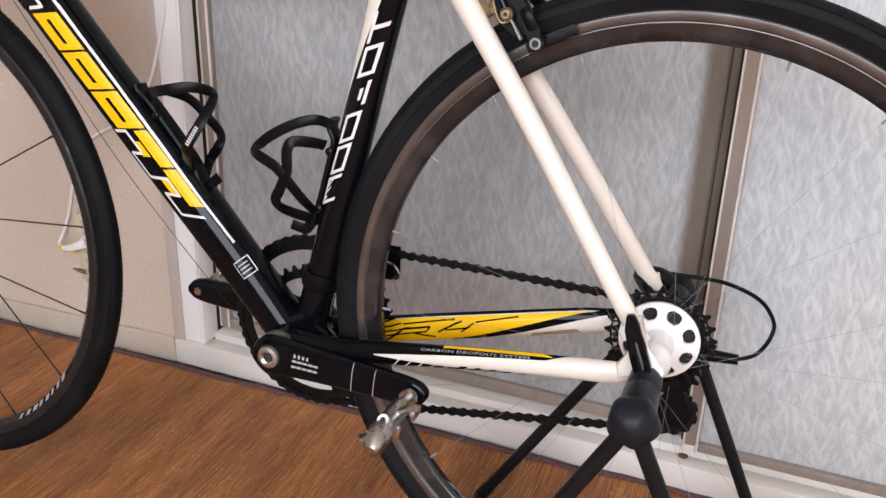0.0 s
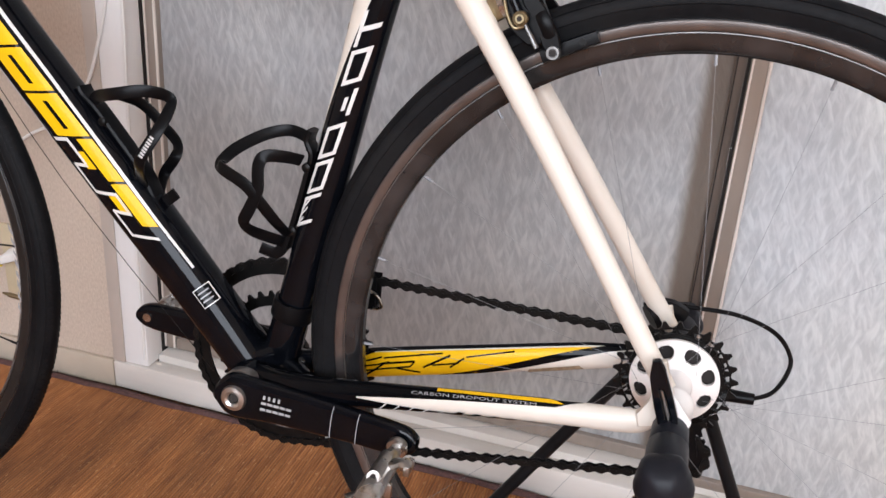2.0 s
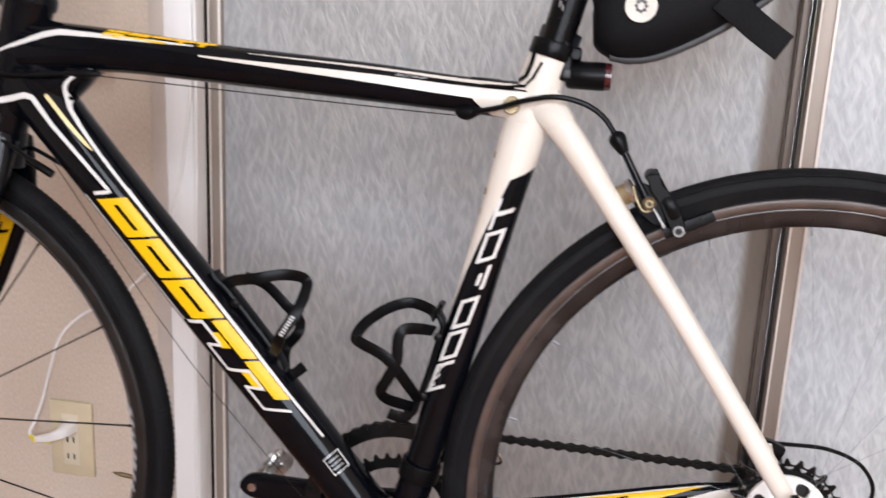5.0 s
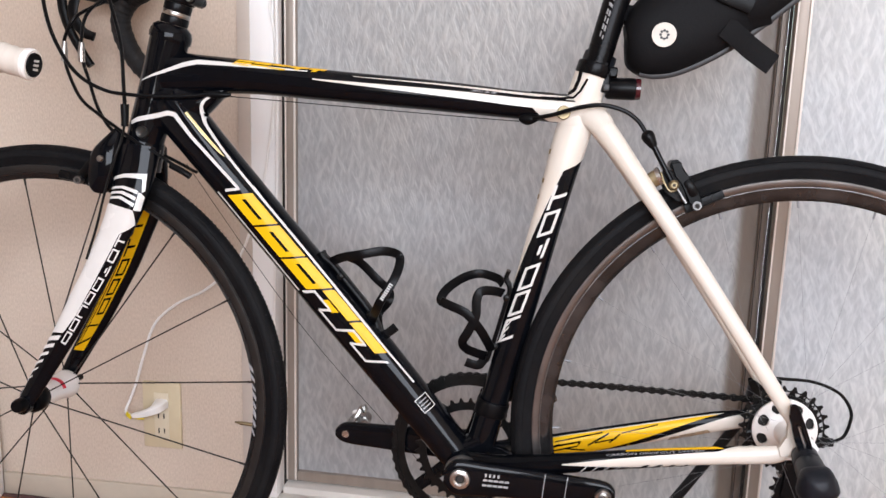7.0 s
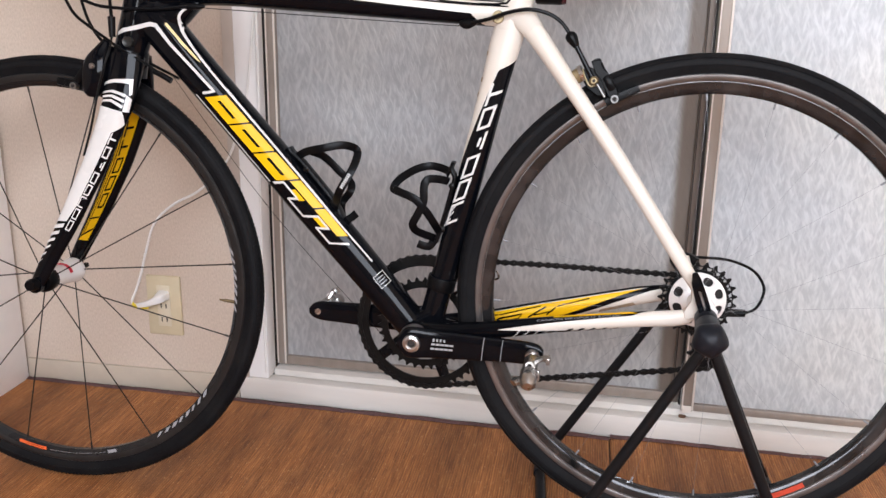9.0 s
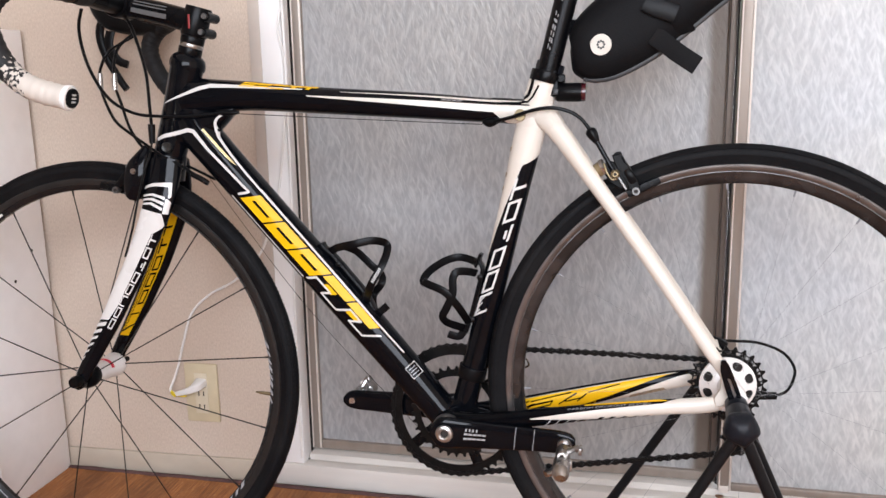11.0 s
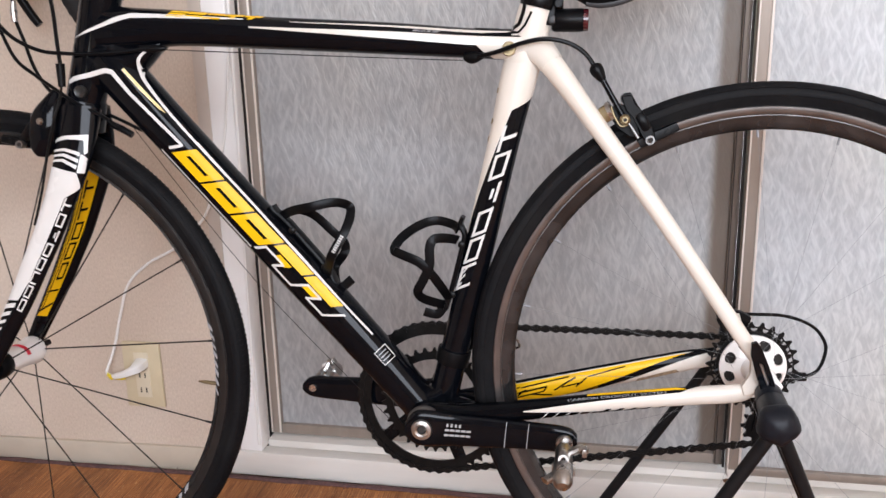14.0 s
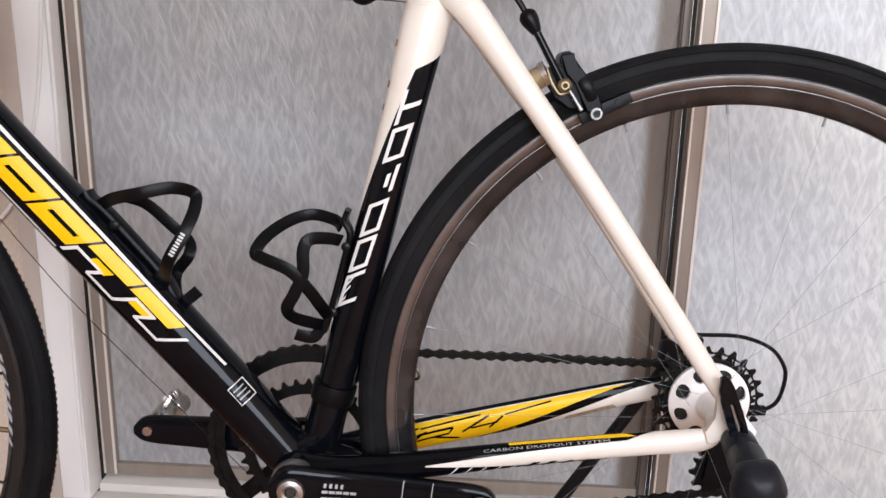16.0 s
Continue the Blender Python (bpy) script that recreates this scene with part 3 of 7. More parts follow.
def sliding_panel(name, x0, x1, y, stiles, rail, label, glass):
    """A framed pane; stiles: the widths of its first and last upright."""
    top, (w0, w1) = 1.955, stiles
    frame_ob = built(name, boxes(((x0, y, 0.056), (x0 + w0, y + 0.022, top)), bevel=0.0012), TAUPE, label, "sliding door", WALL)
    part("stile", boxes(((x1 - w1, y, 0.056), (x1, y + 0.022, top)), bevel=0.0012), DARK_TAUPE, frame_ob, "dark brown meeting stile")
    part("stile_groove", boxes(((x1 - w1 + 0.0012, y - 0.0008, 0.058), (x1 - w1 + 0.0026, y + 0.001, top))), GAP_DARK, frame_ob, "thin dark groove beside the pane")
    part("bottom_rail", boxes(((x0 + w0, y + 0.001, 0.056), (x1 - w1, y + 0.021, 0.056 + rail)), bevel=0.0012), TAUPE, frame_ob)
    part("top_rail", boxes(((x0 + w0, y + 0.001, top - 0.05), (x1 - w1, y + 0.021, top)), bevel=0.0012), TAUPE, frame_ob)
    part("glass_pane", boxes(((x0 + w0, y + 0.0095, 0.056 + rail), (x1 - w1, y + 0.0135, top - 0.05))), glass, frame_ob, "pale grey frosted glass with slanting strokes", False)
    for a, w in ((x0 + 0.0004, 0.0026), (x0 + w0 - 0.0040, 0.0036)):
        part("edge_strip", boxes(((a, y - 0.0022, 0.058), (a + w, y + 0.002, top)), bevel=0.0008), TAUPE_LIGHT, frame_ob, "bare metal edge of the stile")
    return frame_ob


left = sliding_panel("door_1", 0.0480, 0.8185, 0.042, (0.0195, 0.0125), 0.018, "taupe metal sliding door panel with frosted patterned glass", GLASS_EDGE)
# added dark strip where the gap between the panels lies in shade
part("seal", boxes(((0.8182, 0.0345, 0.056), (0.8216, 0.0412, 1.955))), GAP_DARK, left, "dark strip for the shade in the gap between the two door panels")
right = sliding_panel("door_2", 0.8218, 1.62, 0.012, (0.0215, 0.0215), 0.013, "taupe metal sliding door panel overlapping the other one", GLASS)
part("foot_clip", boxes(((0.824, 0.0085, 0.0535), (0.839, 0.0118, 0.066)), bevel=0.001), TAUPE_LIGHT, right)


# woven mats lie side by side, with frayed dark bindings at their ends
random.seed(11)


def woven(x0, x1, back0, back1, label):
    bm = bmesh.new()
    nx = 60
    rows = []
    for i in range(nx + 1):
        x = x0 + (x1 - x0) * i / nx
        back = back0 + (back1 - back0) * i / nx + 0.003 * noise.noise((x * 9, 1.7, 0)) + 0.0015 * noise.noise((x * 60, 0.2, 0))
        dz = 0.0016 * noise.noise((x * 7, 4.4, 0))
        rows.append([bm.verts.new(c) for c in ((x, -2.6, 0), (x, back - 0.10, 0), (x, back - 0.012, dz * 0.5), (x, back, dz + 0.001), (x, back, -0.0075), (x, -2.6, -0.0075))])
    for a, b in zip(rows, rows[1:]):
        for k in range(5):
            bm.faces.new((a[k], b[k], b[k + 1], a[k + 1]))
        bm.faces.new((a[5], b[5], b[0], a[0]))
    bm.faces.new(rows[0])
    bm.faces.new(list(reversed(rows[-1])))
    ob = part("woven_mat", bm, FLOOR, None)
    tagged(ob, label, "floor mat", "woven mats on the floor")
    bm = bmesh.new()
    pts = []
    for i in range(0, nx + 1):
        x = x0 + (x1 - x0) * i / nx
        pts.append((x, back0 + (back1 - back0) * i / nx + 0.002 + 0.003 * noise.noise((x * 11, 8.1, 0)), 0.0015 + 0.002 * noise.noise((x * 30, 2.2, 0))))
    fat = [(0.0028 + 0.0012 * noise.noise((q[0] * 40, 3.3, 0)), 0.0065 + 0.003 * noise.noise((q[0] * 25, 6.1, 0))) for q in pts]
    loft([np.array(q) for q in pts], fat, 8, bm=bm)
    for i in range(70):
        q = Vector(pts[random.randrange(len(pts))]) + Vector((random.uniform(-0.01, 0.01), random.uniform(-0.006, 0.003), 0.001))
        e = q + Vector((random.uniform(-0.012, 0.012), random.uniform(-0.010, 0.004), random.uniform(0.0, 0.005)))
        rod(bm, q, e, 0.0006, 4)
    part("binding", bm, mat("dark_binding", (0.10, 0.048, 0.045), 0.85, vary=0.35, scale=200, bump=0.5, stain=(0.035, 0.02, 0.022), stain_scale=30), ob, "frayed dark purple-brown cloth binding")
    return ob


woven(-0.95, 0.298, 0.322, 0.288, "brown woven grass mat with a frayed dark end under the bicycle")
woven(0.301, 1.55, 0.297, 0.262, "brown woven grass mat beside the door sill")
woven(-1.98, -0.953, 0.12, 0.12, "brown woven grass mat in front of the bookcase")

# wall socket with plug and cord
sock = thing("wall_socket", "yellowed plastic wall socket plate on beige wallpaper", "wall socket")
part("cover_plate", boxes(((-0.594, 0.3275, 0.117), (-0.5245, 0.3352, 0.238)), bevel=0.003), OUTLET, sock)
part("insert", boxes(((-0.5725, 0.3262, 0.136), (-0.546, 0.3285, 0.219)), bevel=0.0008), mat("pale_insert", (0.64, 0.56, 0.42), 0.4, vary=0.04), sock)
for z in (0.150, 0.1775):
    for x in (-0.5645, -0.5545):
        part("slot", boxes(((x - 0.0011, 0.3257, z - 0.0045), (x + 0.0011, 0.3264, z + 0.0045))), GAP_DARK, sock)
plug = thing("power_plug", "white power plug with a yellow tie in the wall socket", "plug")
bm = bmesh.new()
loft(smooth_path([(-0.558, 0.3262, 0.200), (-0.560, 0.306, 0.198), (-0.578, 0.302, 0.190), (-0.600, 0.3045, 0.1835)], 5), [(0.012 - 0.0005 * i, 0.0095 - 0.00035 * i) for i in range(16)], 12, 4.0, bm=bm, side=Vector((0, 0, 1)))
part("plug_body", bm, CORD_WHITE, plug)
bm = bmesh.new()
wire([(-0.600, 0.3045, 0.183), (-0.613, 0.308, 0.1835), (-0.610, 0.313, 0.178), (-0.596, 0.312, 0.176), (-0.585, 0.314, 0.1755)], 0.0022, bm=bm)
wire([(-0.611, 0.306, 0.187), (-0.615, 0.312, 0.180), (-0.607, 0.310, 0.175)], 0.0018, bm=bm)
part("cable_tie", bm, mat("yellow_tie", (0.75, 0.58, 0.02), 0.4), plug, "yellow twist tie")
part("cord", wire([(-0.600, 0.304, 0.1835), (-0.618, 0.314, 0.186), (-0.614, 0.324, 0.205), (-0.604, 0.3305, 0.237), (-0.590, 0.3315, 0.284), (-0.568, 0.3315, 0.341), (-0.527, 0.3315, 0.379), (-0.477, 0.330, 0.406), (-0.432, 0.327, 0.445), (-0.408, 0.326, 0.478), (-0.389, 0.327, 0.530), (-0.372, 0.327, 0.589), (-0.361, 0.327, 0.657), (-0.354, 0.327, 0.713), (-0.349, 0.328, 0.776), (-0.351, 0.328, 0.826), (-0.358, 0.327, 0.865), (-0.354, 0.327, 0.894), (-0.349, 0.328, 0.94), (-0.352, 0.327, 1.2), (-0.352, 0.327, 1.9)], 0.0024, 6), CORD_WHITE, plug, "thin white cord running up the wall")
part("cord", wire([(-0.3490, 0.3270, 1.9), (-0.3480, 0.3270, 1.0), (-0.3470, 0.3270, 0.8), (-0.3490, 0.3270, 0.60), (-0.3540, 0.3275, 0.40), (-0.357, 0.328, 0.2), (-0.358, 0.330, 0.055)], 0.0027, 6), CORD_WHITE, plug)

# bookcase and what stands in it
case = thing("bookcase", "low white laminate bookcase standing against the wall", "bookcase")
BX0, BX1, BY0, BY1, BT = -1.50, -0.866, 0.128, 0.3255, 0.880
part("side_panel", boxes(((BX1 - 0.018, BY0, -0.0005), (BX1, BY1, BT)), bevel=0.001), SHELF_WHITE, case)
part("side_panel", boxes(((BX0, BY0, -0.0005), (BX0 + 0.018, BY1, BT)), bevel=0.001), SHELF_WHITE, case)
part("back_panel", boxes(((BX0 + 0.018, BY1 - 0.004, 0.0), (BX1 - 0.018, BY1 - 0.001, BT - 0.02))), SHELF_WHITE, case)
part("top", boxes(((BX0 + 0.018, BY0, BT - 0.018), (BX1 - 0.018, BY1, BT)), bevel=0.001), SHELF_WHITE, case)
SHELVES = (0.035, 0.205, 0.405, 0.635)
for z in SHELVES:
    part("shelf", boxes(((BX0 + 0.018, BY0 + 0.003, z - 0.016), (BX1 - 0.018, BY1 - 0.005, z)), bevel=0.001), SHELF_WHITE, case)
for dy, dz in ((0.10, 0.42), (0.155, 0.468)):
    bm = bmesh.new()
    lathe([(0, 0), (0.003, 0), (0.003, 0.0012), (0, 0.0014)], 10, bm, m=Matrix.Translation((BX1 - 0.0003, BY0 + dy, dz)) @ pose(0, 0, 0, 0, 0, -90))
    part("screw_hole", bm, GAP_DARK, case)


def shelf_box(name, label, category, x0, x1, y0, y1, z, h, material, lid=None, bevel=0.003):
    ob = part(name, boxes(((x0, y0, z), (x1, y1, z + h)), bevel=bevel), material)
    tagged(ob, label, category)
    if lid:
        part("lid", boxes(((x0 - 0.002, y0 - 0.002, z + h), (x1 + 0.002, y1 + 0.002, z + h + 0.012)), bevel=0.003), lid, ob)
    return ob


shelf_box("storage_box", "blue cardboard box on a bookcase shelf", "box", -1.10, -0.90, 0.145, 0.28, SHELVES[2], 0.10, mat("blue_card", (0.03, 0.16, 0.42), 0.5), mat("blue_lid", (0.05, 0.24, 0.52), 0.5))
shelf_box("storage_box", "black box on the upper bookcase shelf", "box", -1.13, -0.895, 0.15, 0.29, SHELVES[3], 0.17, mat("black_card", (0.02, 0.02, 0.022), 0.5))
shelf_box("storage_box", "orange box on the lowest bookcase shelf", "box", -0.945, -0.89, 0.16, 0.27, SHELVES[0], 0.075, mat("orange_card", (0.70, 0.15, 0.03), 0.5))
shelf_box("storage_box", "dark grey box on the lowest bookcase shelf", "box", -1.02, -0.955, 0.19, 0.29, SHELVES[0], 0.11, mat("grey_card", (0.03, 0.03, 0.035), 0.5))
glove = thing("work_gloves", "crumpled green and black gloves lying on a shelf", "gloves")
random.seed(4)
for k in range(6):
    bm = ball(bmesh.new(), (-0.955 - 0.022 * k + 0.01 * random.random(), 0.185 + 0.03 * random.random(), SHELVES[1] + 0.013 + 0.006 * (k % 3)), 0.016, (1.5, 1.1, 0.8), 14)
    part("finger" if k else "palm", bm, mat("olive_cloth", (0.22, 0.24, 0.07), 0.8, bump=0.4, scale=200) if k % 2 == 0 else CLOTH, glove)
basket = thing("wire_basket", "dark green plastic basket on the floor beside the bookcase", "basket")
for zz in range(6):
    z = 0.004 + 0.026 * zz
    for y in (-0.02, 0.10):
        part("slat", boxes(((-1.22, y, z), (-0.93, y + 0.003, z + 0.012)), bevel=0.001), mat("dark_green_plastic", (0.02, 0.045, 0.035), 0.5) if zz == 0 and y < 0 else bpy.data.materials["dark_green_plastic"], basket)
    for x in (-1.22, -0.933):
        part("slat", boxes(((x, -0.017, z), (x + 0.003, 0.10, z + 0.012)), bevel=0.001), bpy.data.materials["dark_green_plastic"], basket)
for x in np.linspace(-1.22, -0.936, 12):
    part("upright", boxes(((x, -0.0235, 0.001), (x + 0.006, -0.0205, 0.152))), bpy.data.materials["dark_green_plastic"], basket)
part("basket_floor", boxes(((-1.22, -0.02, 0.0005), (-0.93, 0.103, 0.0035))), bpy.data.materials["dark_green_plastic"], basket)

from mathutils.bvhtree import BVHTree

# ---- the bicycle, leaning a little towards the door ----
bike = thing("road_bicycle", "black, cream-white and yellow carbon road bicycle held by a rear stand", "bicycle", m=pose(0, 0, 0.0075, -4.18))
REAR, FRONT = Vector((0.3942, 0, 0.3478)), Vector((-0.5693, 0.004, 0.3268))
BB = Vector((0.002, 0, 0.2802))

# frame tubes: x, y, z, half-height, half-width
DT = Tube([(-0.398 + 0, 0, 0.724, 0.0330, 0.022), (-0.3670, 0, 0.6872, 0.0286, 0.024), (-0.2668, 0, 0.5758, 0.0272, 0.025), (-0.166, 0, 0.465, 0.0277, 0.0245), (-0.065, 0, 0.353, 0.0250, 0.024), (0.002, 0, 0.278, 0.0225, 0.026)], 6, 2.3)
TT = Tube([(-0.418, 0, 0.757, 0.0330, 0.020), (-0.372, 0, 0.7565, 0.0270, 0.021), (-0.30, 0, 0.7565, 0.0215, 0.021), (-0.20, 0, 0.7495, 0.0192, 0.0205), (-0.04, 0, 0.7398, 0.0185, 0.0195), (0.06, 0, 0.7320, 0.0170, 0.0185), (0.128, 0, 0.7255, 0.0175, 0.0180)], 6, 2.4)
ST = Tube([(0.0136, 0, 0.276, 0.0195, 0.020), (0.033, 0, 0.356, 0.0178, 0.0165), (0.0705, 0, 0.510, 0.0182, 0.0165), (0.0970, 0, 0.622, 0.0188, 0.0165), (0.1150, 0, 0.698, 0.0212, 0.0168), (0.1340, 0, 0.768, 0.0200, 0.0175)], 6)
HT = Tube([(-0.4325, 0, 0.666, 0.0240, 0.0235), (-0.4230, 0, 0.700, 0.0245, 0.0225), (-0.4110, 0, 0.750, 0.0235, 0.0215), (-0.3975, 0, 0.800, 0.0250, 0.0230)], 6)
SS_L = Tube([(0.122, -0.006, 0.7280, 0.0150, 0.010), (0.150, -0.017, 0.7060, 0.0134, 0.010), (0.2030, -0.029, 0.6360, 0.0108, 0.010), (0.2565, -0.039, 0.5640, 0.0099, 0.009), (0.3105, -0.050, 0.4870, 0.0092, 0.008), (0.3610, -0.058, 0.4130, 0.0087, 0.007), (0.3860, -0.062, 0.3780, 0.0078, 0.0050)], 6)
CS_L = Tube([(0.004, -0.022, 0.2830, 0.0190, 0.013), (0.040, -0.036, 0.2900, 0.0150, 0.012), (0.100, -0.044, 0.3010, 0.0125, 0.010), (0.216, -0.048, 0.3200, 0.0105, 0.009), (0.310, -0.054, 0.3345, 0.0102, 0.009), (0.350, -0.056, 0.3395, 0.0106, 0.0085), (0.3690, -0.058, 0.3430, 0.0098, 0.0065), (0.3790, -0.059, 0.3470, 0.0060, 0.0045)], 6)
CS_R = Tube([(0.004, 0.022, 0.2780, 0.0190, 0.013), (0.050, 0.042, 0.2790, 0.0160, 0.012), (0.112, 0.051, 0.2915, 0.0150, 0.010), (0.230, 0.056, 0.3180, 0.0140, 0.009), (0.335, 0.060, 0.3420, 0.0125, 0.008), (0.390, 0.062, 0.3490, 0.0080, 0.005)], 6)
SS_R = Tube([(s[0], -s[1], s[2], s[3], s[4]) for s in ((0.122, -0.006, 0.7280, 0.0150, 0.010), (0.150, -0.017, 0.7060, 0.0134, 0.010), (0.2030, -0.029, 0.6360, 0.0108, 0.010), (0.2565, -0.039, 0.5640, 0.0099, 0.009), (0.3105, -0.050, 0.4870, 0.0092, 0.008), (0.3610, -0.058, 0.4130, 0.0087, 0.007), (0.3860, -0.062, 0.3780, 0.0078, 0.0050))], 6)
down_tube = part("down_tube", DT.mesh(), BLACK, bike, "gloss black down tube with yellow and white prints")
top_tube = part("top_tube", TT.mesh(), BLACK, bike, "gloss black top tube with white stripes")
seat_tube = part("seat_tube", ST.mesh(), BLACK, bike, "black seat tube, cream-white above")
head_tube = part("head_tube", HT.mesh(), BLACK, bike)
part("seat_stay", SS_L.mesh(), WHITE, bike, "cream-white seat stay")
part("seat_stay", SS_R.mesh(), WHITE, bike, "cream-white seat stay")
chain_l = part("chain_stay", CS_L.mesh(), WHITE, bike, "cream-white chain stay, black towards the cranks")
chain_r = part("chain_stay", CS_R.mesh(), WHITE, bike, "chain stay with a yellow inner face")
GU = Tube([(-0.428, 0, 0.714, 0.036, 0.0215), (-0.400, 0, 0.716, 0.035, 0.0215), (-0.372, 0, 0.7185, 0.026, 0.0208), (-0.357, 0, 0.7215, 0.0190, 0.0195), (-0.346, 0, 0.7260, 0.0135, 0.0180), (-0.332, 0, 0.7335, 0.0080, 0.0160), (-0.318, 0, 0.7390, 0.004, 0.0120)], 5, 2.3)
part("head_gusset", GU.mesh(), BLACK, bike, "smooth black web behind the head tube")
bm = bmesh.new()
lathe([(0.0, -0.036), (0.021, -0.036), (0.0225, -0.033), (0.0235, 0), (0.0225, 0.033), (0.021, 0.036), (0, 0.036)], 32, bm, BB)
loft(smooth_path([(-0.030, 0, 0.313), (-0.006, 0, 0.300), (0.022, 0, 0.312)], 5), [(0.012, 0.020)] * 11, 16, bm=bm)
loft(smooth_path([(0.010, 0, 0.292), (0.040, -0.012, 0.294), (0.066, -0.036, 0.2965)], 5), [(0.012, 0.012)] * 11, 16, bm=bm)
loft(smooth_path([(0.010, 0, 0.292), (0.040, 0.012, 0.294), (0.066, 0.036, 0.2915)], 5), [(0.012, 0.012)] * 11, 16, bm=bm)
part("bottom_bracket_shell", bm, BLACK, bike)
# cream seat cluster joining seat tube, top tube and stays
bm = bmesh.new()
loft(smooth_path([(0.104, 0, 0.7275), (0.118, 0, 0.7262), (0.134, 0, 0.7250)], 4), [(0.0178, 0.0184)] * 9, 20, 2.3, bm=bm)
loft(smooth_path([(0.1135, 0, 0.705), (0.1255, 0, 0.735), (0.1345, 0, 0.770)], 5), [(0.0210, 0.0166)] + [(0.0206, 0.0180)] * 10, 20, bm=bm)
loft(smooth_path([(0.128, 0, 0.735), (0.139, -0.010, 0.722), (0.152, -0.018, 0.704)], 4), [(0.0162 - 0.0003 * i, 0.0115 - 0.00018 * i) for i in range(9)], 16, bm=bm)
loft(smooth_path([(0.128, 0, 0.735), (0.139, 0.010, 0.722), (0.152, 0.018, 0.704)], 4), [(0.0162 - 0.0003 * i, 0.0115 - 0.00018 * i) for i in range(9)], 16, bm=bm)
cluster = part("seat_joint", bm, WHITE, bike, "cream-white joint under the seatpost")
bm = bmesh.new()
lathe([(0, -0.0212), (0.0075, -0.0212), (0.0085, -0.0190), (0.0085, -0.010), (0, -0.010)], 24, bm, (0.1030, 0, 0.7235))
part("grommet", bm, BRASS, cluster, "dull brass cap")
for sgn in (-1, 1):
    bm = bmesh.new()
    plate(bm, [(0.374, 0.400), (0.383, 0.402), (0.392, 0.372), (0.402, 0.358), (0.401, 0.350), (0.394, 0.347), (0.387, 0.352), (0.378, 0.343), (0.369, 0.341), (0.366, 0.353), (0.376, 0.366)], sgn * 0.0590, sgn * 0.0655)
    bmesh.ops.bevel(bm, geom=list(bm.edges), offset=0.0012, segments=1, affect="EDGES")
    part("dropout", bm, WHITE, bike)

# black stripes running from the top tube up to the seat clamp
bm = ST.mesh()
TT.mesh(bm)
loft(smooth_path([(0.104, 0, 0.7275), (0.118, 0, 0.7262), (0.134, 0, 0.7250)], 4), [(0.0178, 0.0184)] * 9, 20, 2.3, bm=bm)
loft(smooth_path([(0.1135, 0, 0.705), (0.1255, 0, 0.735), (0.1345, 0, 0.770)], 5), [(0.0210, 0.0166)] + [(0.0206, 0.0180)] * 10, 20, bm=bm)
bmesh.ops.recalc_face_normals(bm, faces=bm.faces)
bm.normal_update()
SEAT = BVHTree.FromBMesh(bm)
bm.free()
part("black_stripe", line_on(SEAT, [(0.062, 0.7480), (0.090, 0.7462), (0.108, 0.7455), (0.1150, 0.7500), (0.1195, 0.7620), (0.1215, 0.7720)], 0.0042, off=0.0012), DECAL_BLACK, cluster, "black stripe turning up to the clamp")
part("black_stripe", line_on(SEAT, [(0.075, 0.7405), (0.098, 0.7395), (0.114, 0.7405), (0.1215, 0.7480), (0.1290, 0.7620)], 0.0026, off=0.0012), DECAL_BLACK, cluster, "thin black stripe")

# prints on the down tube: u runs 0 to 1 down it; the lines at the head run over several tubes
bm = DT.mesh()
for tube in (TT, HT, GU):
    tube.mesh(bm)
bmesh.ops.recalc_face_normals(bm, faces=bm.faces)
bm.normal_update()
HEAD = BVHTree.FromBMesh(bm)
bm.free()
part("white_line", line_on(HEAD, [(-0.4400, 0.6935), (-0.4300, 0.6980), (-0.3890, 0.7072), (-0.3800, 0.7055), (-0.3584, 0.6796), (-0.2950, 0.6165), (-0.3125, 0.6140)], [0.0045, 0.0055, 0.0060, 0.0055, 0.0042, 0.0036, 0.0036]), DECAL_WHITE, down_tube, "white line turning from the head on to the down tube")
part("white_line", line_on(HEAD, [(-0.3250, 0.7340), (-0.3400, 0.7275), (-0.3478, 0.7180), (-0.3470, 0.7040), (-0.3380, 0.6880), (-0.2985, 0.6400), (-0.2040, 0.5365), (-0.1240, 0.4470), (-0.0660, 0.3835)], [0.0016, 0.0030, 0.0036, 0.0036, 0.0028, 0.0024, 0.0022, 0.0020, 0.0016], curved=True), DECAL_WHITE, down_tube, "white line along the upper edge")
# highlight on the gloss tube, painted on as a tapering gold streak
part("gold_line", line_on(HEAD, [(-0.3666, 0.7087), (-0.3419, 0.6812), (-0.3240, 0.6630), (-0.3165, 0.6559)], [0.0035, 0.0036, 0.0028, 0.0008]), mat("pale_gold_highlight", (0.75, 0.60, 0.28), 0.25, coat=0.5), down_tube, "thin pale gold highlight painted along the tube")
part("white_line", line_on(HEAD, [(-0.4260, 0.7470), (-0.4050, 0.7555), (-0.3700, 0.7675), (-0.3530, 0.7712), (-0.3200, 0.7700), (-0.255, 0.7665), (-0.212, 0.7640)], [0.001, 0.0032, 0.0058, 0.0058, 0.0046, 0.0030, 0.0012]), DECAL_WHITE, top_tube, "white stripe rising from the head")
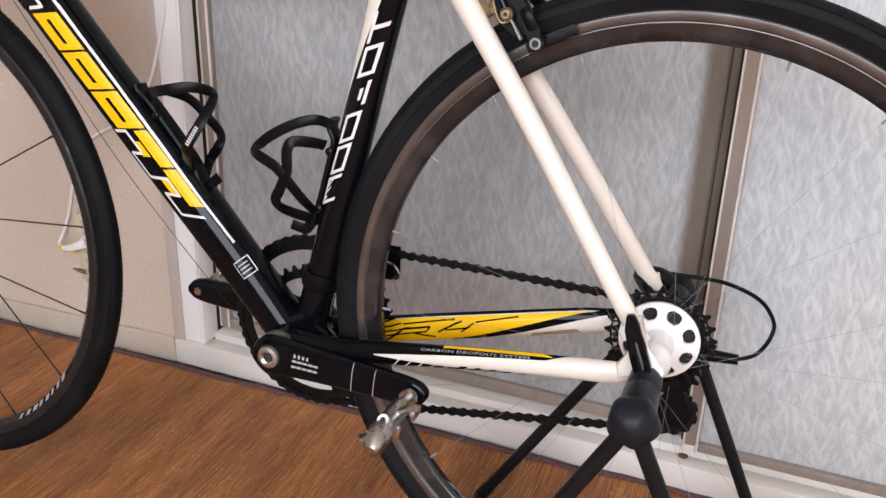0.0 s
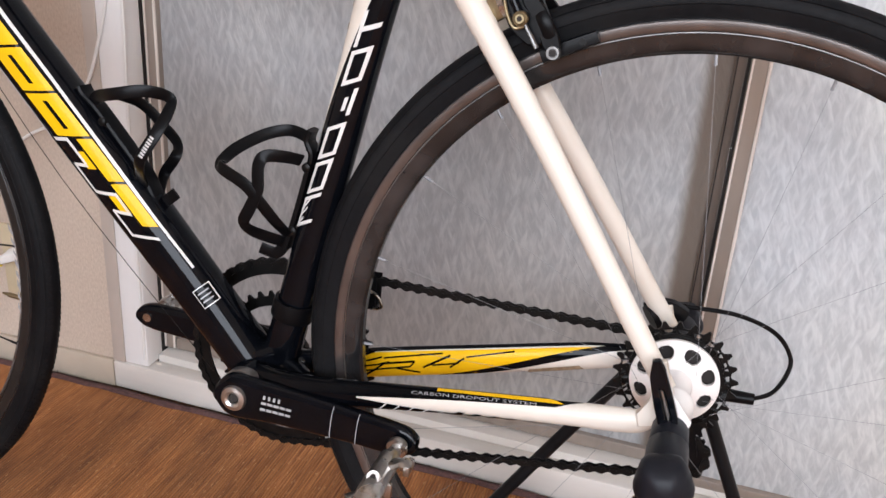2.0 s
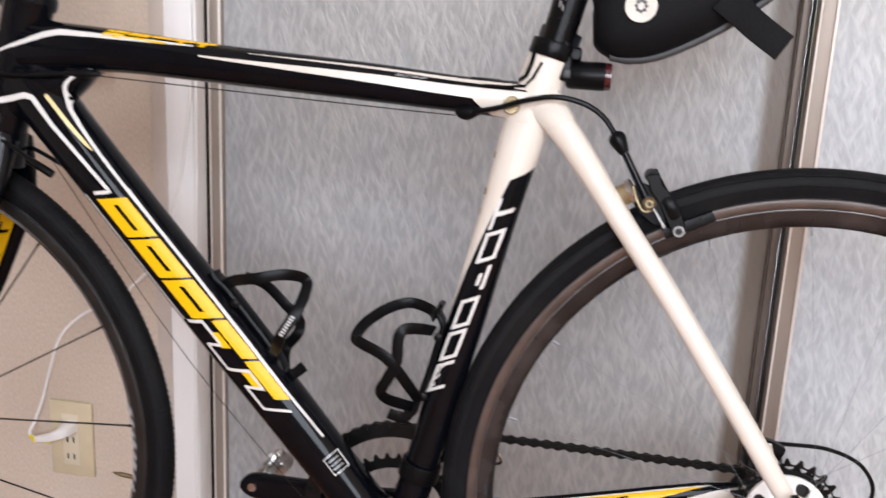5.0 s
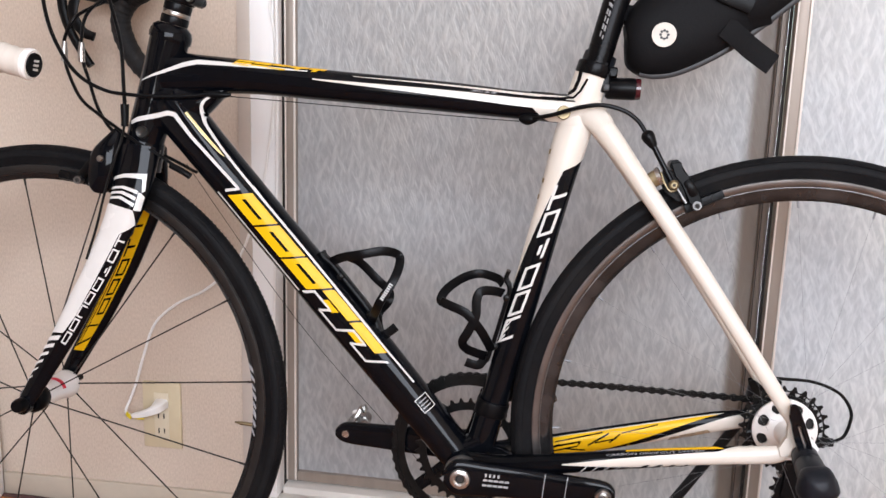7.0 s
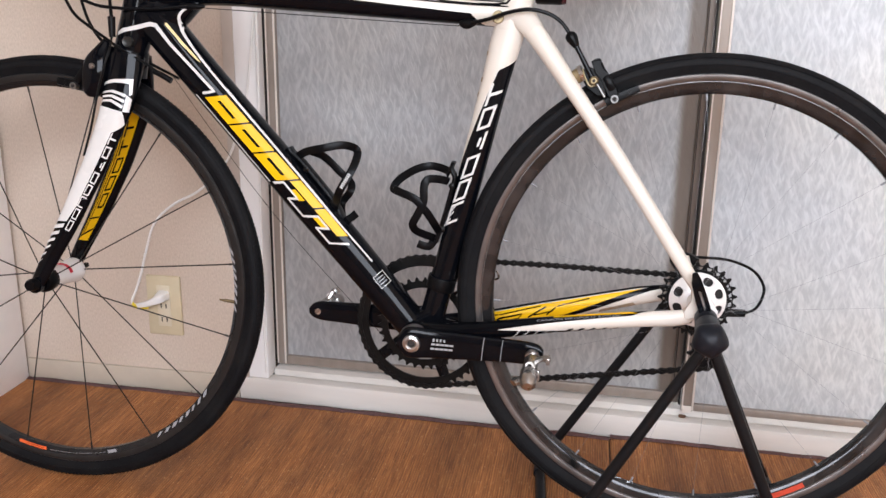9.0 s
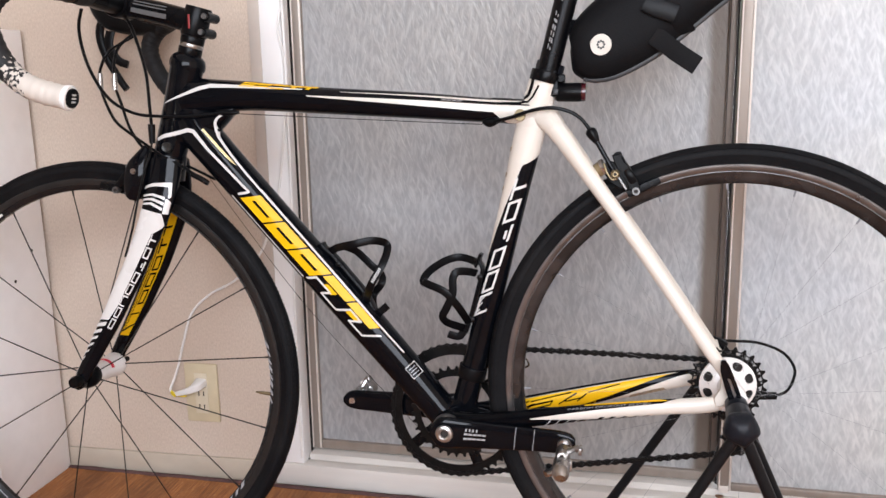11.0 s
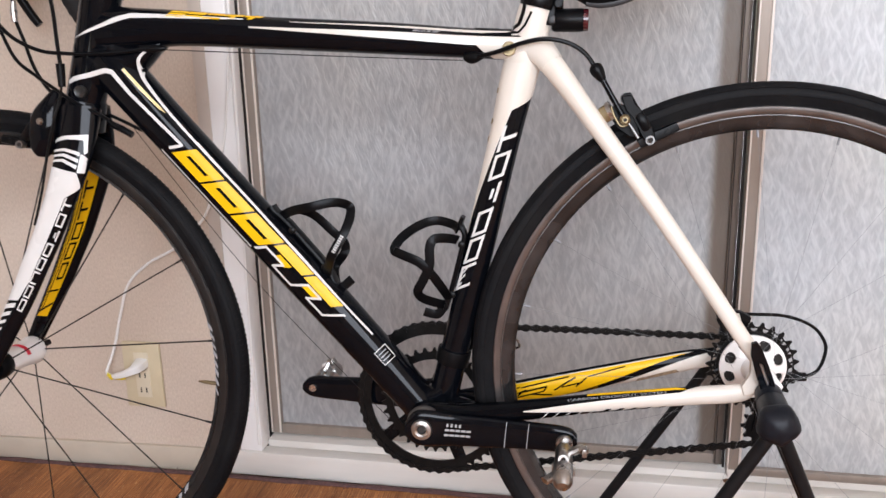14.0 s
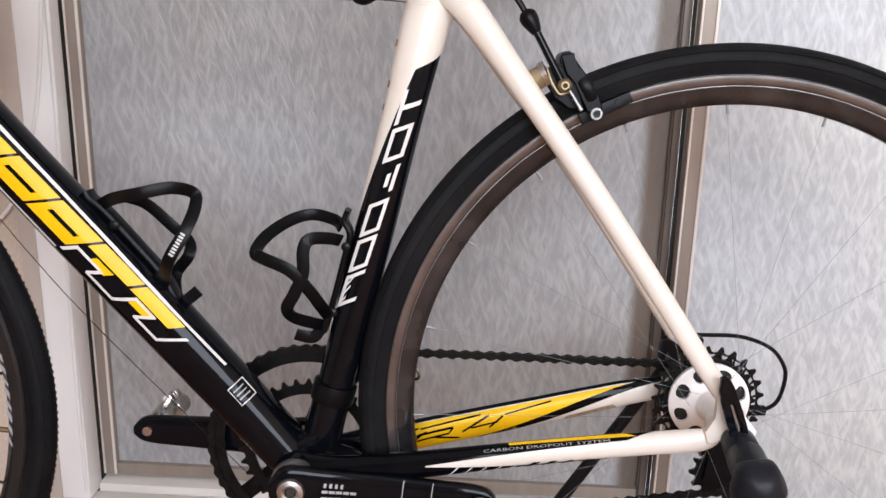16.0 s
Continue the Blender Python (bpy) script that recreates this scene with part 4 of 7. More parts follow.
part("white_outline", DT.quads([stroke(0.222, -0.66, 0.490, -0.66, dv=0.04)]
    + [stroke(u0 - 0.022, v0 + 0.12, u1 - 0.022, v1 + 0.12, du=du, dv=dv) for u0, v0, u1, v1, du, dv in ((0.520, -0.66, 0.535, -0.22, 0.0035, 0), (0.533, -0.20, 0.585, -0.20, 0, 0.05), (0.572, -0.58, 0.588, -0.18, 0.0035, 0), (0.570, -0.60, 0.628, -0.60, 0, 0.05), (0.625, -0.62, 0.650, 0.0, 0.0035, 0), (0.648, 0.02, 0.690, 0.02, 0, 0.05), (0.668, -0.46, 0.690, 0.04, 0.0035, 0), (0.666, -0.46, 0.718, -0.46, 0, 0.05), (0.716, -0.46, 0.748, 0.34, 0.003, 0))]
    + [stroke(0.262, 0.76, 0.740, 0.73, dv=0.018)]), DECAL_WHITE, down_tube, "white outline round the yellow band")
part("yellow_band", DT.quads(band("ooohh", (0.240, -0.36), (0.676, -0.30), (0.712, 0.66), (0.270, 0.56))), DECAL_YELLOW, down_tube, "large yellow angular print")
part("square_emblem", DT.quads([stroke(0.824, 0.58, 0.858, 0.58, dv=0.30)]), DECAL_WHITE, down_tube, "small pale outlined emblem")
part("emblem_field", DT.quads([stroke(0.8255, 0.58, 0.8565, 0.58, dv=0.272)], off=0.0008), DECAL_BLACK, down_tube)
part("emblem_bar", DT.quads([stroke(0.8335 + 0.0075 * k, 0.38, 0.8335 + 0.0075 * k, 0.78, du=0.0012) for k in range(3)], off=0.001), DECAL_GREY, down_tube)

# prints on the top tube
part("white_wedge", TT.quads([((0.39, 0.22), (0.69, -0.02), (0.69, 0.39), (0.39, 0.30)), ((0.69, -0.02), (0.885, -0.14), (0.885, 0.44), (0.69, 0.39)), ((0.885, -0.14), (0.925, -0.92), (0.925, 0.46), (0.885, 0.44)), ((0.925, -0.92), (0.998, -0.95), (0.998, 0.50), (0.925, 0.46)), ((0.48, 0.66), (0.99, 0.64), (0.99, 0.84), (0.48, 0.69))], nu=16), DECAL_CREAM, top_tube, "cream-white wedge widening towards the seat")
part("yellow_mark", TT.quads(band("abcdd", (0.197, 0.55), (0.405, 0.60), (0.420, 0.95), (0.210, 0.90), 0.06)), DECAL_YELLOW, top_tube, "small yellow angular print")
part("grey_mark", TT.quads(band("bcib", (0.745, 0.48), (0.80, 0.50), (0.805, 0.60), (0.750, 0.58), 0.1), off=0.0009), DECAL_GREY, top_tube)
bm = bmesh.new()
lathe([(0, -0.0252), (0.0050, -0.0252), (0.0068, -0.0262), (0.0078, -0.025), (0.0078, -0.020), (0, -0.020)], 20, bm, (-0.4235, 0, 0.6820))
part("cable_port", bm, mat("blackened_port_metal", (0.045, 0.045, 0.043), 0.42, metal=0.6, vary=0.4, scale=300, bump=0.3), head_tube, "round blackened metal cable port")

# seat tube: cream above a slanting line, white angular print on the black
for near in (-1, 1):
    part("cream_panel", ST.quads([((0.80, 1.0), (1.0, 1.0), (1.0, -1.0), (0.812, -1.0)), ((0.77, 1.0), (0.80, 1.0), (0.812, -1.0), (0.77, -0.10)), ((0.65, 1.0), (0.77, 1.0), (0.77, -0.10), (0.65, 0.47)), ((0.47, 1.0), (0.65, 1.0), (0.65, 0.47), (0.47, 0.97))], near=near, nu=16), WHITE, seat_tube, "cream-white upper panel")
part("white_mark", ST.quads(band("nrrjrk", (0.348, 0.04), (0.755, -0.76), (0.735, 0.14), (0.322, 0.88), 0.10) + [stroke(0.318 + 0.022 * k, 0.95 - 0.10 * k, 0.352 + 0.022 * k, 0.55 - 0.10 * k, du=0.003) for k in range(3)], off=0.0009), DECAL_WHITE, seat_tube, "white angular print along the seat tube")
part("white_edge", ST.quads([stroke(0.66, 0.43, 0.785, -0.14, dv=0.015)], off=0.0009), DECAL_WHITE, seat_tube)
for u, v in ((0.73, 0.93), (0.69, 0.97), (0.80, 0.95)):
    part("paint_chip", ST.quads([stroke(u, v, u + 0.012, v, dv=0.06)], off=0.0012), mat("chip_brown", (0.28, 0.20, 0.09), 0.6) if u == 0.73 else bpy.data.materials["chip_brown"], seat_tube, "chipped paint")

# chain stays
part("black_panel", CS_L.quads([((0.0, -1.0), (0.33, -1.0), (0.33, 1.0), (0.0, 1.0)), ((0.33, -1.0), (0.70, -1.0), (0.70, -0.96), (0.33, 0.10)), ((0.33, 0.20), (0.80, 0.70), (0.86, 1.0), (0.33, 1.0))], near=-1, nu=24), DECAL_BLACK, chain_l, "black panel tapering along the stay")
part("black_panel", CS_L.quads([((0.0, -1.0), (0.55, -1.0), (0.80, 1.0), (0.0, 1.0))], near=1, nu=18), DECAL_BLACK, chain_l)
part("yellow_panel", CS_L.quads([((0.53, 0.93), (0.82, 0.88), (0.79, 1.0), (0.53, 1.0))], off=0.0009), DECAL_YELLOW, chain_l, "thin yellow panel")
part("dark_dash", CS_L.quads([stroke(0.56 + 0.040 * k, -0.92, 0.590 + 0.040 * k, -0.45 - 0.06 * k, du=0.009 - 0.001 * k) for k in range(5)], off=0.001), DECAL_BLACK, chain_l)
part("white_dash", CS_L.quads([stroke(0.37 + 0.035 * k, -0.95, 0.41 + 0.035 * k, -0.05 - 0.10 * k, du=0.0022) for k in range(5)], off=0.0011), DECAL_WHITE, chain_l)
part("yellow_face", CS_R.quads([((0.10, -1.0), (0.44, -1.0), (0.88, 0.80), (0.10, 0.84))], nu=20), DECAL_YELLOW, chain_r, "yellow inner face")
part("dark_line", CS_R.quads([stroke(0.10, 0.93, 0.92, 0.96, dv=0.07), stroke(0.44, -1.0, 0.92, 0.86, dv=0.12)]
    + [stroke(0.10, 0.62 - 0.34 * k, 0.24 + 0.02 * k, 0.70 - 0.30 * k, dv=0.05) for k in range(4)]
    + [stroke(0.24 + 0.02 * k, 0.70 - 0.30 * k, 0.275 + 0.02 * k, 0.86 - 0.30 * k, dv=0.05) for k in range(3)]
    + [stroke(0.23, -0.72, 0.300, 0.16, dv=0.07), stroke(0.300, 0.16, 0.385, 0.22, dv=0.07), stroke(0.385, 0.22, 0.370, -0.12, dv=0.07), stroke(0.370, -0.12, 0.290, -0.20, dv=0.06), stroke(0.330, -0.16, 0.395, -0.58, dv=0.07),
       stroke(0.405, -0.20, 0.480, 0.52, dv=0.07), stroke(0.430, -0.06, 0.500, 0.02, dv=0.06), stroke(0.475, -0.26, 0.515, 0.34, dv=0.07), stroke(0.300, 0.50, 0.460, 0.66, dv=0.05), stroke(0.520, 0.40, 0.640, 0.66, dv=0.05)], off=0.0009), DECAL_BLACK, chain_r, "black angular lines")
part("brown_scuff", CS_R.quads([((0.66, -0.95), (0.80, -0.80), (0.79, -0.45), (0.67, -0.62))], off=0.0008), mat("worn_brown_patch", (0.30, 0.22, 0.14), 0.6, vary=0.4, scale=200), chain_r, "worn brownish patch")


def text_on(tube, words, u0, u1, v0, v1, material, parent, off=0.0012):
    cu = bpy.data.curves.new("lettering", "FONT")
    cu.body, cu.resolution_u = words, 2
    tmp = new("lettering_curve", cu)
    dg = bpy.context.evaluated_depsgraph_get()
    me = bpy.data.meshes.new_from_object(tmp.evaluated_get(dg))
    bpy.data.objects.remove(tmp)
    xs, ys = [v.co.x for v in me.vertices], [v.co.y for v in me.vertices]
    for v in me.vertices:
        fu, fv = (v.co.x - min(xs)) / (max(xs) - min(xs)), (v.co.y - min(ys)) / (max(ys) - min(ys))
        v.co = tube.at(u0 + (u1 - u0) * fu, v0 + (v1 - v0) * fv, off)
    me.materials.clear()
    me.materials.append(material)
    ob = new("lettering", me)
    ob.parent = parent
    return ob


text_on(CS_L, "CARBON DROPOUT SYSTEM", 0.47, 0.76, 0.66, 0.83, DECAL_GREY, chain_l)

# headset, spacers, stem, seatpost
steer = (HT.fr[-1][1]).normalized()
top = Vector((-0.3975, 0, 0.800))


def along_steer(d):
    return top + steer * d


def turned(profile, origin, axis, seg=28, bm=None):
    rot = Vector((0, 1, 0)).rotation_difference(Vector(axis)).to_matrix().to_4x4()
    return lathe(profile, seg, bm, m=Matrix.Translation(origin) @ rot)


headset = part("headset", turned([(0, -0.002), (0.0262, -0.002), (0.0268, 0.003), (0.0262, 0.008), (0.0240, 0.014), (0.0185, 0.0185), (0, 0.0185)], top, steer), BLACK, bike, "gloss black headset cap")
for k, (h, ma) in enumerate(((0.0105, CARBON), (0.0055, STEEL), (0.0105, CARBON))):
    d0 = 0.0187 + (0, 0.0107, 0.0164)[k]
    part("spacer", turned([(0, d0), (0.0172, d0), (0.0175, d0 + 0.001), (0.0175, d0 + h - 0.001), (0.0172, d0 + h), (0, d0 + h)], top, steer), ma, bike, "headset spacer")
stem = part("stem", turned([(0, 0.046), (0.0188, 0.046), (0.0196, 0.049), (0.0196, 0.086), (0.0185, 0.089), (0, 0.089)], top, steer), CARBON, bike, "black alloy stem")
CL = Vector((-0.498, 0, 0.8935))
bm = loft(smooth_path([along_steer(0.066), (-0.44, 0, 0.8805), tuple(CL)], 5), [(0.0170 - 0.0001 * i, 0.0160) for i in range(11)], 20, 2.5)
part("stem_body", bm, CARBON, stem)
part("stem_clamp", lathe([(0, -0.021), (0.0200, -0.021), (0.0208, -0.019), (0.0208, 0.019), (0.0200, 0.021), (0, 0.021)], 28, None, CL), CARBON, stem)
STEM = Tube([(-0.400, 0, 0.8725, 0.0170, 0.0160), (-0.44, 0, 0.8805, 0.0165, 0.0160), (-0.49, 0, 0.8920, 0.0160, 0.0160)], 5, 2.5)
part("grey_mark", STEM.quads([stroke(0.22, 0.55, 0.80, 0.55, dv=0.05), stroke(0.22, 0.30, 0.80, 0.30, dv=0.05), ((0.20, -0.45), (0.82, -0.45), (0.82, -0.05), (0.20, -0.05))]), mat("dim_grey_print", (0.10, 0.10, 0.10), 0.4), stem, "faint grey bars of print")
for d in (0.054, 0.077):
    p = along_steer(d) + Vector((0.018, 0, -0.004))
    part("pinch_lug", rod(bmesh.new(), p + Vector((0.002, -0.017, 0)), p + Vector((0.002, 0.017, 0)), 0.0072, 16), CARBON, stem)
for d in (0.054, 0.077):
    p = along_steer(d) + Vector((0.020, 0, -0.004))
    part("pinch_bolt", lathe([(0, -0.0212), (0.0022, -0.0212), (0.0026, -0.0222), (0.0040, -0.0222), (0.0040, -0.015), (0, -0.015)], 14, None, p), BOLT, stem, "steel pinch bolt")
part("red_mark", boxes((tuple(along_steer(0.066) + Vector((-0.003, -0.0199, -0.010))), tuple(along_steer(0.066) + Vector((0.0, -0.0192, 0.010)))), bevel=0.0003), mat("dull_red_print", (0.30, 0.03, 0.03), 0.4), stem, "small red print")
SP = Tube([(0.1335, 0, 0.760, 0.0158, 0.0158), (0.1420, 0, 0.7900, 0.0158, 0.0158), (0.1660, 0, 0.8850, 0.0158, 0.0158), (0.1960, 0, 1.000, 0.0158, 0.0158)], 4)
seatpost = part("seatpost", SP.mesh(), CARBON, bike, "black seatpost with pale print")
part("pale_mark", SP.quads(band("lbcbil", (0.19, 0.16), (0.40, 0.16), (0.412, 0.46), (0.202, 0.46), 0.3) + band("cbib", (0.455, 0.16), (0.55, 0.16), (0.562, 0.50), (0.467, 0.50), 0.3)), DECAL_GREY, seatpost, "pale bars of print")
clamp = part("seat_clamp", turned([(0.0172, -0.008), (0.0205, -0.008), (0.0212, -0.006), (0.0212, 0.005), (0.0205, 0.007), (0.0172, 0.007), (0.0172, -0.008)], (0.1362, 0, 0.7745), SP.fr[2][1]), CARBON, bike, "black seat clamp")
part("clamp_bolt", lathe([(0, -0.012), (0.0036, -0.012), (0.0038, -0.011), (0.0038, 0.012), (0, 0.012)], 14, None, (0.1590, 0, 0.7690)), CARBON, clamp)
part("clamp_ear", boxes(((0.150, -0.010, 0.764), (0.164, 0.010, 0.776)), bevel=0.002), CARBON, clamp)

# fork: one blade each side of the wheel
FORK = ((-0.4290, 0.018, 0.662, 0.0270, 0.016), (-0.4310, 0.030, 0.622, 0.0250, 0.0125), (-0.4365, 0.038, 0.592, 0.0228, 0.0105), (-0.4500, 0.042, 0.5555, 0.0198, 0.0095), (-0.4725, 0.046, 0.5035, 0.0180, 0.0085), (-0.4910, 0.048, 0.468, 0.0170, 0.008), (-0.5095, 0.049, 0.432, 0.0158, 0.008), (-0.5300, 0.050, 0.396, 0.0142, 0.0075), (-0.5515, 0.051, 0.359, 0.0124, 0.007), (-0.5680, 0.052, 0.330, 0.0106, 0.007), (-0.5735, 0.052, 0.318, 0.0088, 0.007))
F_L = Tube([(x, -y, z, a, b) for x, y, z, a, b in FORK], 6, 2.2)
F_R = Tube([(x - 0.009, y, z, a, b) for x, y, z, a, b in FORK], 6, 2.2)
fork = part("fork", loft(smooth_path([(-0.4330, 0, 0.672), (-0.4375, 0, 0.654), (-0.4420, 0, 0.640)], 5), [(0.0270 + 0.0004 * i, 0.0270 + 0.0008 * i) for i in range(11)], 24), BLACK, bike, "carbon fork with white and yellow prints")
part("blade", F_L.mesh(), BLACK, fork)
part("blade", F_R.mesh(), BLACK, fork)
part("white_panel", F_L.quads([((0.212, 0.95), (0.245, 1.0), (0.245, -0.97), (0.205, -0.60)), ((0.245, 1.0), (0.29, 1.0), (0.29, -0.46), (0.245, -0.97)), ((0.29, 1.0), (0.44, 1.0), (0.44, -0.30), (0.29, -0.46)), ((0.44, 1.0), (0.60, 1.0), (0.60, -0.26), (0.44, -0.30)), ((0.60, 1.0), (0.715, 1.0), (0.68, 0.0), (0.60, -0.26)), ((0.118, 0.96), (0.128, 0.96), (0.112, 0.20), (0.100, 0.30)), ((0.100, 0.30), (0.112, 0.20), (0.108, -0.70), (0.090, -0.78)), ((0.090, -0.78), (0.108, -0.62), (0.150, -0.74), (0.142, -0.86))], nu=16), DECAL_WHITE, fork, "white panel on the blade")
part("white_wave", F_L.quads([stroke(0.158 + 0.017 * k, 0.92 - 0.04 * k, 0.146 + 0.017 * k, 0.25, du=0.0042) for k in range(3)] + [stroke(0.146 + 0.017 * k, 0.25, 0.152 + 0.019 * k, -0.55, du=0.0050) for k in range(3)], off=0.0009), DECAL_WHITE, fork, "white wavy strokes on the black")
part("white_wedge", F_L.quads([((0.150, -0.60), (0.158, -0.90), (0.200, -0.94), (0.204, -0.62))], off=0.0009), DECAL_WHITE, fork)
part("white_fleck", F_L.quads([stroke(0.738 + 0.034 * k, 0.97, 0.700 + 0.034 * k, 0.05 + 0.10 * k, du=0.009 - 0.001 * k) for k in range(6)], off=0.0009), DECAL_WHITE, fork)
part("white_mark", F_L.quads(band("krjrrnrr", (0.285, -0.90), (0.715, -0.62), (0.715, -0.20), (0.285, -0.50), 0.12), off=0.0011), DECAL_WHITE, fork, "white angular print")
part("yellow_face", F_R.quads([((0.13, 0.62), (0.84, 0.55), (0.82, -0.42), (0.13, -0.50))], nu=20), DECAL_YELLOW, fork, "yellow inner face of the far blade")
part("dark_print", F_R.quads(band("kkrrr", (0.24, -0.36), (0.66, -0.32), (0.68, 0.16), (0.26, 0.20), 0.14) + [stroke(0.14, 0.34, 0.80, 0.30, dv=0.035), stroke(0.14, 0.52, 0.82, 0.46, dv=0.03), stroke(0.76, -0.40, 0.82, 0.5, du=0.006), stroke(0.70, -0.40, 0.73, 0.4, du=0.004)], off=0.0010), DECAL_BLACK, fork)
for sgn in (-1, 1):
    part("fork_end", rod(bmesh.new(), (-0.5720, sgn * 0.044, 0.3235), (-0.5720, sgn * 0.0585, 0.3235), 0.0115, 20), BLACK, fork)


# ---- wheels ----
def wheel(name, label, m, deep_inner, hub_profile, spokes, spoke_material, flange, spoke_r, phase, rim_print, cross, track, track_metal):
    tyre_o, rim_o = 0.334, 0.3075
    rim_pts = [(rim_o, -0.0098), (rim_o + 0.001, -0.0088), (rim_o - 0.002, 0), (rim_o + 0.001, 0.0088), (rim_o, 0.0098), (track, 0.0098), (track - 0.001, 0.0092), (deep_inner + 0.004, 0.0070), (deep_inner, 0.0035), (deep_inner, -0.0035), (deep_inner + 0.004, -0.0070), (track - 0.001, -0.0092), (track, -0.0098), (rim_o, -0.0098)]
    w = part(name, lathe(rim_pts, 128), RIM_BLACK, bike, label)
    w.matrix_local = m
    part("brake_track", lathe([(rim_o - 0.0006, -0.0099), (rim_o - 0.0012, -0.0104), (track + 0.001, -0.0104), (track + 0.0003, -0.0099)], 128), track_metal, w, "worn metal brake track")
    part("brake_track", lathe([(rim_o - 0.0006, 0.0099), (rim_o - 0.0012, 0.0104), (track + 0.001, 0.0104), (track + 0.0003, 0.0099)], 128), track_metal, w, "worn metal brake track")
    prof = []
    for k in range(21):
        th = math.pi * (-0.66 + 1.32 * k / 20)
        prof.append((0.3208 + 0.0132 * math.cos(th), 0.0122 * math.sin(th)))
    prof = [(0.3078, -0.0085)] + prof + [(0.3078, 0.0085)]
    tyre = part("tyre", lathe(prof, 160), RUBBER, w, "worn black slick tyre")
    for y, r in ((-0.0112, 0.3275), (-0.0118, 0.3185), (0.0112, 0.3275)):
        part("moulding_line", lathe([(r + 0.0007, y * 1.0), (r, y * 1.05), (r - 0.0007, y * 1.0)], 128), RUBBER, w)
    if rim_print:
        for a0, a1 in rim_print:
            bm = bmesh.new()
            n = 8
            for i in range(n):
                t0, t1 = radians(a0 + (a1 - a0) * i / n), radians(a0 + (a1 - a0) * (i + 0.30 + 0.35 * ((i * 7) % 5) / 5) / n)
                q = []
                for (t, r) in ((t0, track - 0.0012), (t1, track - 0.0010), (t1 + 0.030, deep_inner + 0.0022), (t0 + 0.026, deep_inner + 0.0016)):
                    q.append(bm.verts.new((r * math.cos(t), -0.0096 + (track - 0.001 - r) * 0.22, r * math.sin(t))))
                bm.faces.new(q)
            part("rim_print", bm, DECAL_GREY, w, "pale broken print on the rim")
    hub = part("hub", lathe(hub_profile, 32), HUB_WHITE, w, "white hub shell with a small red print")
    for k in range(spokes):
        side = -1 if k % 2 else 1
        a = phase + 2 * math.pi * k / spokes
        lean = cross if (k // 2) % 2 else -cross
        fr, fy = flange
        p0 = Vector((fr * math.cos(a + lean), side * fy, fr * math.sin(a + lean)))
        p1 = Vector((deep_inner * math.cos(a) * 1.003, side * 0.0015, deep_inner * math.sin(a) * 1.003))
        part("spoke", rod(bmesh.new(), p0, p1, spoke_r, 6), spoke_material, w)
        d = (p0 - p1).normalized()
        part("nipple", rod(bmesh.new(), p1, p1 + d * 0.009, 0.0015, 6), spoke_material, w)
    return w, hub


FHUB = [(0, -0.026), (0.0155, -0.026), (0.0165, -0.022), (0.0160, -0.010), (0.0165, 0.010), (0.0190, 0.026), (0.0200, 0.034), (0.0185, 0.0385), (0.0085, 0.040), (0.0075, 0.046), (0, 0.046)]
front, _ = wheel("front_wheel", "spoked front wheel with a black rim", Matrix.Translation(FRONT) @ pose(0, 0, 0, 0, 0, -0.9), 0.2890, FHUB, 16, SPOKE, (0.017, 0.034), 0.0010, radians(7), ((-58, -34), (-7, 12), (196, 214)), 0.0, 0.2970, RIM_DARK)
bm = bmesh.new()
lathe([(0.0170, -0.003), (0.0178, -0.003), (0.0178, 0.003), (0.0170, 0.003)], 32, bm)
for v in bm.verts:
    v.co.y += 0.25 * v.co.x
bmesh.ops.delete(bm, geom=[f for f in bm.faces if f.calc_center_median().z < 0.004 or f.calc_center_median().x < -0.008], context="FACES")
part("red_print", bm, RED, front, "red curved print")
bm = bmesh.new()
for side in (-1, 1):
    for k in range(300):
        t = 2 * math.pi * (k + 0.25 * side) / 300
        q = []
        for dt, r, y in ((-0.0038, 0.3325, 0.0058), (0.0038, 0.3325, 0.0058), (0.0038, 0.3290, 0.0094), (-0.0038, 0.3290, 0.0094)):
            for lift in (0.0, 0.0006):
                q.append(bm.verts.new(((r + lift) * math.cos(t + dt), side * (y + lift * 0.7), (r + lift) * math.sin(t + dt))))
        for f in ((1, 3, 5, 7), (0, 1, 3, 2), (2, 3, 5, 4), (4, 5, 7, 6), (6, 7, 1, 0)):
            bm.faces.new([q[n] for n in f])
tread = part("tread", bm, RUBBER, front, "fine shoulder tread")
tagged(tread, kind="stuff")
bm = bmesh.new()
a = radians(-4.5)
rod(bm, (0.289 * math.cos(a), 0, 0.289 * math.sin(a)), (0.272 * math.cos(a), 0, 0.272 * math.sin(a)), 0.0026, 10)
rod(bm, (0.272 * math.cos(a), 0, 0.272 * math.sin(a)), (0.264 * math.cos(a), 0, 0.264 * math.sin(a)), 0.0022, 8, 0.0012)
part("valve", bm, BRASS, front, "dull brass valve stem")


def rim_label(w, a0, a1, material, label, r0=0.2955, r1=0.2902, off=0.0008):
    bm = bmesh.new()
    rows = []
    for i in range(9):
        t = radians(a0 + (a1 - a0) * i / 8)
        rows.append([bm.verts.new((r * math.cos(t), -0.0096 - off + max(0.0, 0.2925 - r) * 0.1, r * math.sin(t))) for r in (r0, r1)])
    for p, q in zip(rows, rows[1:]):
        bm.faces.new((p[0], q[0], q[1], p[1]))
    return part("rim_label", bm, material, w, label)


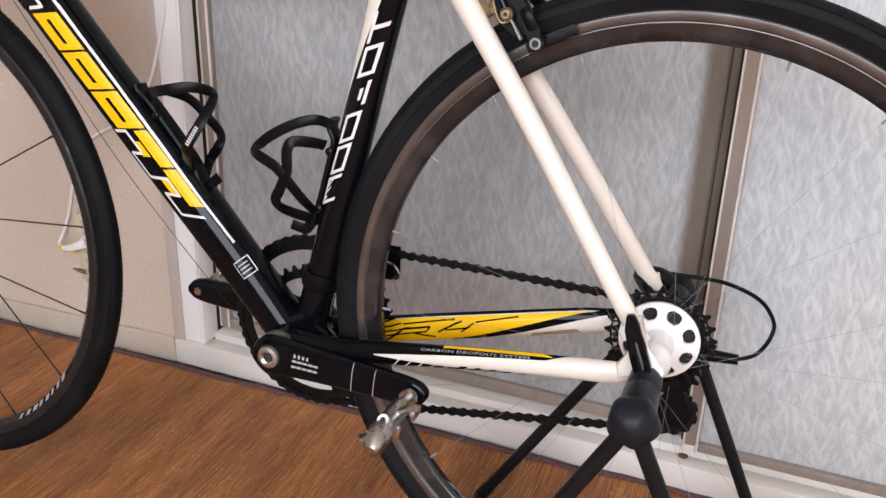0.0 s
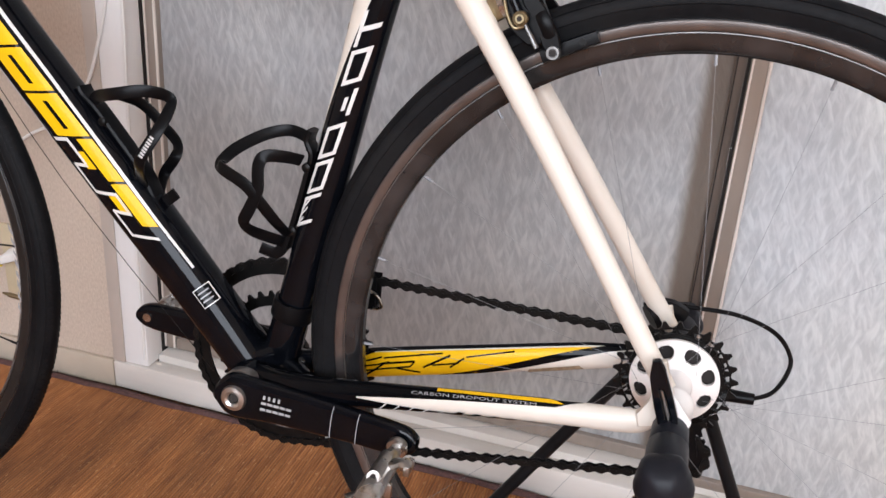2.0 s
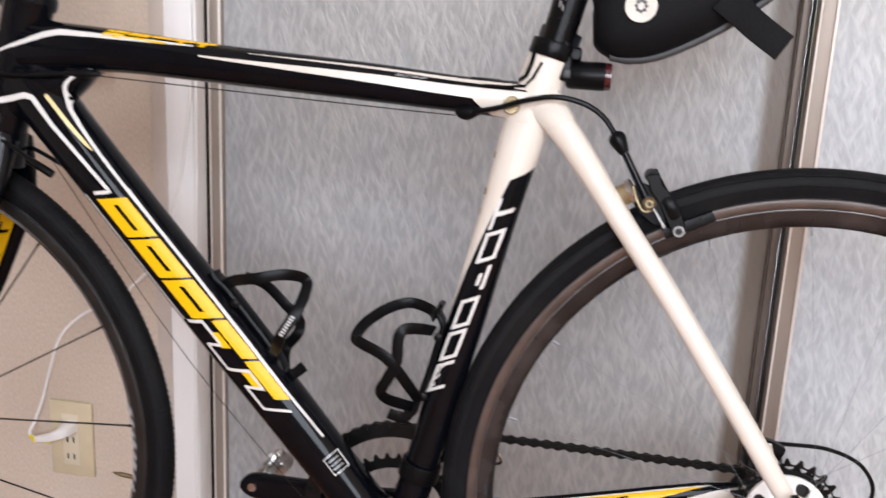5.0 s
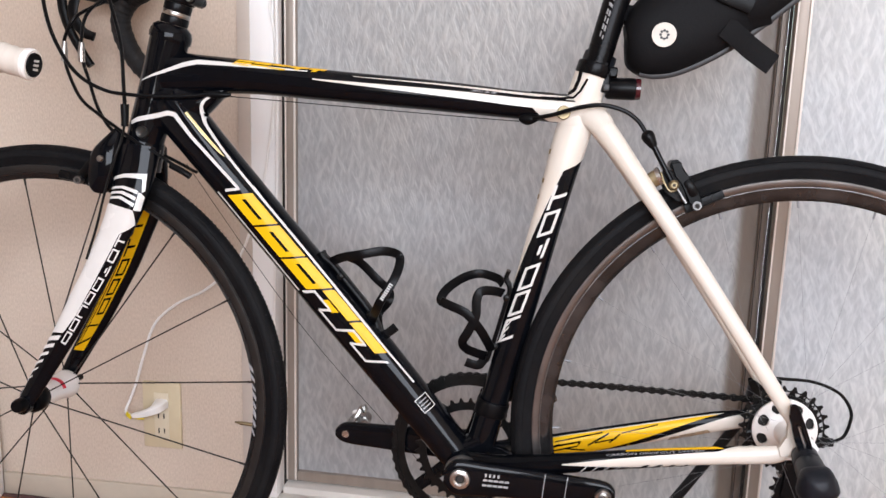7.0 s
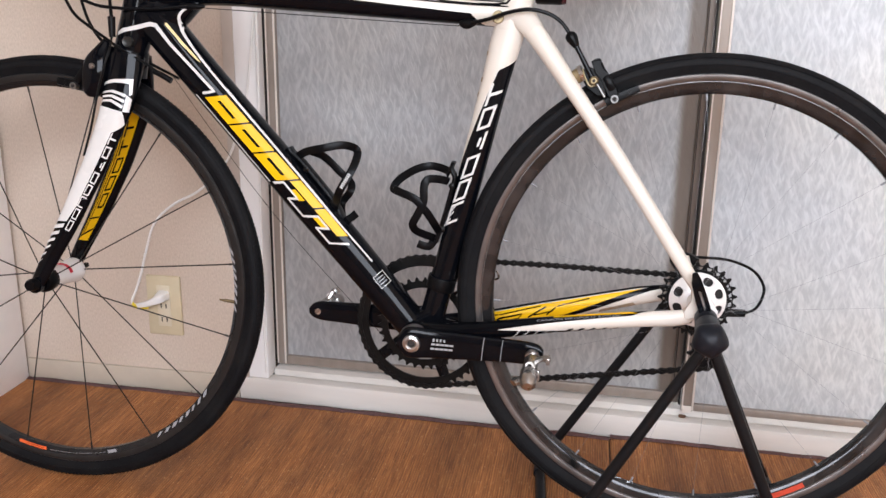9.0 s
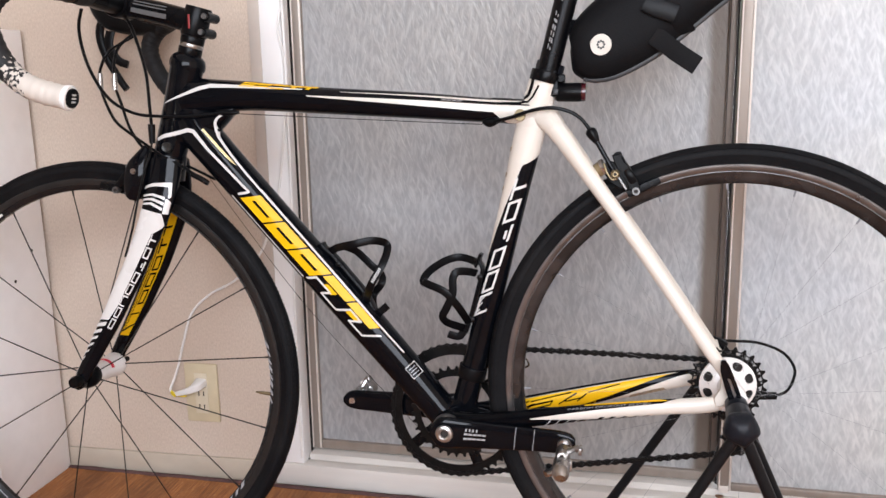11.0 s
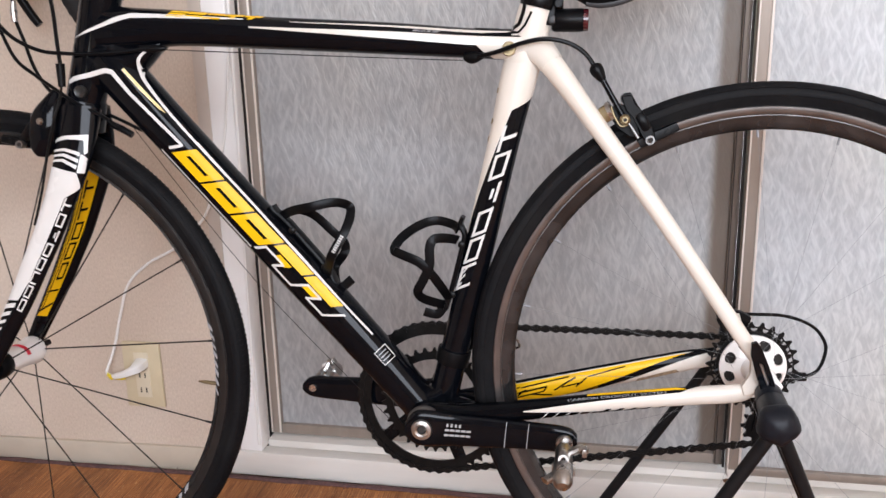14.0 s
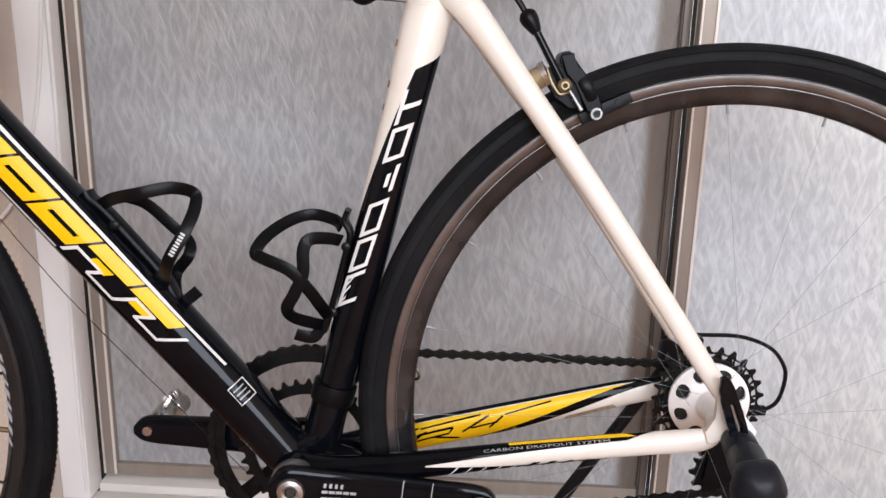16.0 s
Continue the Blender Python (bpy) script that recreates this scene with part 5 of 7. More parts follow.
rim_label(front, 253, 262.5, ORANGE, "orange warning sticker")
rim_label(front, 122, 141, DECAL_WHITE, "long white strip print", 0.2948, 0.2912)
rim_label(front, 211, 231, DECAL_GREY, "long narrow pale strip print", 0.2938, 0.2922)
rim_label(front, 284, 287, DECAL_GREY, "small pale sticker")
rim_label(front, 263.5, 283, DECAL_GREY, "fine pale print line", 0.2932, 0.2928)
rim_label(front, 150.5, 153.5, mat("faded_dark_red_print", (0.10, 0.010, 0.010), 0.45), "small dark red print")
cu = bpy.data.curves.new("lettering", "FONT")
cu.body, cu.resolution_u = "WARNING", 2
tmp = new("lettering_curve", cu)
me = bpy.data.meshes.new_from_object(tmp.evaluated_get(bpy.context.evaluated_depsgraph_get()))
bpy.data.objects.remove(tmp)
xm = max(v.co.x for v in me.vertices)
for v in me.vertices:
    t, r = radians(255.6 + 6.2 * v.co.x / xm), 0.2912 + 0.0032 * v.co.y
    v.co = Vector((r * math.cos(t), -0.0096 - 0.0012, r * math.sin(t)))
me.materials.clear()
me.materials.append(DECAL_BLACK)
new("lettering", me).parent = front
part("quick_release", rod(bmesh.new(), (-0.0, -0.071, 0), (0, 0.071, 0), 0.0045, 12), CARBON, front, "black quick-release skewer")
part("skewer_nut", turned([(0, -0.0765), (0.0078, -0.0765), (0.0095, -0.072), (0.0090, -0.060), (0, -0.060)], (0, 0, 0), (0, 1, 0), 18), CARBON, front)
part("hub_cap", lathe([(0, -0.0480), (0.0150, -0.0480), (0.0178, -0.044), (0.0182, -0.034), (0.0168, -0.0265), (0, -0.0265)], 28), CARBON, front)

RHUB = [(0, -0.056), (0.0085, -0.056), (0.0100, -0.050), (0.0110, -0.044), (0.0170, -0.036), (0.0175, -0.030), (0.0135, -0.024), (0.0135, 0.004), (0.0165, 0.010), (0.0165, 0.024), (0, 0.026)]
rear, _ = wheel("rear_wheel", "spoked rear wheel lifted by the stand", Matrix.Translation(REAR), 0.2815, RHUB, 20, SILVER_SPOKE, (0.031, 0.021), 0.00018, radians(3), (), 0.55, 0.2985, RIM_GREY)
part("bright_line", lathe([(0.2984, -0.0096), (0.2980, -0.0102), (0.2974, -0.0102), (0.2970, -0.0096)], 128), BOLT, rear, "thin bright machined line")
part("inner_face", lathe([(0.2972, -0.0094), (0.2968, -0.0098), (0.2900, -0.0086), (0.2850, -0.0074), (0.2824, -0.0048), (0.2818, -0.0040)], 128), RIM_BRIGHT, rear, "polished dark inner face of the rim")
part("inner_face", lathe([(0.2972, 0.0094), (0.2968, 0.0098), (0.2900, 0.0086), (0.2850, 0.0074), (0.2824, 0.0048), (0.2818, 0.0040)], 128), RIM_BRIGHT, rear, "polished dark inner face of the rim")
rim_label(rear, 293, 303, mat("faded_red_sticker", (0.50, 0.05, 0.02), 0.45), "faded red sticker on the rim", 0.2955, 0.2880, 0.0016)
# white flange dish with dark windows between its arms
R0, R1 = 0.0150, 0.0385
DISH = lambda r: 0.0085 + 0.0105 * ((r - R0) / (R1 - R0)) ** 1.6
bm = bmesh.new()
rings, n_arm = [], 8
n_step, n_ring = 40, 32
angs = [k * 2 * math.pi / (n_arm * n_step) for k in range(n_arm * n_step)]
for i in range(n_ring + 1):
    r = R0 + (R1 - R0) * i / n_ring
    rings.append([bm.verts.new((r * math.cos(a), DISH(r), r * math.sin(a))) for a in angs])
for i, (p0, p1) in enumerate(zip(rings, rings[1:])):
    for k in range(len(angs)):
        # rounded windows, wider towards the rim of the dish
        across = ((k % n_step + 0.5) / n_step - 0.5) / (0.27 + 0.0019 * i)
        along = ((i + 0.5) / n_ring - 0.60) / 0.24
        if abs(across) ** 2.6 + abs(along) ** 2.6 > 1.0:
            j = (k + 1) % len(angs)
            bm.faces.new((p0[k], p0[j], p1[j], p1[k]))
for loose in [v for v in bm.verts if not v.link_faces]:
    bm.verts.remove(loose)
skin = bmesh.ops.extrude_face_region(bm, geom=list(bm.faces))
bmesh.ops.translate(bm, vec=(0, 0.0035, 0), verts=[g for g in skin["geom"] if isinstance(g, bmesh.types.BMVert)])
bmesh.ops.recalc_face_normals(bm, faces=bm.faces)
part("flange", bm, HUB_WHITE, rear, "white hub flange with dark openings")
part("flange_back", lathe([(0.0150, 0.0205), (0.0360, 0.0222), (0.0360, 0.0228), (0.0150, 0.0228)], 32), GAP_DARK, rear)


# ---- drivetrain ----
def sprocket(teeth, y, thick, inner, centre, holes=0, phase=0.0):
    """A toothed ring about the wheel or crank axle."""
    bm = bmesh.new()
    pitch_r = 0.0127 / (2 * math.sin(math.pi / teeth))
    out = []
    for k in range(teeth):
        for f, dr in ((0.0, -0.0030), (0.22, -0.0022), (0.42, 0.0030), (0.58, 0.0030), (0.78, -0.0022)):
            t = 2 * math.pi * (k + f) / teeth + phase
            out.append((t, pitch_r + dr))
    n = len(out)
    lo_o, hi_o, lo_i, hi_i = [], [], [], []
    for t, r in out:
        c, s = math.cos(t), math.sin(t)
        lo_o.append(bm.verts.new((centre[0] + r * c, y, centre[2] + r * s)))
        hi_o.append(bm.verts.new((centre[0] + r * c, y + thick, centre[2] + r * s)))
        lo_i.append(bm.verts.new((centre[0] + inner * c, y, centre[2] + inner * s)))
        hi_i.append(bm.verts.new((centre[0] + inner * c, y + thick, centre[2] + inner * s)))
    for k in range(n):
        j = (k + 1) % n
        bm.faces.new((lo_o[k], lo_o[j], hi_o[j], hi_o[k]))
        bm.faces.new((lo_i[k], hi_i[k], hi_i[j], lo_i[j]))
        bm.faces.new((lo_o[k], lo_i[k], lo_i[j], lo_o[j]))
        bm.faces.new((hi_o[k], hi_o[j], hi_i[j], hi_i[k]))
    return bm


cass = part("cassette", lathe([(0, 0.022), (0.0175, 0.022), (0.0175, 0.052), (0, 0.052)], 24, None, REAR), DARK_STEEL, bike, "oily dark steel cassette")
for k, n in enumerate((25, 22, 20, 18, 17, 16, 15, 14, 13, 12)):
    part("sprocket", sprocket(n, 0.0245 + 0.0030 * k, 0.0017, 0.0462 if k == 0 else 0.0176 if k > 4 else n * 0.00202 - 0.0125, REAR, phase=0.13 * k), DARK_STEEL, cass)
part("web_ring", lathe([(0.0385, 0.0245), (0.0420, 0.0245), (0.0420, 0.0262), (0.0385, 0.0262), (0.0385, 0.0245)], 60, None, REAR), DARK_STEEL, cass, "pierced web of the largest sprocket")
for k in range(20):
    a = radians(18 * k + 4)
    c, d = Vector((math.cos(a), 0, math.sin(a))), Vector((math.cos(a + 0.06), 0, math.sin(a + 0.06)))
    part("web_bar", rod(bmesh.new(), REAR + c * 0.0412 + Vector((0, 0.0254, 0)), REAR + d * 0.0470 + Vector((0, 0.0254, 0)), 0.0011, 6), DARK_STEEL, cass)
for k in range(5):
    a = radians(72 * k + 30)
    part("carrier_arm", rod(bmesh.new(), REAR + Vector((0.016 * math.cos(a), 0.0255, 0.016 * math.sin(a))), REAR + Vector((0.044 * math.cos(a + 0.3), 0.0255, 0.044 * math.sin(a + 0.3))), 0.0028, 8), DARK_STEEL, cass)

crank = part("crankset", lathe([(0, -0.060), (0.012, -0.060), (0.012, 0.060), (0, 0.060)], 24, None, BB), CARBON, bike, "black crankset with two chainrings")
CUP = [(0.0, -0.046), (0.0205, -0.046), (0.0218, -0.044), (0.0218, -0.037), (0, -0.037)]
part("bearing_cup", lathe(CUP, 36, None, BB), mat("grey_bearing_cup", (0.22, 0.21, 0.20), 0.28, metal=0.8), crank, "grey metal bearing cup")
part("bearing_cup", lathe([(r, -y) for r, y in CUP], 36, None, BB), bpy.data.materials["grey_bearing_cup"], crank)
part("chainring", sprocket(50, 0.0440, 0.0026, 0.0875, BB), DARK_STEEL, crank, "large dark chainring")
part("chainring", sprocket(34, 0.0370, 0.0026, 0.0560, BB), DARK_STEEL, crank, "small dark chainring")
for k in range(5):
    a = radians(90 + 72 * k - 14)
    c, s = math.cos(a), math.sin(a)
    bm = loft([np.array(BB + Vector((0.012 * c, 0.046, 0.012 * s))), np.array(BB + Vector((0.040 * c, 0.0435, 0.040 * s))), np.array(BB + Vector((0.086 * c, 0.0425, 0.086 * s)))], [(0.013, 0.0045), (0.0095, 0.0035), (0.0085, 0.0025)], 12, 3.0)
    part("spider_arm", bm, CARBON, crank)
    part("chainring_bolt", lathe([(0, 0.0355), (0.0042, 0.0355), (0.0045, 0.0365), (0.0045, 0.0455), (0, 0.0455)], 12, None, BB + Vector((0.0555 * c + 0.004, 0, 0.0555 * s))), DARK_STEEL, crank)

ANG = radians(-0.3)
CD = Vector((math.cos(ANG), 0, math.sin(ANG)))


def crank_arm(sgn, y):
    d = CD * (1 if sgn < 0 else -1)
    pts = [BB + d * q + Vector((0, y * 1.0 - sgn * 0.0, 0)) for q in (-0.020, -0.012, 0.0, 0.03, 0.08, 0.13, 0.165, 0.180, 0.187)]
    hs = (0.008, 0.0185, 0.0225, 0.0205, 0.0185, 0.0165, 0.0155, 0.0120, 0.0050)
    ys = (0, 0, 0, 0, sgn * 0.002, sgn * 0.005, sgn * 0.008, sgn * 0.008, sgn * 0.008)
    path = [np.array((p.x, p.y + dy, p.z)) for p, dy in zip(pts, ys)]
    return Tube([(*p, h, 0.0068) for p, h in zip(path, hs)], 4, 3.2)


ARM_L, ARM_R = crank_arm(-1, -0.0535), crank_arm(1, 0.0585)
part("crank_arm", ARM_L.mesh(), BLACK, crank, "gloss black left crank arm with pale print")
part("crank_arm", ARM_R.mesh(), BLACK, crank, "gloss black right crank arm")
part("crank_bolt", lathe([(0, -0.0600), (0.0050, -0.0600), (0.0056, -0.0625), (0.0080, -0.0642), (0.0118, -0.0632), (0.0128, -0.0605), (0.0128, -0.056), (0, -0.056)], 28, None, BB), mat("satin_bolt_metal", (0.50, 0.48, 0.46), 0.3, metal=0.95), crank, "satin metal crank bolt")
part("bolt_socket", lathe([(0, -0.0598), (0.0048, -0.0598), (0.0048, -0.0606), (0, -0.0606)], 6, None, BB), GAP_DARK, crank)
part("pale_print", ARM_L.quads(band("ccccc", (0.225, -0.30), (0.385, -0.30), (0.392, 0.14), (0.232, 0.14), 0.16) + band("iiii", (0.235, 0.26), (0.335, 0.26), (0.338, 0.46), (0.238, 0.46), 0.2)), mat("pale_grey_print", (0.34, 0.34, 0.34), 0.35), crank, "pale grey bars of print")
part("worn_line", ARM_L.quads([stroke(0.585, -0.85, 0.60, 0.90, du=0.0025), stroke(0.715, -0.85, 0.73, 0.92, du=0.0022)], off=0.0009), DECAL_GREY, crank, "worn grey rings on the arm")


def pedal(sgn, arm_end, turn, label):
    """A small metal clipless pedal hanging from its spindle."""
    root = part("pedal", rod(bmesh.new(), arm_end, arm_end + Vector((0, sgn * 0.024, 0)), 0.0065, 16, 0.0058), STEEL, bike, label)
    part("spindle_collar", lathe([(0, 0), (0.0092, 0), (0.0098, 0.002), (0.0098, 0.006), (0, 0.006)], 20, None, arm_end + Vector((0, sgn * 0.010 - 0.003, 0))), STEEL, root)
    o = arm_end + Vector((0, sgn * 0.026, 0))
    m = Matrix.Translation(o) @ pose(0, 0, 0, 0, turn, 0)

    def tp(bm):
        for v in bm.verts:
            v.co = m @ Vector((v.co.x, sgn * v.co.y, v.co.z))
        return bm

    body = loft([np.array(q) for q in ((0, -0.002, 0), (0, 0.003, 0), (0, 0.030, -0.001), (0, 0.048, -0.004), (0, 0.064, -0.009), (0, 0.070, -0.011))], [(0.008, 0.008), (0.0098, 0.0098), (0.0100, 0.0100), (0.0120, 0.0115), (0.0110, 0.0105), (0.006, 0.006)], 16, side=Vector((1, 0, 0)))
    part("pedal_body", tp(body), STEEL, root)
    for sx, pts in ((1, [(0.004, 0.016, 0.004), (0.012, 0.018, 0.008), (0.019, 0.021, 0.012), (0.022, 0.026, 0.010)]), (-1, [(-0.002, 0.040, -0.006), (-0.012, 0.046, -0.012), (-0.020, 0.052, -0.014)])):
        part("cleat_wing", tp(loft(smooth_path(pts, 4), [(0.0075 - 0.0002 * i, 0.0032) for i in range(4 * (len(pts) - 1) + 1)], 10, 3.5, side=Vector((0, 0, 1)))), STEEL, root)
    for y in (0.014, 0.020, 0.026):
        part("wing_tooth", tp(boxes(((0.020, y - 0.0022, 0.004), (0.025, y + 0.0022, 0.013)), bevel=0.0008)), STEEL, root)
    part("spring_plate", tp(boxes(((-0.013, 0.030, -0.016), (0.013, 0.034, -0.002)), bevel=0.0015)), STEEL, root)
    bm = lathe([(0, 0.0), (0.0030, 0.0), (0.0056, 0.0012), (0.0062, -0.003), (0, -0.003)], 16, None, m=Matrix.Translation((0.0, 0.044, 0.0075)) @ Matrix.Rotation(radians(55), 4, "X"))
    part("tension_bolt", tp(bm), CORD_WHITE, root, "pale round bolt")
    bm = lathe([(0, 0.0006), (0.0026, 0.0006), (0.0026, -0.001), (0, -0.001)], 6, None, m=Matrix.Translation((0.0, 0.0445, 0.0082)) @ Matrix.Rotation(radians(55), 4, "X"))
    part("bolt_socket", tp(bm), GAP_DARK, root)
    return root


END_L = BB + CD * 0.1725 + Vector((0, -0.066, 0))
END_R = BB - CD * 0.1725 + Vector((0, 0.068, 0))
pedal(-1, END_L, 0, "scuffed silver metal clipless pedal")
pedal(1, END_R, -35, "scuffed silver metal clipless pedal")
part("pedal_hole", lathe([(0, 0.0555), (0.0050, 0.0555), (0.0052, 0.0590), (0, 0.0590)], 14, None, BB - CD * 0.1725 + Vector((0, 0.0028, 0))), STEEL, crank)

# chain: over the ring, along to the sprocket, round it and back through the changer's pulleys
RING_R, SPR_R = 0.0127 / (2 * math.sin(math.pi / 50)), 0.0127 / (2 * math.sin(math.pi / 13))
P_UP, P_LO = Vector((0.4120, 0.050, 0.3035)), Vector((0.4155, 0.050, 0.2610))


def arc(c, r, a0, a1, y, n=24):
    return [Vector((c[0] + r * math.cos(radians(a0 + (a1 - a0) * i / n)), y, c[2] + r * math.sin(radians(a0 + (a1 - a0) * i / n)))) for i in range(n + 1)]


loop = arc(BB, RING_R, 92, 275, 0.0453, 60) + arc(P_LO, 0.0215, 277, 400, 0.0500, 14) + arc(P_UP, 0.0215, 215, 120, 0.0500, 10) + arc(REAR, SPR_R, -60, 92, 0.0490, 20)
loop.append(loop[0])
chain = part("chain", wire([loop[20], loop[24], loop[28]], 0.0012, 2), DARK_STEEL, bike, "dark oily bicycle chain")
d = [0.0]
for p, q in zip(loop, loop[1:]):
    d.append(d[-1] + (q - p).length)
count = int(d[-1] / 0.0127)


def on_loop(s):
    s = s % d[-1]
    i = min(max(int(np.searchsorted(d, s)) - 1, 0), len(loop) - 2)
    return loop[i].lerp(loop[i + 1], (s - d[i]) / max(d[i + 1] - d[i], 1e-9))


def link_mesh(name, half, w):
    bm = bmesh.new()
    out = []
    for sx in (1, -1):
        for k in range(7):
            t = math.radians(-105 + 35 * k)
            out.append((sx * (0.00635 + 0.0043 * math.cos(t)), sx * 0.0043 * math.sin(t)))
        out.append((0.0, sx * 0.0023))
    plate(bm, out, -half - w, -half)
    plate(bm, out, half, half + w)
    for x in (-0.00635, 0.00635):
        rod(bm, (x, -half - w - 0.0004, 0), (x, half + w + 0.0004, 0), 0.0019, 8)
    bmesh.ops.recalc_face_normals(bm, faces=bm.faces)
    me = bpy.data.meshes.new(name)
    bm.to_mesh(me)
    bm.free()
    me.materials.append(DARK_STEEL)
    return me


outer, inner = link_mesh("outer_link", 0.0023, 0.0009), link_mesh("inner_link", 0.0012, 0.0009)
for k in range(count):
    a, b = on_loop(k * 0.0127), on_loop((k + 1) * 0.0127)
    ob = new("link", outer if k % 2 else inner)
    ob.parent = chain
    dirn = b - a
    ob.matrix_local = Matrix.Translation((a + b) / 2) @ Matrix.Rotation(-math.atan2(dirn.z, dirn.x), 4, "Y")

# rear changer with its pulleys and looping cable
mech = part("rear_derailleur", loft(smooth_path([(0.398, 0.072, 0.333), (0.402, 0.086, 0.318), (0.412, 0.084, 0.302), (0.416, 0.070, 0.294)], 5), [(0.0105, 0.008)] * 16, 14, 2.6), PLASTIC, bike, "black rear derailleur")
for y in (0.0445, 0.0555):
    bm = bmesh.new()
    plate(bm, [(0.403, 0.319), (0.418, 0.319), (0.426, 0.308), (0.423, 0.286), (0.428, 0.265), (0.423, 0.250), (0.411, 0.246), (0.403, 0.255), (0.407, 0.281), (0.399, 0.303)], y - 0.0009, y + 0.0009)
    part("pulley_cage", bm, PLASTIC, mech)
for c in (P_UP, P_LO):
    part("pulley", sprocket(11, 0.0483, 0.0034, 0.004, c), PLASTIC, mech)
    part("pulley_bolt", lathe([(0, 0.0430), (0.0030, 0.0430), (0.0038, 0.0440), (0.0038, 0.0570), (0, 0.0570)], 12, None, c), STEEL, mech)
part("changer_body", loft(smooth_path([(0.402, 0.088, 0.330), (0.424, 0.094, 0.322), (0.446, 0.090, 0.316)], 5), [(0.0075, 0.007)] * 11, 12, 2.6), PLASTIC, mech)
part("barrel_adjuster", rod(bmesh.new(), (0.438, 0.078, 0.317), (0.470, 0.078, 0.3178), 0.0066, 14, 0.0055), PLASTIC, mech)
part("gear_cable", wire([(0.358, 0.068, 0.3950), (0.382, 0.076, 0.3965), (0.405, 0.082, 0.3955), (0.445, 0.092, 0.3915), (0.480, 0.102, 0.3765), (0.4975, 0.106, 0.354), (0.4965, 0.102, 0.336), (0.486, 0.090, 0.3225), (0.470, 0.080, 0.3180), (0.459, 0.078, 0.3175)], 0.0022, 7), PLASTIC, mech, "black looping gear cable housing")
part("cable_stop", loft(smooth_path([(0.365, 0.060, 0.386), (0.378, 0.068, 0.393), (0.392, 0.073, 0.386)], 4), [(0.012, 0.009)] * 9, 12, 2.6), PLASTIC, mech)
# front changer on its band
fd = part("front_derailleur", turned([(0.0180, -0.009), (0.0206, -0.009), (0.0210, -0.007), (0.0210, 0.007), (0.0206, 0.009), (0.0180, 0.009), (0.0180, -0.009)], (0.0327, 0, 0.3550), ST.fr[6][1]), PLASTIC, bike, "satin black front derailleur band")
part("cage_plate", boxes(((0.040, 0.036, 0.352), (0.105, 0.0375, 0.386)), ((0.040, 0.052, 0.352), (0.105, 0.0535, 0.386)), ((0.098, 0.036, 0.352), (0.105, 0.0535, 0.356)), bevel=0.0006), CARBON, fd)
part("cage_link", loft(smooth_path([(0.045, 0.016, 0.360), (0.058, 0.026, 0.372), (0.070, 0.036, 0.376)], 4), [(0.008, 0.006)] * 9, 12, 2.6), CARBON, fd)
part("cage_spring", wire([(0.090, 0.034, 0.374), (0.108, 0.028, 0.372), (0.114, 0.030, 0.360), (0.104, 0.034, 0.3545)], 0.0016, 5), STEEL, fd)
part("front_gear_cable", wire([(0.052, 0.020, 0.372), (0.040, 0.018, 0.33), (0.030, 0.010, 0.262)], 0.0007, 4), STEEL, fd)
part("under_cable", wire([(-0.372, -0.006, 0.644), (-0.220, -0.004, 0.446), (-0.050, -0.003, 0.268)], 0.0004, 5), DARK_STEEL, bike, "bare steel gear cable below the down tube")

# ---- brakes, bars and cables ----
def brake(name, pivot, pad, tangent, label, arm_top):
    """A dual-pivot caliper: two arms over the tyre with a pad each, a bolt and a spring."""
    root = part(name, rod(bmesh.new(), pivot + Vector((0, -0.016, 0)), pivot + Vector((0, 0.016, 0)), 0.0065, 16), PLASTIC, bike, label)
    for sgn in (-1, 1):
        pts = [pivot + Vector((0, sgn * 0.004, 0.002)), pivot.lerp(pad, 0.18) + Vector((0.002, sgn * 0.024, -0.002)), pivot.lerp(pad, 0.55) + Vector((0.002, sgn * 0.033, 0.002)), Vector((pad.x, sgn * 0.028, pad.z + 0.004))]
        part("caliper_arm", loft(smooth_path([tuple(q) for q in pts], 5), [(0.0060 - 0.00005 * i, 0.0040) for i in range(16)], 12, 4.0), PLASTIC, root)
        t = Vector(tangent).normalized()
        c = Vector((pad.x, sgn * 0.0185, pad.z))
        part("brake_pad", loft([np.array(c - t * 0.012), np.array(c + t * 0.002), np.array(c + t * 0.034)], [(0.0055, 0.0048), (0.0060, 0.0050), (0.0052, 0.0045)], 10, 4.0), PLASTIC, root)
        part("pad_bolt", lathe([(0, 0), (0.0026, 0), (0.0032, -sgn * -0.001), (0.0050, sgn * 0.001), (0.0054, -sgn * 0.003), (0.0054, -sgn * 0.008), (0, -sgn * 0.008)], 16, None, (pad.x, sgn * 0.0365, pad.z)), BOLT, root, "dull steel pad bolt")
        part("bolt_socket", lathe([(0, sgn * 0.0374), (0.0027, sgn * 0.0374), (0.0027, sgn * 0.0360), (0, sgn * 0.0360)], 6, None, (pad.x, 0, pad.z)), GAP_DARK, root)
        part("pad_screw", lathe([(0, 0), (0.0028, 0), (0.0030, -sgn * 0.003), (0, -sgn * 0.003)], 12, None, tuple(Vector((pad.x, sgn * 0.0240, pad.z)) + t * 0.022)), DARK_STEEL, root)
    return root


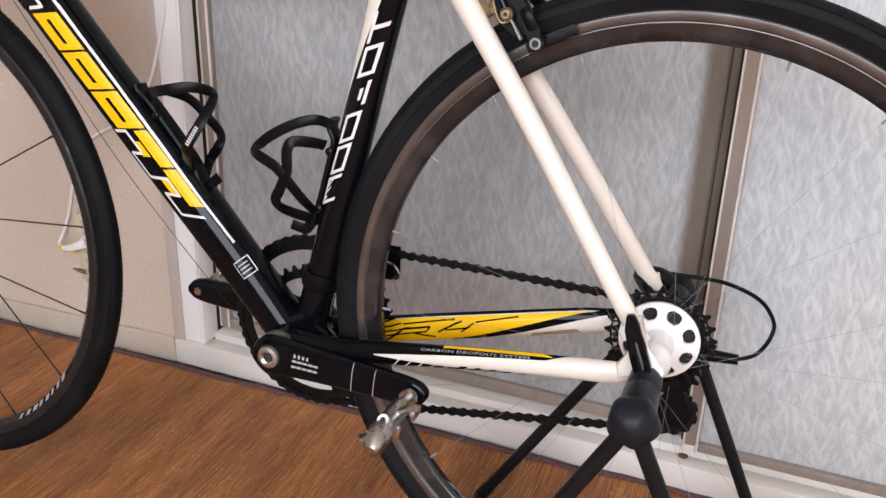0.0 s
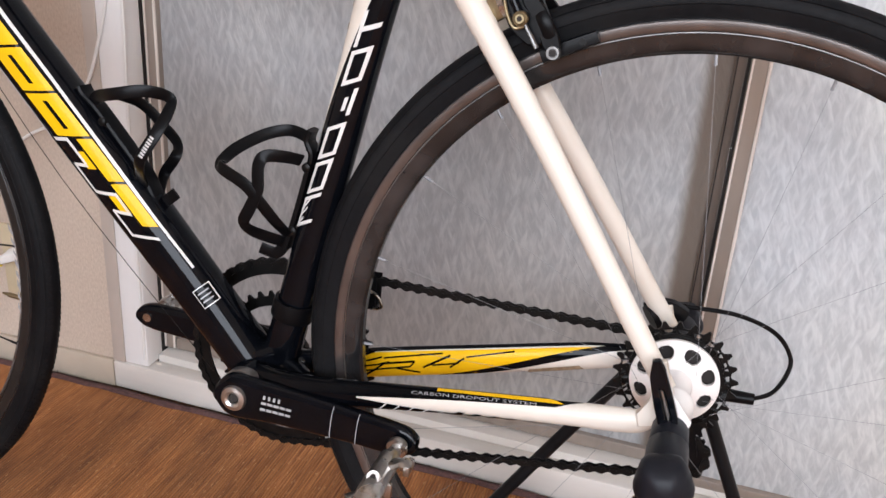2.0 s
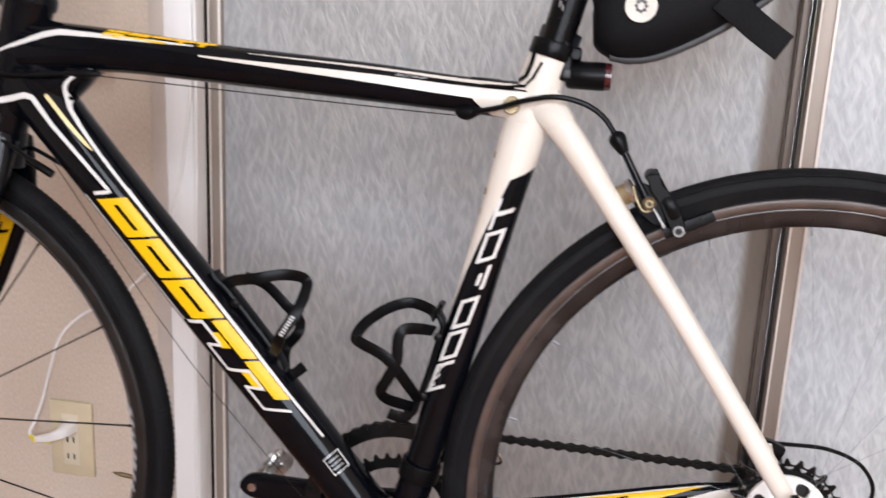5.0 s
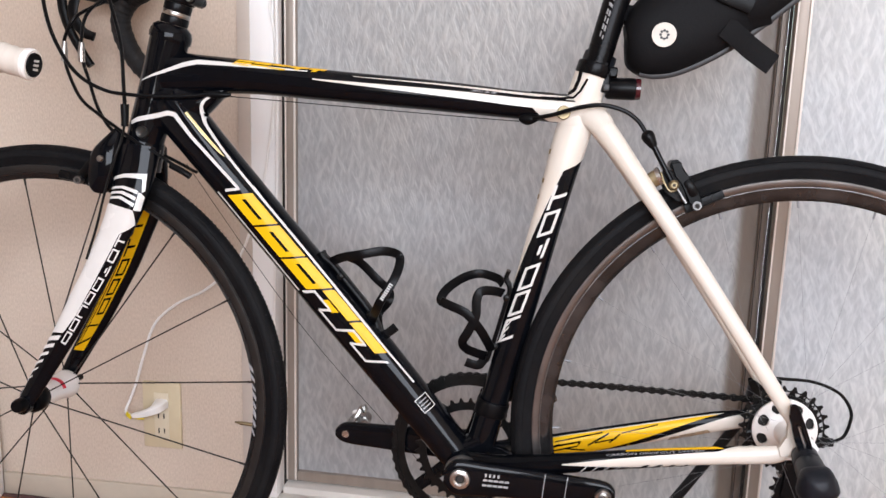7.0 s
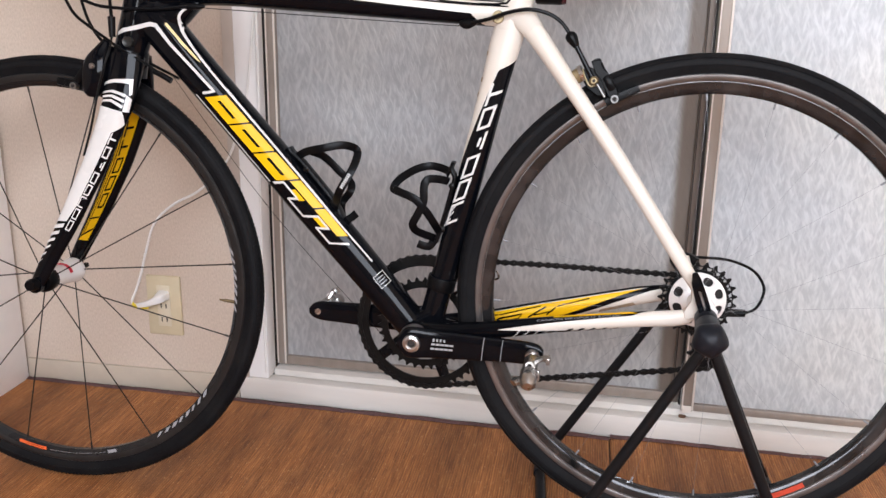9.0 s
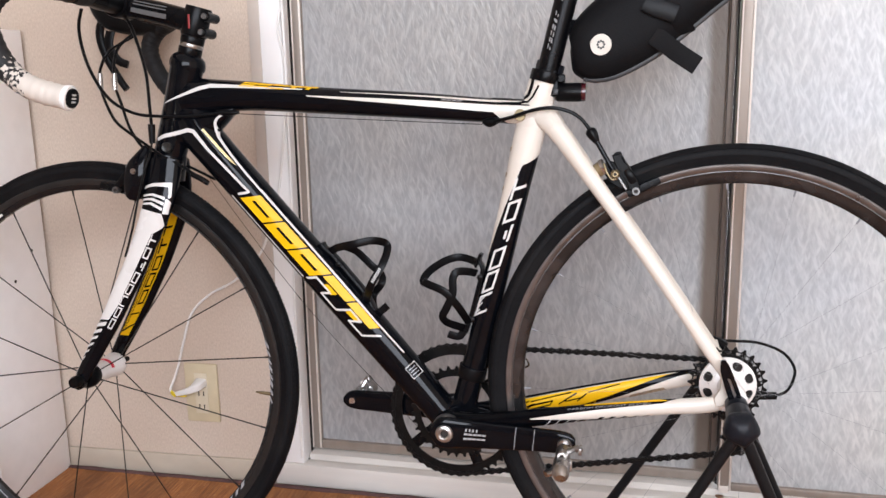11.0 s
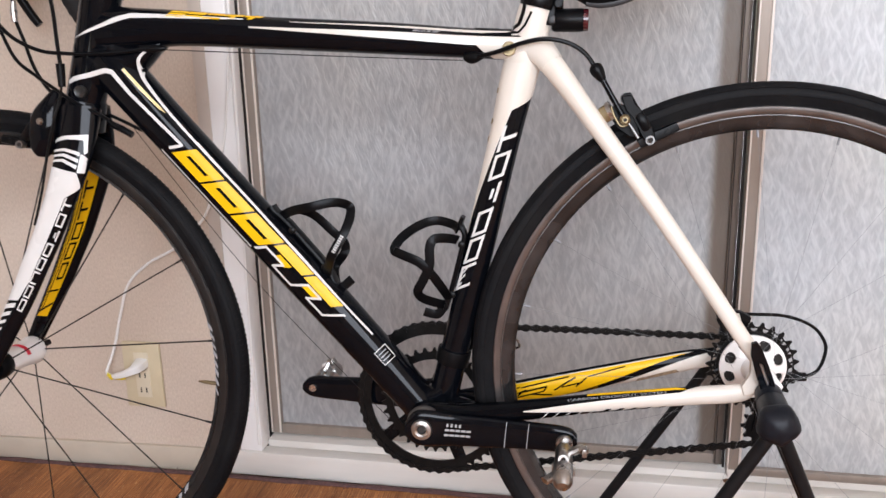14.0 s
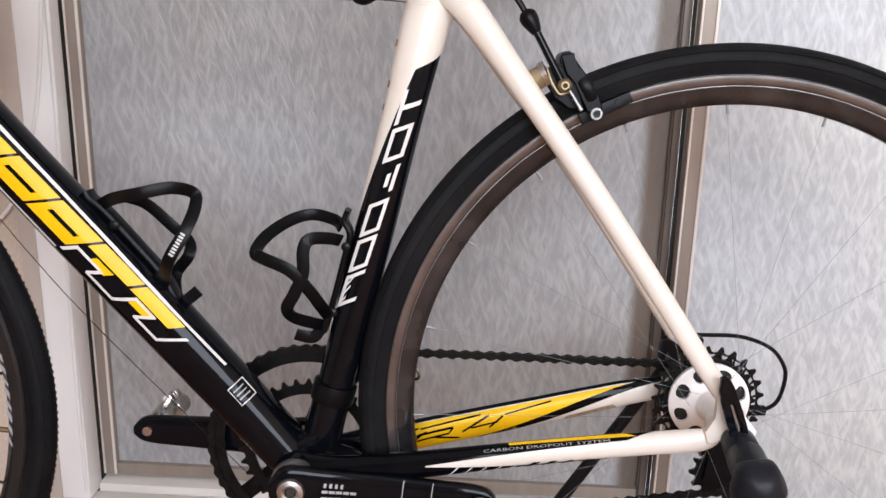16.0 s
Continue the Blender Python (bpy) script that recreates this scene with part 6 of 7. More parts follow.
RB = brake("rear_brake", Vector((0.2370, 0, 0.6640)), Vector((0.2615, 0, 0.6195)), (0.90, 0, 0.43), "black rear brake caliper with steel bolts", None)
for y0, y1, pts in ((-0.0345, -0.0285, [(0.229, 0.667), (0.241, 0.669), (0.243, 0.657), (0.251, 0.653), (0.264, 0.633), (0.267, 0.624), (0.261, 0.616), (0.253, 0.622), (0.244, 0.645), (0.235, 0.651)]), (-0.0285, -0.0235, [(0.214, 0.652), (0.226, 0.660), (0.238, 0.656), (0.246, 0.640), (0.252, 0.624), (0.240, 0.622), (0.226, 0.632)])):
    bm = bmesh.new()
    plate(bm, pts, y0, y1)
    bmesh.ops.bevel(bm, geom=list(bm.edges), offset=0.0012, segments=1, affect="EDGES")
    part("side_plate", bm, PLASTIC, RB)
part("cable_rod", rod(bmesh.new(), (0.2080, -0.030, 0.6870), (0.2325, -0.031, 0.6440), 0.0034, 12), BLACK, RB)
part("barrel_adjuster", loft(smooth_path([(0.1990, -0.026, 0.7010), (0.2035, -0.028, 0.6940), (0.2095, -0.030, 0.6840)], 4), [(0.0050, 0.0050), (0.0062, 0.0062), (0.0078, 0.0078), (0.0080, 0.0080), (0.0078, 0.0078), (0.0070, 0.0070), (0.0060, 0.0060), (0.0050, 0.005), (0.004, 0.004)], 10), PLASTIC, RB)
part("clamp_bolt", lathe([(0, -0.0400), (0.0034, -0.0400), (0.0044, -0.0390), (0.0058, -0.0375), (0.0060, -0.0320), (0, -0.0320)], 16, None, (0.2340, 0, 0.6420)), BRASS, RB, "brassy cable clamp bolt")
part("bolt_socket", lathe([(0, -0.0404), (0.0022, -0.0404), (0.0022, -0.0396), (0, -0.0396)], 6, None, (0.2340, 0, 0.6420)), GAP_DARK, RB)
part("mount_nut", loft([np.array((0.2010, -0.020, 0.6400)), np.array((0.2170, -0.024, 0.6500))], (0.0095, 0.0070), 12, 4.0), BRASS, RB, "brassy mounting nut")
part("nut_washer", loft([np.array((0.2165, -0.024, 0.6497)), np.array((0.2205, -0.025, 0.6520))], (0.0115, 0.0085), 14), STEEL, RB)
part("spring", wire([(0.2190, -0.031, 0.6560), (0.2230, -0.034, 0.6450), (0.2300, -0.036, 0.6350), (0.2380, -0.035, 0.6370)], 0.0013, 6), BRASS, RB, "brass-coloured return spring")
part("cable_end", rod(bmesh.new(), (0.2370, -0.036, 0.6400), (0.2490, -0.037, 0.6220), 0.0013, 8, 0.0019), BOLT, RB, "crimped steel cable end")

FB = brake("front_brake", Vector((-0.4640, 0, 0.6690)), Vector((-0.5040, 0, 0.6185)), (-0.98, 0, 0.17), "black front brake caliper", None)
part("caliper_body", loft(smooth_path([(-0.455, -0.022, 0.684, 0.0050, 0.005), (-0.462, -0.028, 0.668, 0.0110, 0.007), (-0.469, -0.032, 0.650, 0.0175, 0.009), (-0.473, -0.033, 0.630, 0.0185, 0.009), (-0.476, -0.032, 0.612, 0.0150, 0.007), (-0.477, -0.031, 0.604, 0.0080, 0.005)], 5), [(float(q[3]), float(q[4])) for q in smooth_path([(-0.455, -0.022, 0.684, 0.0050, 0.005), (-0.462, -0.028, 0.668, 0.0110, 0.007), (-0.469, -0.032, 0.650, 0.0175, 0.009), (-0.473, -0.033, 0.630, 0.0185, 0.009), (-0.476, -0.032, 0.612, 0.0150, 0.007), (-0.477, -0.031, 0.604, 0.0080, 0.005)], 5)], 16, 2.3), BLACK, FB, "gloss black rounded caliper body")
part("body_bolt", lathe([(0, -0.0400), (0.0032, -0.0400), (0.0044, -0.0385), (0.0046, -0.0340), (0, -0.0340)], 14, None, (-0.4700, -0.004, 0.6470)), STEEL, FB)
part("barrel_adjuster", rod(bmesh.new(), (-0.4430, -0.030, 0.7160), (-0.4430, -0.030, 0.6880), 0.0055, 12, 0.0045), PLASTIC, FB)
part("release_lever", wire([(-0.4430, -0.031, 0.6900), (-0.4440, -0.038, 0.6700), (-0.4510, -0.042, 0.6470), (-0.4620, -0.044, 0.6090), (-0.4730, -0.047, 0.5610), (-0.4850, -0.050, 0.5200)], 0.0016, 6), DARK_STEEL, FB, "bent steel lever along the fork")

LEFT_BAR = [(-0.498, -0.090, 0.8935), (-0.498, -0.150, 0.8935), (-0.502, -0.185, 0.8930), (-0.520, -0.206, 0.8905), (-0.543, -0.214, 0.8800), (-0.559, -0.216, 0.8580), (-0.5585, -0.217, 0.8330), (-0.545, -0.218, 0.8030), (-0.526, -0.219, 0.7790), (-0.502, -0.220, 0.7630), (-0.472, -0.221, 0.7530), (-0.444, -0.222, 0.7475)]
bars = part("handlebar", lathe([(0, -0.095), (0.0130, -0.095), (0.0158, -0.060), (0.0159, 0.060), (0.0130, 0.095), (0, 0.095)], 24, None, CL), CARBON, bike, "drop handlebar wrapped in black tape with white ends")
bar_path = smooth_path(LEFT_BAR, 12)
wrap = [(0.0147 + 0.0013 * (((i * 0.21) % 1.0) ** 2),) * 2 for i in range(len(bar_path))]
part("bar_tape", loft(bar_path, wrap, 20), TAPE, bars, "black tape fading in flecks to white")
far_path = smooth_path([(x - 0.018, -y, z) for x, y, z in LEFT_BAR], 12)
part("bar_tape", loft(far_path, wrap, 20), TAPE_BLACK, bars, "black handlebar tape")
part("end_plug", turned([(0.0148, -0.004), (0.0162, -0.004), (0.0166, 0.0), (0.0150, 0.0025), (0, 0.0030)], bar_path[-1], (0.985, -0.02, -0.17), 24), CORD_WHITE, bars, "white bar end ring")
part("plug_face", turned([(0, 0.0020), (0.0128, 0.0020), (0.0122, 0.0046), (0, 0.0052)], bar_path[-1], (0.985, -0.02, -0.17), 24), PLASTIC, bars, "black round end plug")
ax = Vector((0.985, -0.02, -0.17)).normalized()
fx, fz = Vector((0.02, 1, 0)).normalized(), Vector((0.17, 0, 0.985)).normalized()
o = Vector(bar_path[-1]) + ax * 0.0056
for k, (s, z, w, h) in enumerate(((0, 0.0045, 0.0085, 0.0024), (0, 0.0, 0.0085, 0.0024), (0, -0.0045, 0.0085, 0.0024))):
    bm = bmesh.new()
    q = [o + fx * (s + a * w / 2) + fz * (z + b * h / 2) for a, b in ((-1, -1), (1, -1), (1, 1), (-1, 1))]
    bm.faces.new([bm.verts.new(p) for p in q])
    part("plug_print", bm, DECAL_WHITE, bars)
for sgn, dx in ((-1, 0.0), (1, -0.018)):
    hood = part("brake_hood", loft(smooth_path([(-0.535 + dx, sgn * 0.212, 0.886), (-0.560 + dx, sgn * 0.215, 0.892), (-0.595 + dx, sgn * 0.215, 0.896), (-0.630 + dx, sgn * 0.214, 0.905), (-0.648 + dx, sgn * 0.213, 0.925), (-0.650 + dx, sgn * 0.213, 0.942)], 5), [(0.018 + 0.004 * math.sin(i / 25 * 3.1), 0.0165) for i in range(26)], 18, 2.3), PLASTIC, bike, "black rubber brake hood")
    part("brake_lever", loft(smooth_path([(-0.640 + dx, sgn * 0.213, 0.915), (-0.655 + dx, sgn * 0.214, 0.880), (-0.648 + dx, sgn * 0.218, 0.840), (-0.628 + dx, sgn * 0.224, 0.800), (-0.615 + dx, sgn * 0.227, 0.780)], 5), [(0.008 - 0.0001 * i, 0.0055) for i in range(21)], 12, 2.5), PLASTIC, hood)
    part("shift_paddle", loft(smooth_path([(-0.625 + dx, sgn * 0.200, 0.880), (-0.628 + dx, sgn * 0.198, 0.855), (-0.614 + dx, sgn * 0.200, 0.830), (-0.596 + dx, sgn * 0.203, 0.822)], 5), [(0.0085 - 0.0001 * i, 0.003) for i in range(16)], 10, 3.0), PLASTIC, hood)

part("front_brake_cable", wire([(-0.512, 0.02, 0.878), (-0.486, -0.006, 0.868), (-0.466, -0.020, 0.838), (-0.4500, -0.026, 0.790), (-0.4450, -0.029, 0.740), (-0.4430, -0.030, 0.714)], 0.0024, 7), PLASTIC, bike, "black cable housing")
part("rear_brake_cable", wire([(-0.530, -0.055, 0.882), (-0.538, -0.052, 0.850), (-0.530, -0.046, 0.800), (-0.505, -0.040, 0.755), (-0.470, -0.034, 0.733), (-0.430, -0.031, 0.7275), (-0.380, -0.026, 0.7275), (-0.335, -0.020, 0.7320)], 0.0024, 7), PLASTIC, bike, "black cable housing")
for k, (x1, y1) in enumerate(((-0.534, -0.012), (-0.514, -0.006))):
    part("gear_cable", wire([(-0.500 + 0.02 * k, 0.03, 0.850), (x1 + 0.018, y1, 0.825), (x1 + 0.002, y1, 0.800), (x1, y1, 0.780), (x1 + 0.004, y1, 0.757), (x1 + 0.026, y1 - 0.008, 0.722), (-0.482 + 0.012 * k, -0.022, 0.702), (-0.455, -0.030, 0.687), (-0.425, -0.030, 0.668), (-0.395, -0.027, 0.652), (-0.366, -0.024, 0.632)] if k == 0 else [(-0.500, 0.03, 0.855), (x1 + 0.006, y1, 0.825), (x1, y1, 0.780), (x1 + 0.010, y1, 0.745), (-0.485, -0.014, 0.705), (-0.455, -0.020, 0.675), (-0.420, 0.020, 0.655), (-0.370, 0.022, 0.632)], 0.0022, 7), PLASTIC, bike, "black gear cable housing")
    bm = bmesh.new()
    rod(bm, (x1 + 0.0005, y1, 0.793), (x1, y1, 0.783), 0.0030, 12, 0.0042)
    rod(bm, (x1, y1, 0.783), (x1, y1, 0.768), 0.0044, 12)
    part("inline_adjuster", bm, STEEL, bike, "silver in-line cable adjuster")
part("cable_stop", loft(smooth_path([(-0.386, -0.022, 0.642), (-0.372, -0.023, 0.636), (-0.360, -0.022, 0.629)], 4), [(0.0042, 0.0042)] * 9, 10), PLASTIC, bike)
part("cable_stop", loft(smooth_path([(-0.345, -0.018, 0.7335), (-0.328, -0.0175, 0.7320), (-0.310, -0.017, 0.7325)], 4), [(0.0030, 0.003), (0.0036, 0.004), (0.0044, 0.004), (0.0048, 0.004), (0.0048, 0.004), (0.0044, 0.004), (0.0038, 0.004), (0.003, 0.003), (0.002, 0.002)], 10), PLASTIC, bike)
part("cable_stop", loft(smooth_path([(0.050, -0.013, 0.7165), (0.062, -0.015, 0.7155), (0.074, -0.017, 0.7180)], 4), [(0.0030, 0.003), (0.0046, 0.004), (0.0060, 0.005), (0.0068, 0.005), (0.0068, 0.005), (0.0060, 0.005), (0.0048, 0.004), (0.0040, 0.004), (0.003, 0.003)], 12), PLASTIC, bike)
part("bare_cable", wire([(-0.320, -0.018, 0.7310), (-0.12, -0.020, 0.7210), (0.050, -0.018, 0.7130)], 0.0006, 4), DARK_STEEL, bike, "bare steel brake cable below the top tube")
part("rear_cable_housing", wire([(0.066, -0.018, 0.7165), (0.090, -0.026, 0.7205), (0.118, -0.031, 0.7280), (0.146, -0.032, 0.7310), (0.172, -0.031, 0.7250), (0.190, -0.029, 0.7130), (0.202, -0.028, 0.6960)], 0.0026, 7), PLASTIC, bike, "black arching cable housing")


# ---- bottle cages ----
def cage(label, bands, plate_pts, bolts):
    root = part("bottle_cage", ribbon(plate_pts, 0.0030, 0.0095, 5), PLASTIC, bike, label)
    for pts in bands:
        part("cage_band", ribbon(pts, 0.0058, 0.0014, 6), PLASTIC, root)
    for x, z in bolts:
        part("cage_bolt", lathe([(0, -0.0125), (0.0022, -0.0125), (0.0042, -0.0115), (0.0046, -0.0085), (0, -0.0085)], 14, None, (x, 0, z)), DARK_STEEL, root, "dark steel cage bolt")
    return root


C1 = cage("black plastic bottle cage on the down tube", [
    [(-0.180, -0.004, 0.528), (-0.162, -0.020, 0.537), (-0.135, -0.033, 0.544), (-0.108, -0.026, 0.549), (-0.092, -0.012, 0.543), (-0.089, -0.020, 0.531), (-0.094, -0.032, 0.513), (-0.108, -0.036, 0.488), (-0.117, -0.024, 0.470), (-0.124, -0.010, 0.457)],
    [(-0.166, 0.012, 0.535), (-0.150, 0.030, 0.525), (-0.128, 0.036, 0.503), (-0.111, 0.030, 0.490), (-0.109, 0.022, 0.478), (-0.122, 0.024, 0.460), (-0.118, 0.010, 0.444), (-0.110, 0.000, 0.4375)],
    [(-0.112, 0.0, 0.4365), (-0.104, 0.0, 0.4410), (-0.094, 0.0, 0.4495)]],
    [(-0.193, 0, 0.541), (-0.189, 0, 0.534), (-0.176, 0, 0.523), (-0.150, 0, 0.494), (-0.126, 0, 0.4655), (-0.112, 0, 0.4380)], ((-0.166, 0.511), (-0.1265, 0.4655)))
cage("black plastic bottle cage on the seat tube", [
    [(0.038, 0.010, 0.512), (0.030, 0.026, 0.5155), (0.008, 0.034, 0.519), (-0.012, 0.024, 0.5145), (-0.030, 0.002, 0.5030), (-0.0355, -0.020, 0.4920), (-0.027, -0.030, 0.4890), (-0.002, -0.036, 0.4800), (0.014, -0.034, 0.4630), (0.024, -0.024, 0.4450), (0.029, -0.008, 0.4300)],
    [(0.040, -0.010, 0.503), (0.030, -0.024, 0.5075), (0.016, -0.034, 0.5080), (0.0105, -0.036, 0.498), (0.0100, -0.036, 0.4770), (0.002, -0.035, 0.4580), (-0.005, -0.032, 0.4440), (-0.001, -0.022, 0.4330), (0.014, -0.008, 0.4240), (0.022, 0.0, 0.4200)],
    [(-0.003, -0.002, 0.4110), (0.006, 0.0, 0.4080), (0.014, 0.0, 0.4080), (0.020, 0.0, 0.4160)]],
    [(0.046, 0, 0.5300), (0.0430, 0, 0.5200), (0.0480, 0, 0.5080), (0.0440, 0, 0.4900), (0.0340, 0, 0.4500), (0.0240, 0, 0.4150)], ((0.0450, 0.4970), (0.0330, 0.4350)))
C1B = Tube([(-0.0945, -0.0335, 0.5115, 0.0043, 0.0016), (-0.101, -0.0352, 0.5000, 0.0043, 0.0016), (-0.108, -0.0362, 0.4880, 0.0043, 0.0016)], 4)
part("pale_print", C1B.quads([stroke(0.06 + 0.11 * k, 0.0, 0.13 + 0.11 * k, 0.0, dv=0.42) for k in range(8)], off=0.0012), mat("pale_cage_print", (0.55, 0.55, 0.54), 0.45), C1, "pale bars of print")

# quick-release lever at the rear axle, black and chrome
qr = part("rear_quick_release", rod(bmesh.new(), REAR + Vector((0, -0.078, 0)), REAR + Vector((0, 0.072, 0)), 0.0050, 12), CARBON, bike, "black and chrome quick-release lever")
for name, y0, y1, pts, ma, note in (
        ("lever_arm", -0.0815, -0.0755, [(0.3715, 0.4070), (0.3715, 0.3930), (0.3785, 0.3690), (0.3850, 0.3520), (0.3890, 0.3480), (0.3905, 0.3560), (0.3835, 0.3760), (0.3800, 0.3850), (0.3840, 0.3840), (0.3920, 0.3640), (0.3960, 0.3500), (0.4000, 0.3500), (0.3970, 0.3650), (0.3905, 0.3820), (0.3830, 0.4000), (0.3775, 0.4085)], BLACK, "black lever"),
        ("lever_inlay", -0.0795, -0.0755, [(0.3802, 0.3846), (0.3838, 0.3836), (0.3918, 0.3640), (0.3915, 0.3560), (0.3862, 0.3680)], STEEL, "chrome inlay"),
        ("frame_tip", -0.0725, -0.0675, [(0.3890, 0.3800), (0.3960, 0.3730), (0.4085, 0.3570), (0.4062, 0.3505), (0.3960, 0.3520), (0.3890, 0.3620)], HUB_WHITE, "white painted tip behind the axle")):
    bm = bmesh.new()
    plate(bm, pts, y0, y1)
    bmesh.ops.recalc_face_normals(bm, faces=bm.faces)
    bmesh.ops.bevel(bm, geom=[e for e in bm.edges], offset=0.0008, segments=1, affect="EDGES")
    part(name, bm, ma, qr, note, smooth=False)
part("axle_cap", lathe([(0, -0.0720), (0.0095, -0.0720), (0.0105, -0.0700), (0.0105, -0.0660), (0, -0.0660)], 22, None, REAR), CARBON, qr)

# the rear end sits a little nearer and higher than the plane of the main tubes
def rear_set(x):
    s = min(max((x - 0.02) / 0.20, 0.0), 1.0)
    return Vector((-0.003, -0.012, 0.005)) * (s * s * (3 - 2 * s))


bpy.context.view_layer.update()
moved = set()
for ob in bike.children_recursive:
    chain_of = [ob]
    while chain_of[-1].parent != bike:
        chain_of.append(chain_of[-1].parent)
    if any(q in (rear, front) for q in chain_of[1:]) or ob == front:
        continue
    if ob == rear or ob.data in (outer, inner):
        ob.matrix_local = Matrix.Translation(rear_set(ob.matrix_local.translation.x)) @ ob.matrix_local
    elif ob.data.name not in moved:
        moved.add(ob.data.name)
        for v in ob.data.vertices:
            v.co += rear_set(v.co.x)

# ---- things fixed to the bicycle ----
BIKE_M = pose(0, 0, 0.0075, -4.18)
lamp = thing("tail_lamp", "small black tail lamp with a red lens strapped to the seatpost", "bicycle lamp", m=BIKE_M)
part("lamp_body", turned([(0, -0.002), (0.0105, -0.002), (0.0128, 0.001), (0.0130, 0.030), (0.0124, 0.033), (0, 0.033)], (0.1510, -0.008, 0.7560), (1, 0, -0.01), 24), PLASTIC, lamp)
part("lens", turned([(0, 0.0325), (0.0122, 0.0325), (0.0126, 0.035), (0.0120, 0.0385), (0, 0.0395)], (0.1510, -0.008, 0.7560), (1, 0, -0.01), 24), mat("dark_red_lens", (0.06, 0.008, 0.012), 0.2, coat=0.5), lamp, "dark red lens")
part("strap", turned([(0.0166, -0.007), (0.0192, -0.007), (0.0196, 0.0), (0.0192, 0.007), (0.0166, 0.007), (0.0166, -0.007)], (0.1400, 0, 0.7890), SP.fr[3][1]), SOFT_RUBBER, lamp)
part("bracket", boxes(((0.1400, -0.0200, 0.7500), (0.1530, 0.004, 0.7720)), ((0.1380, -0.0212, 0.7690), (0.1500, -0.0100, 0.7850)), bevel=0.002), PLASTIC, lamp)
part("switch", boxes(((0.1460, -0.0225, 0.7520), (0.1530, -0.0185, 0.7600)), bevel=0.001), TRIM_GREY, lamp)
bag = thing("saddle_bag", "small black nylon saddle bag with a round pale badge", "saddle bag", m=BIKE_M)
BAG = Tube([(0.1690, 0, 0.8010, 0.012, 0.016), (0.1745, 0, 0.8020, 0.029, 0.030), (0.1900, 0, 0.8080, 0.043, 0.038), (0.2150, 0, 0.8220, 0.052, 0.042), (0.2600, 0, 0.8530, 0.057, 0.044), (0.3200, 0, 0.8970, 0.053, 0.044), (0.3700, 0, 0.9310, 0.046, 0.040), (0.3950, 0, 0.9480, 0.026, 0.026), (0.4000, 0, 0.9520, 0.010, 0.010)], 6, 2.6, 28)
part("pouch", BAG.mesh(), CLOTH, bag)
rim = [BAG.at(u, -0.93, 0.0006) for u in np.linspace(0.03, 0.85, 24)]
# a grey strip, paler than the cloth, follows the pouch's lower edge
part("piping", loft([np.array(p) for p in rim], (0.0042, 0.0014), 8), TRIM_GREY, bag, "grey strip along the lower edge")
bc = Vector((0.2090, BAG.at(0.190, -0.10, 0.0).y, 0.8150))
part("badge", turned([(0, -0.0008), (0.0128, -0.0008), (0.0138, 0.0004), (0.0136, 0.0016), (0, 0.0020)], bc, (-0.05, -1, 0.02), 28), mat("pale_badge", (0.62, 0.57, 0.50), 0.45), bag, "round pale badge with a small grey mark")
for a in range(0, 360, 45):
    p = bc + Vector((0.0042 * math.cos(radians(a)), -0.0020, 0.0046 * math.sin(radians(a))))
    part("badge_mark", lathe([(0, -0.0004), (0.0016, -0.0004), (0.0016, 0.0004), (0, 0.0004)], 8, None, p), TRIM_GREY, bag)
strap_pts = [BAG.at(0.50, v, 0.0018) for v in (0.98, 0.7, 0.3, 0.0, -0.3, -0.7, -0.95)]
part("strap", loft(smooth_path([tuple(p) for p in strap_pts], 4), [(0.0115, 0.0014)] * 25, 10, 4.0, side=Vector((0, 1, 0.3))), CLOTH, bag, "black webbing strap")
part("buckle", loft(smooth_path([tuple(BAG.at(0.42, 0.15, 0.003)), tuple(BAG.at(0.45, -0.1, 0.004)), tuple(BAG.at(0.50, -0.45, 0.004))], 4), [(0.0125, 0.0030)] * 9, 10, 4.0), PLASTIC, bag)
part("strap_tail", loft(smooth_path([(0.2750, -0.040, 0.8260), (0.2900, -0.036, 0.8160), (0.3080, -0.030, 0.8030), (0.3330, -0.024, 0.7870)], 5), [(0.0125, 0.0016)] * 16, 10, 4.0), CLOTH, bag, "loose strap end sticking out")
part("seatpost_strap", turned([(0.0162, -0.009), (0.0186, -0.009), (0.0190, 0.0), (0.0186, 0.009), (0.0162, 0.009), (0.0162, -0.009)], (0.1565, 0, 0.8450), SP.fr[6][1]), CLOTH, bag)
part("strap_link", boxes(((0.166, -0.012, 0.836), (0.190, 0.012, 0.852)), bevel=0.003), CLOTH, bag)

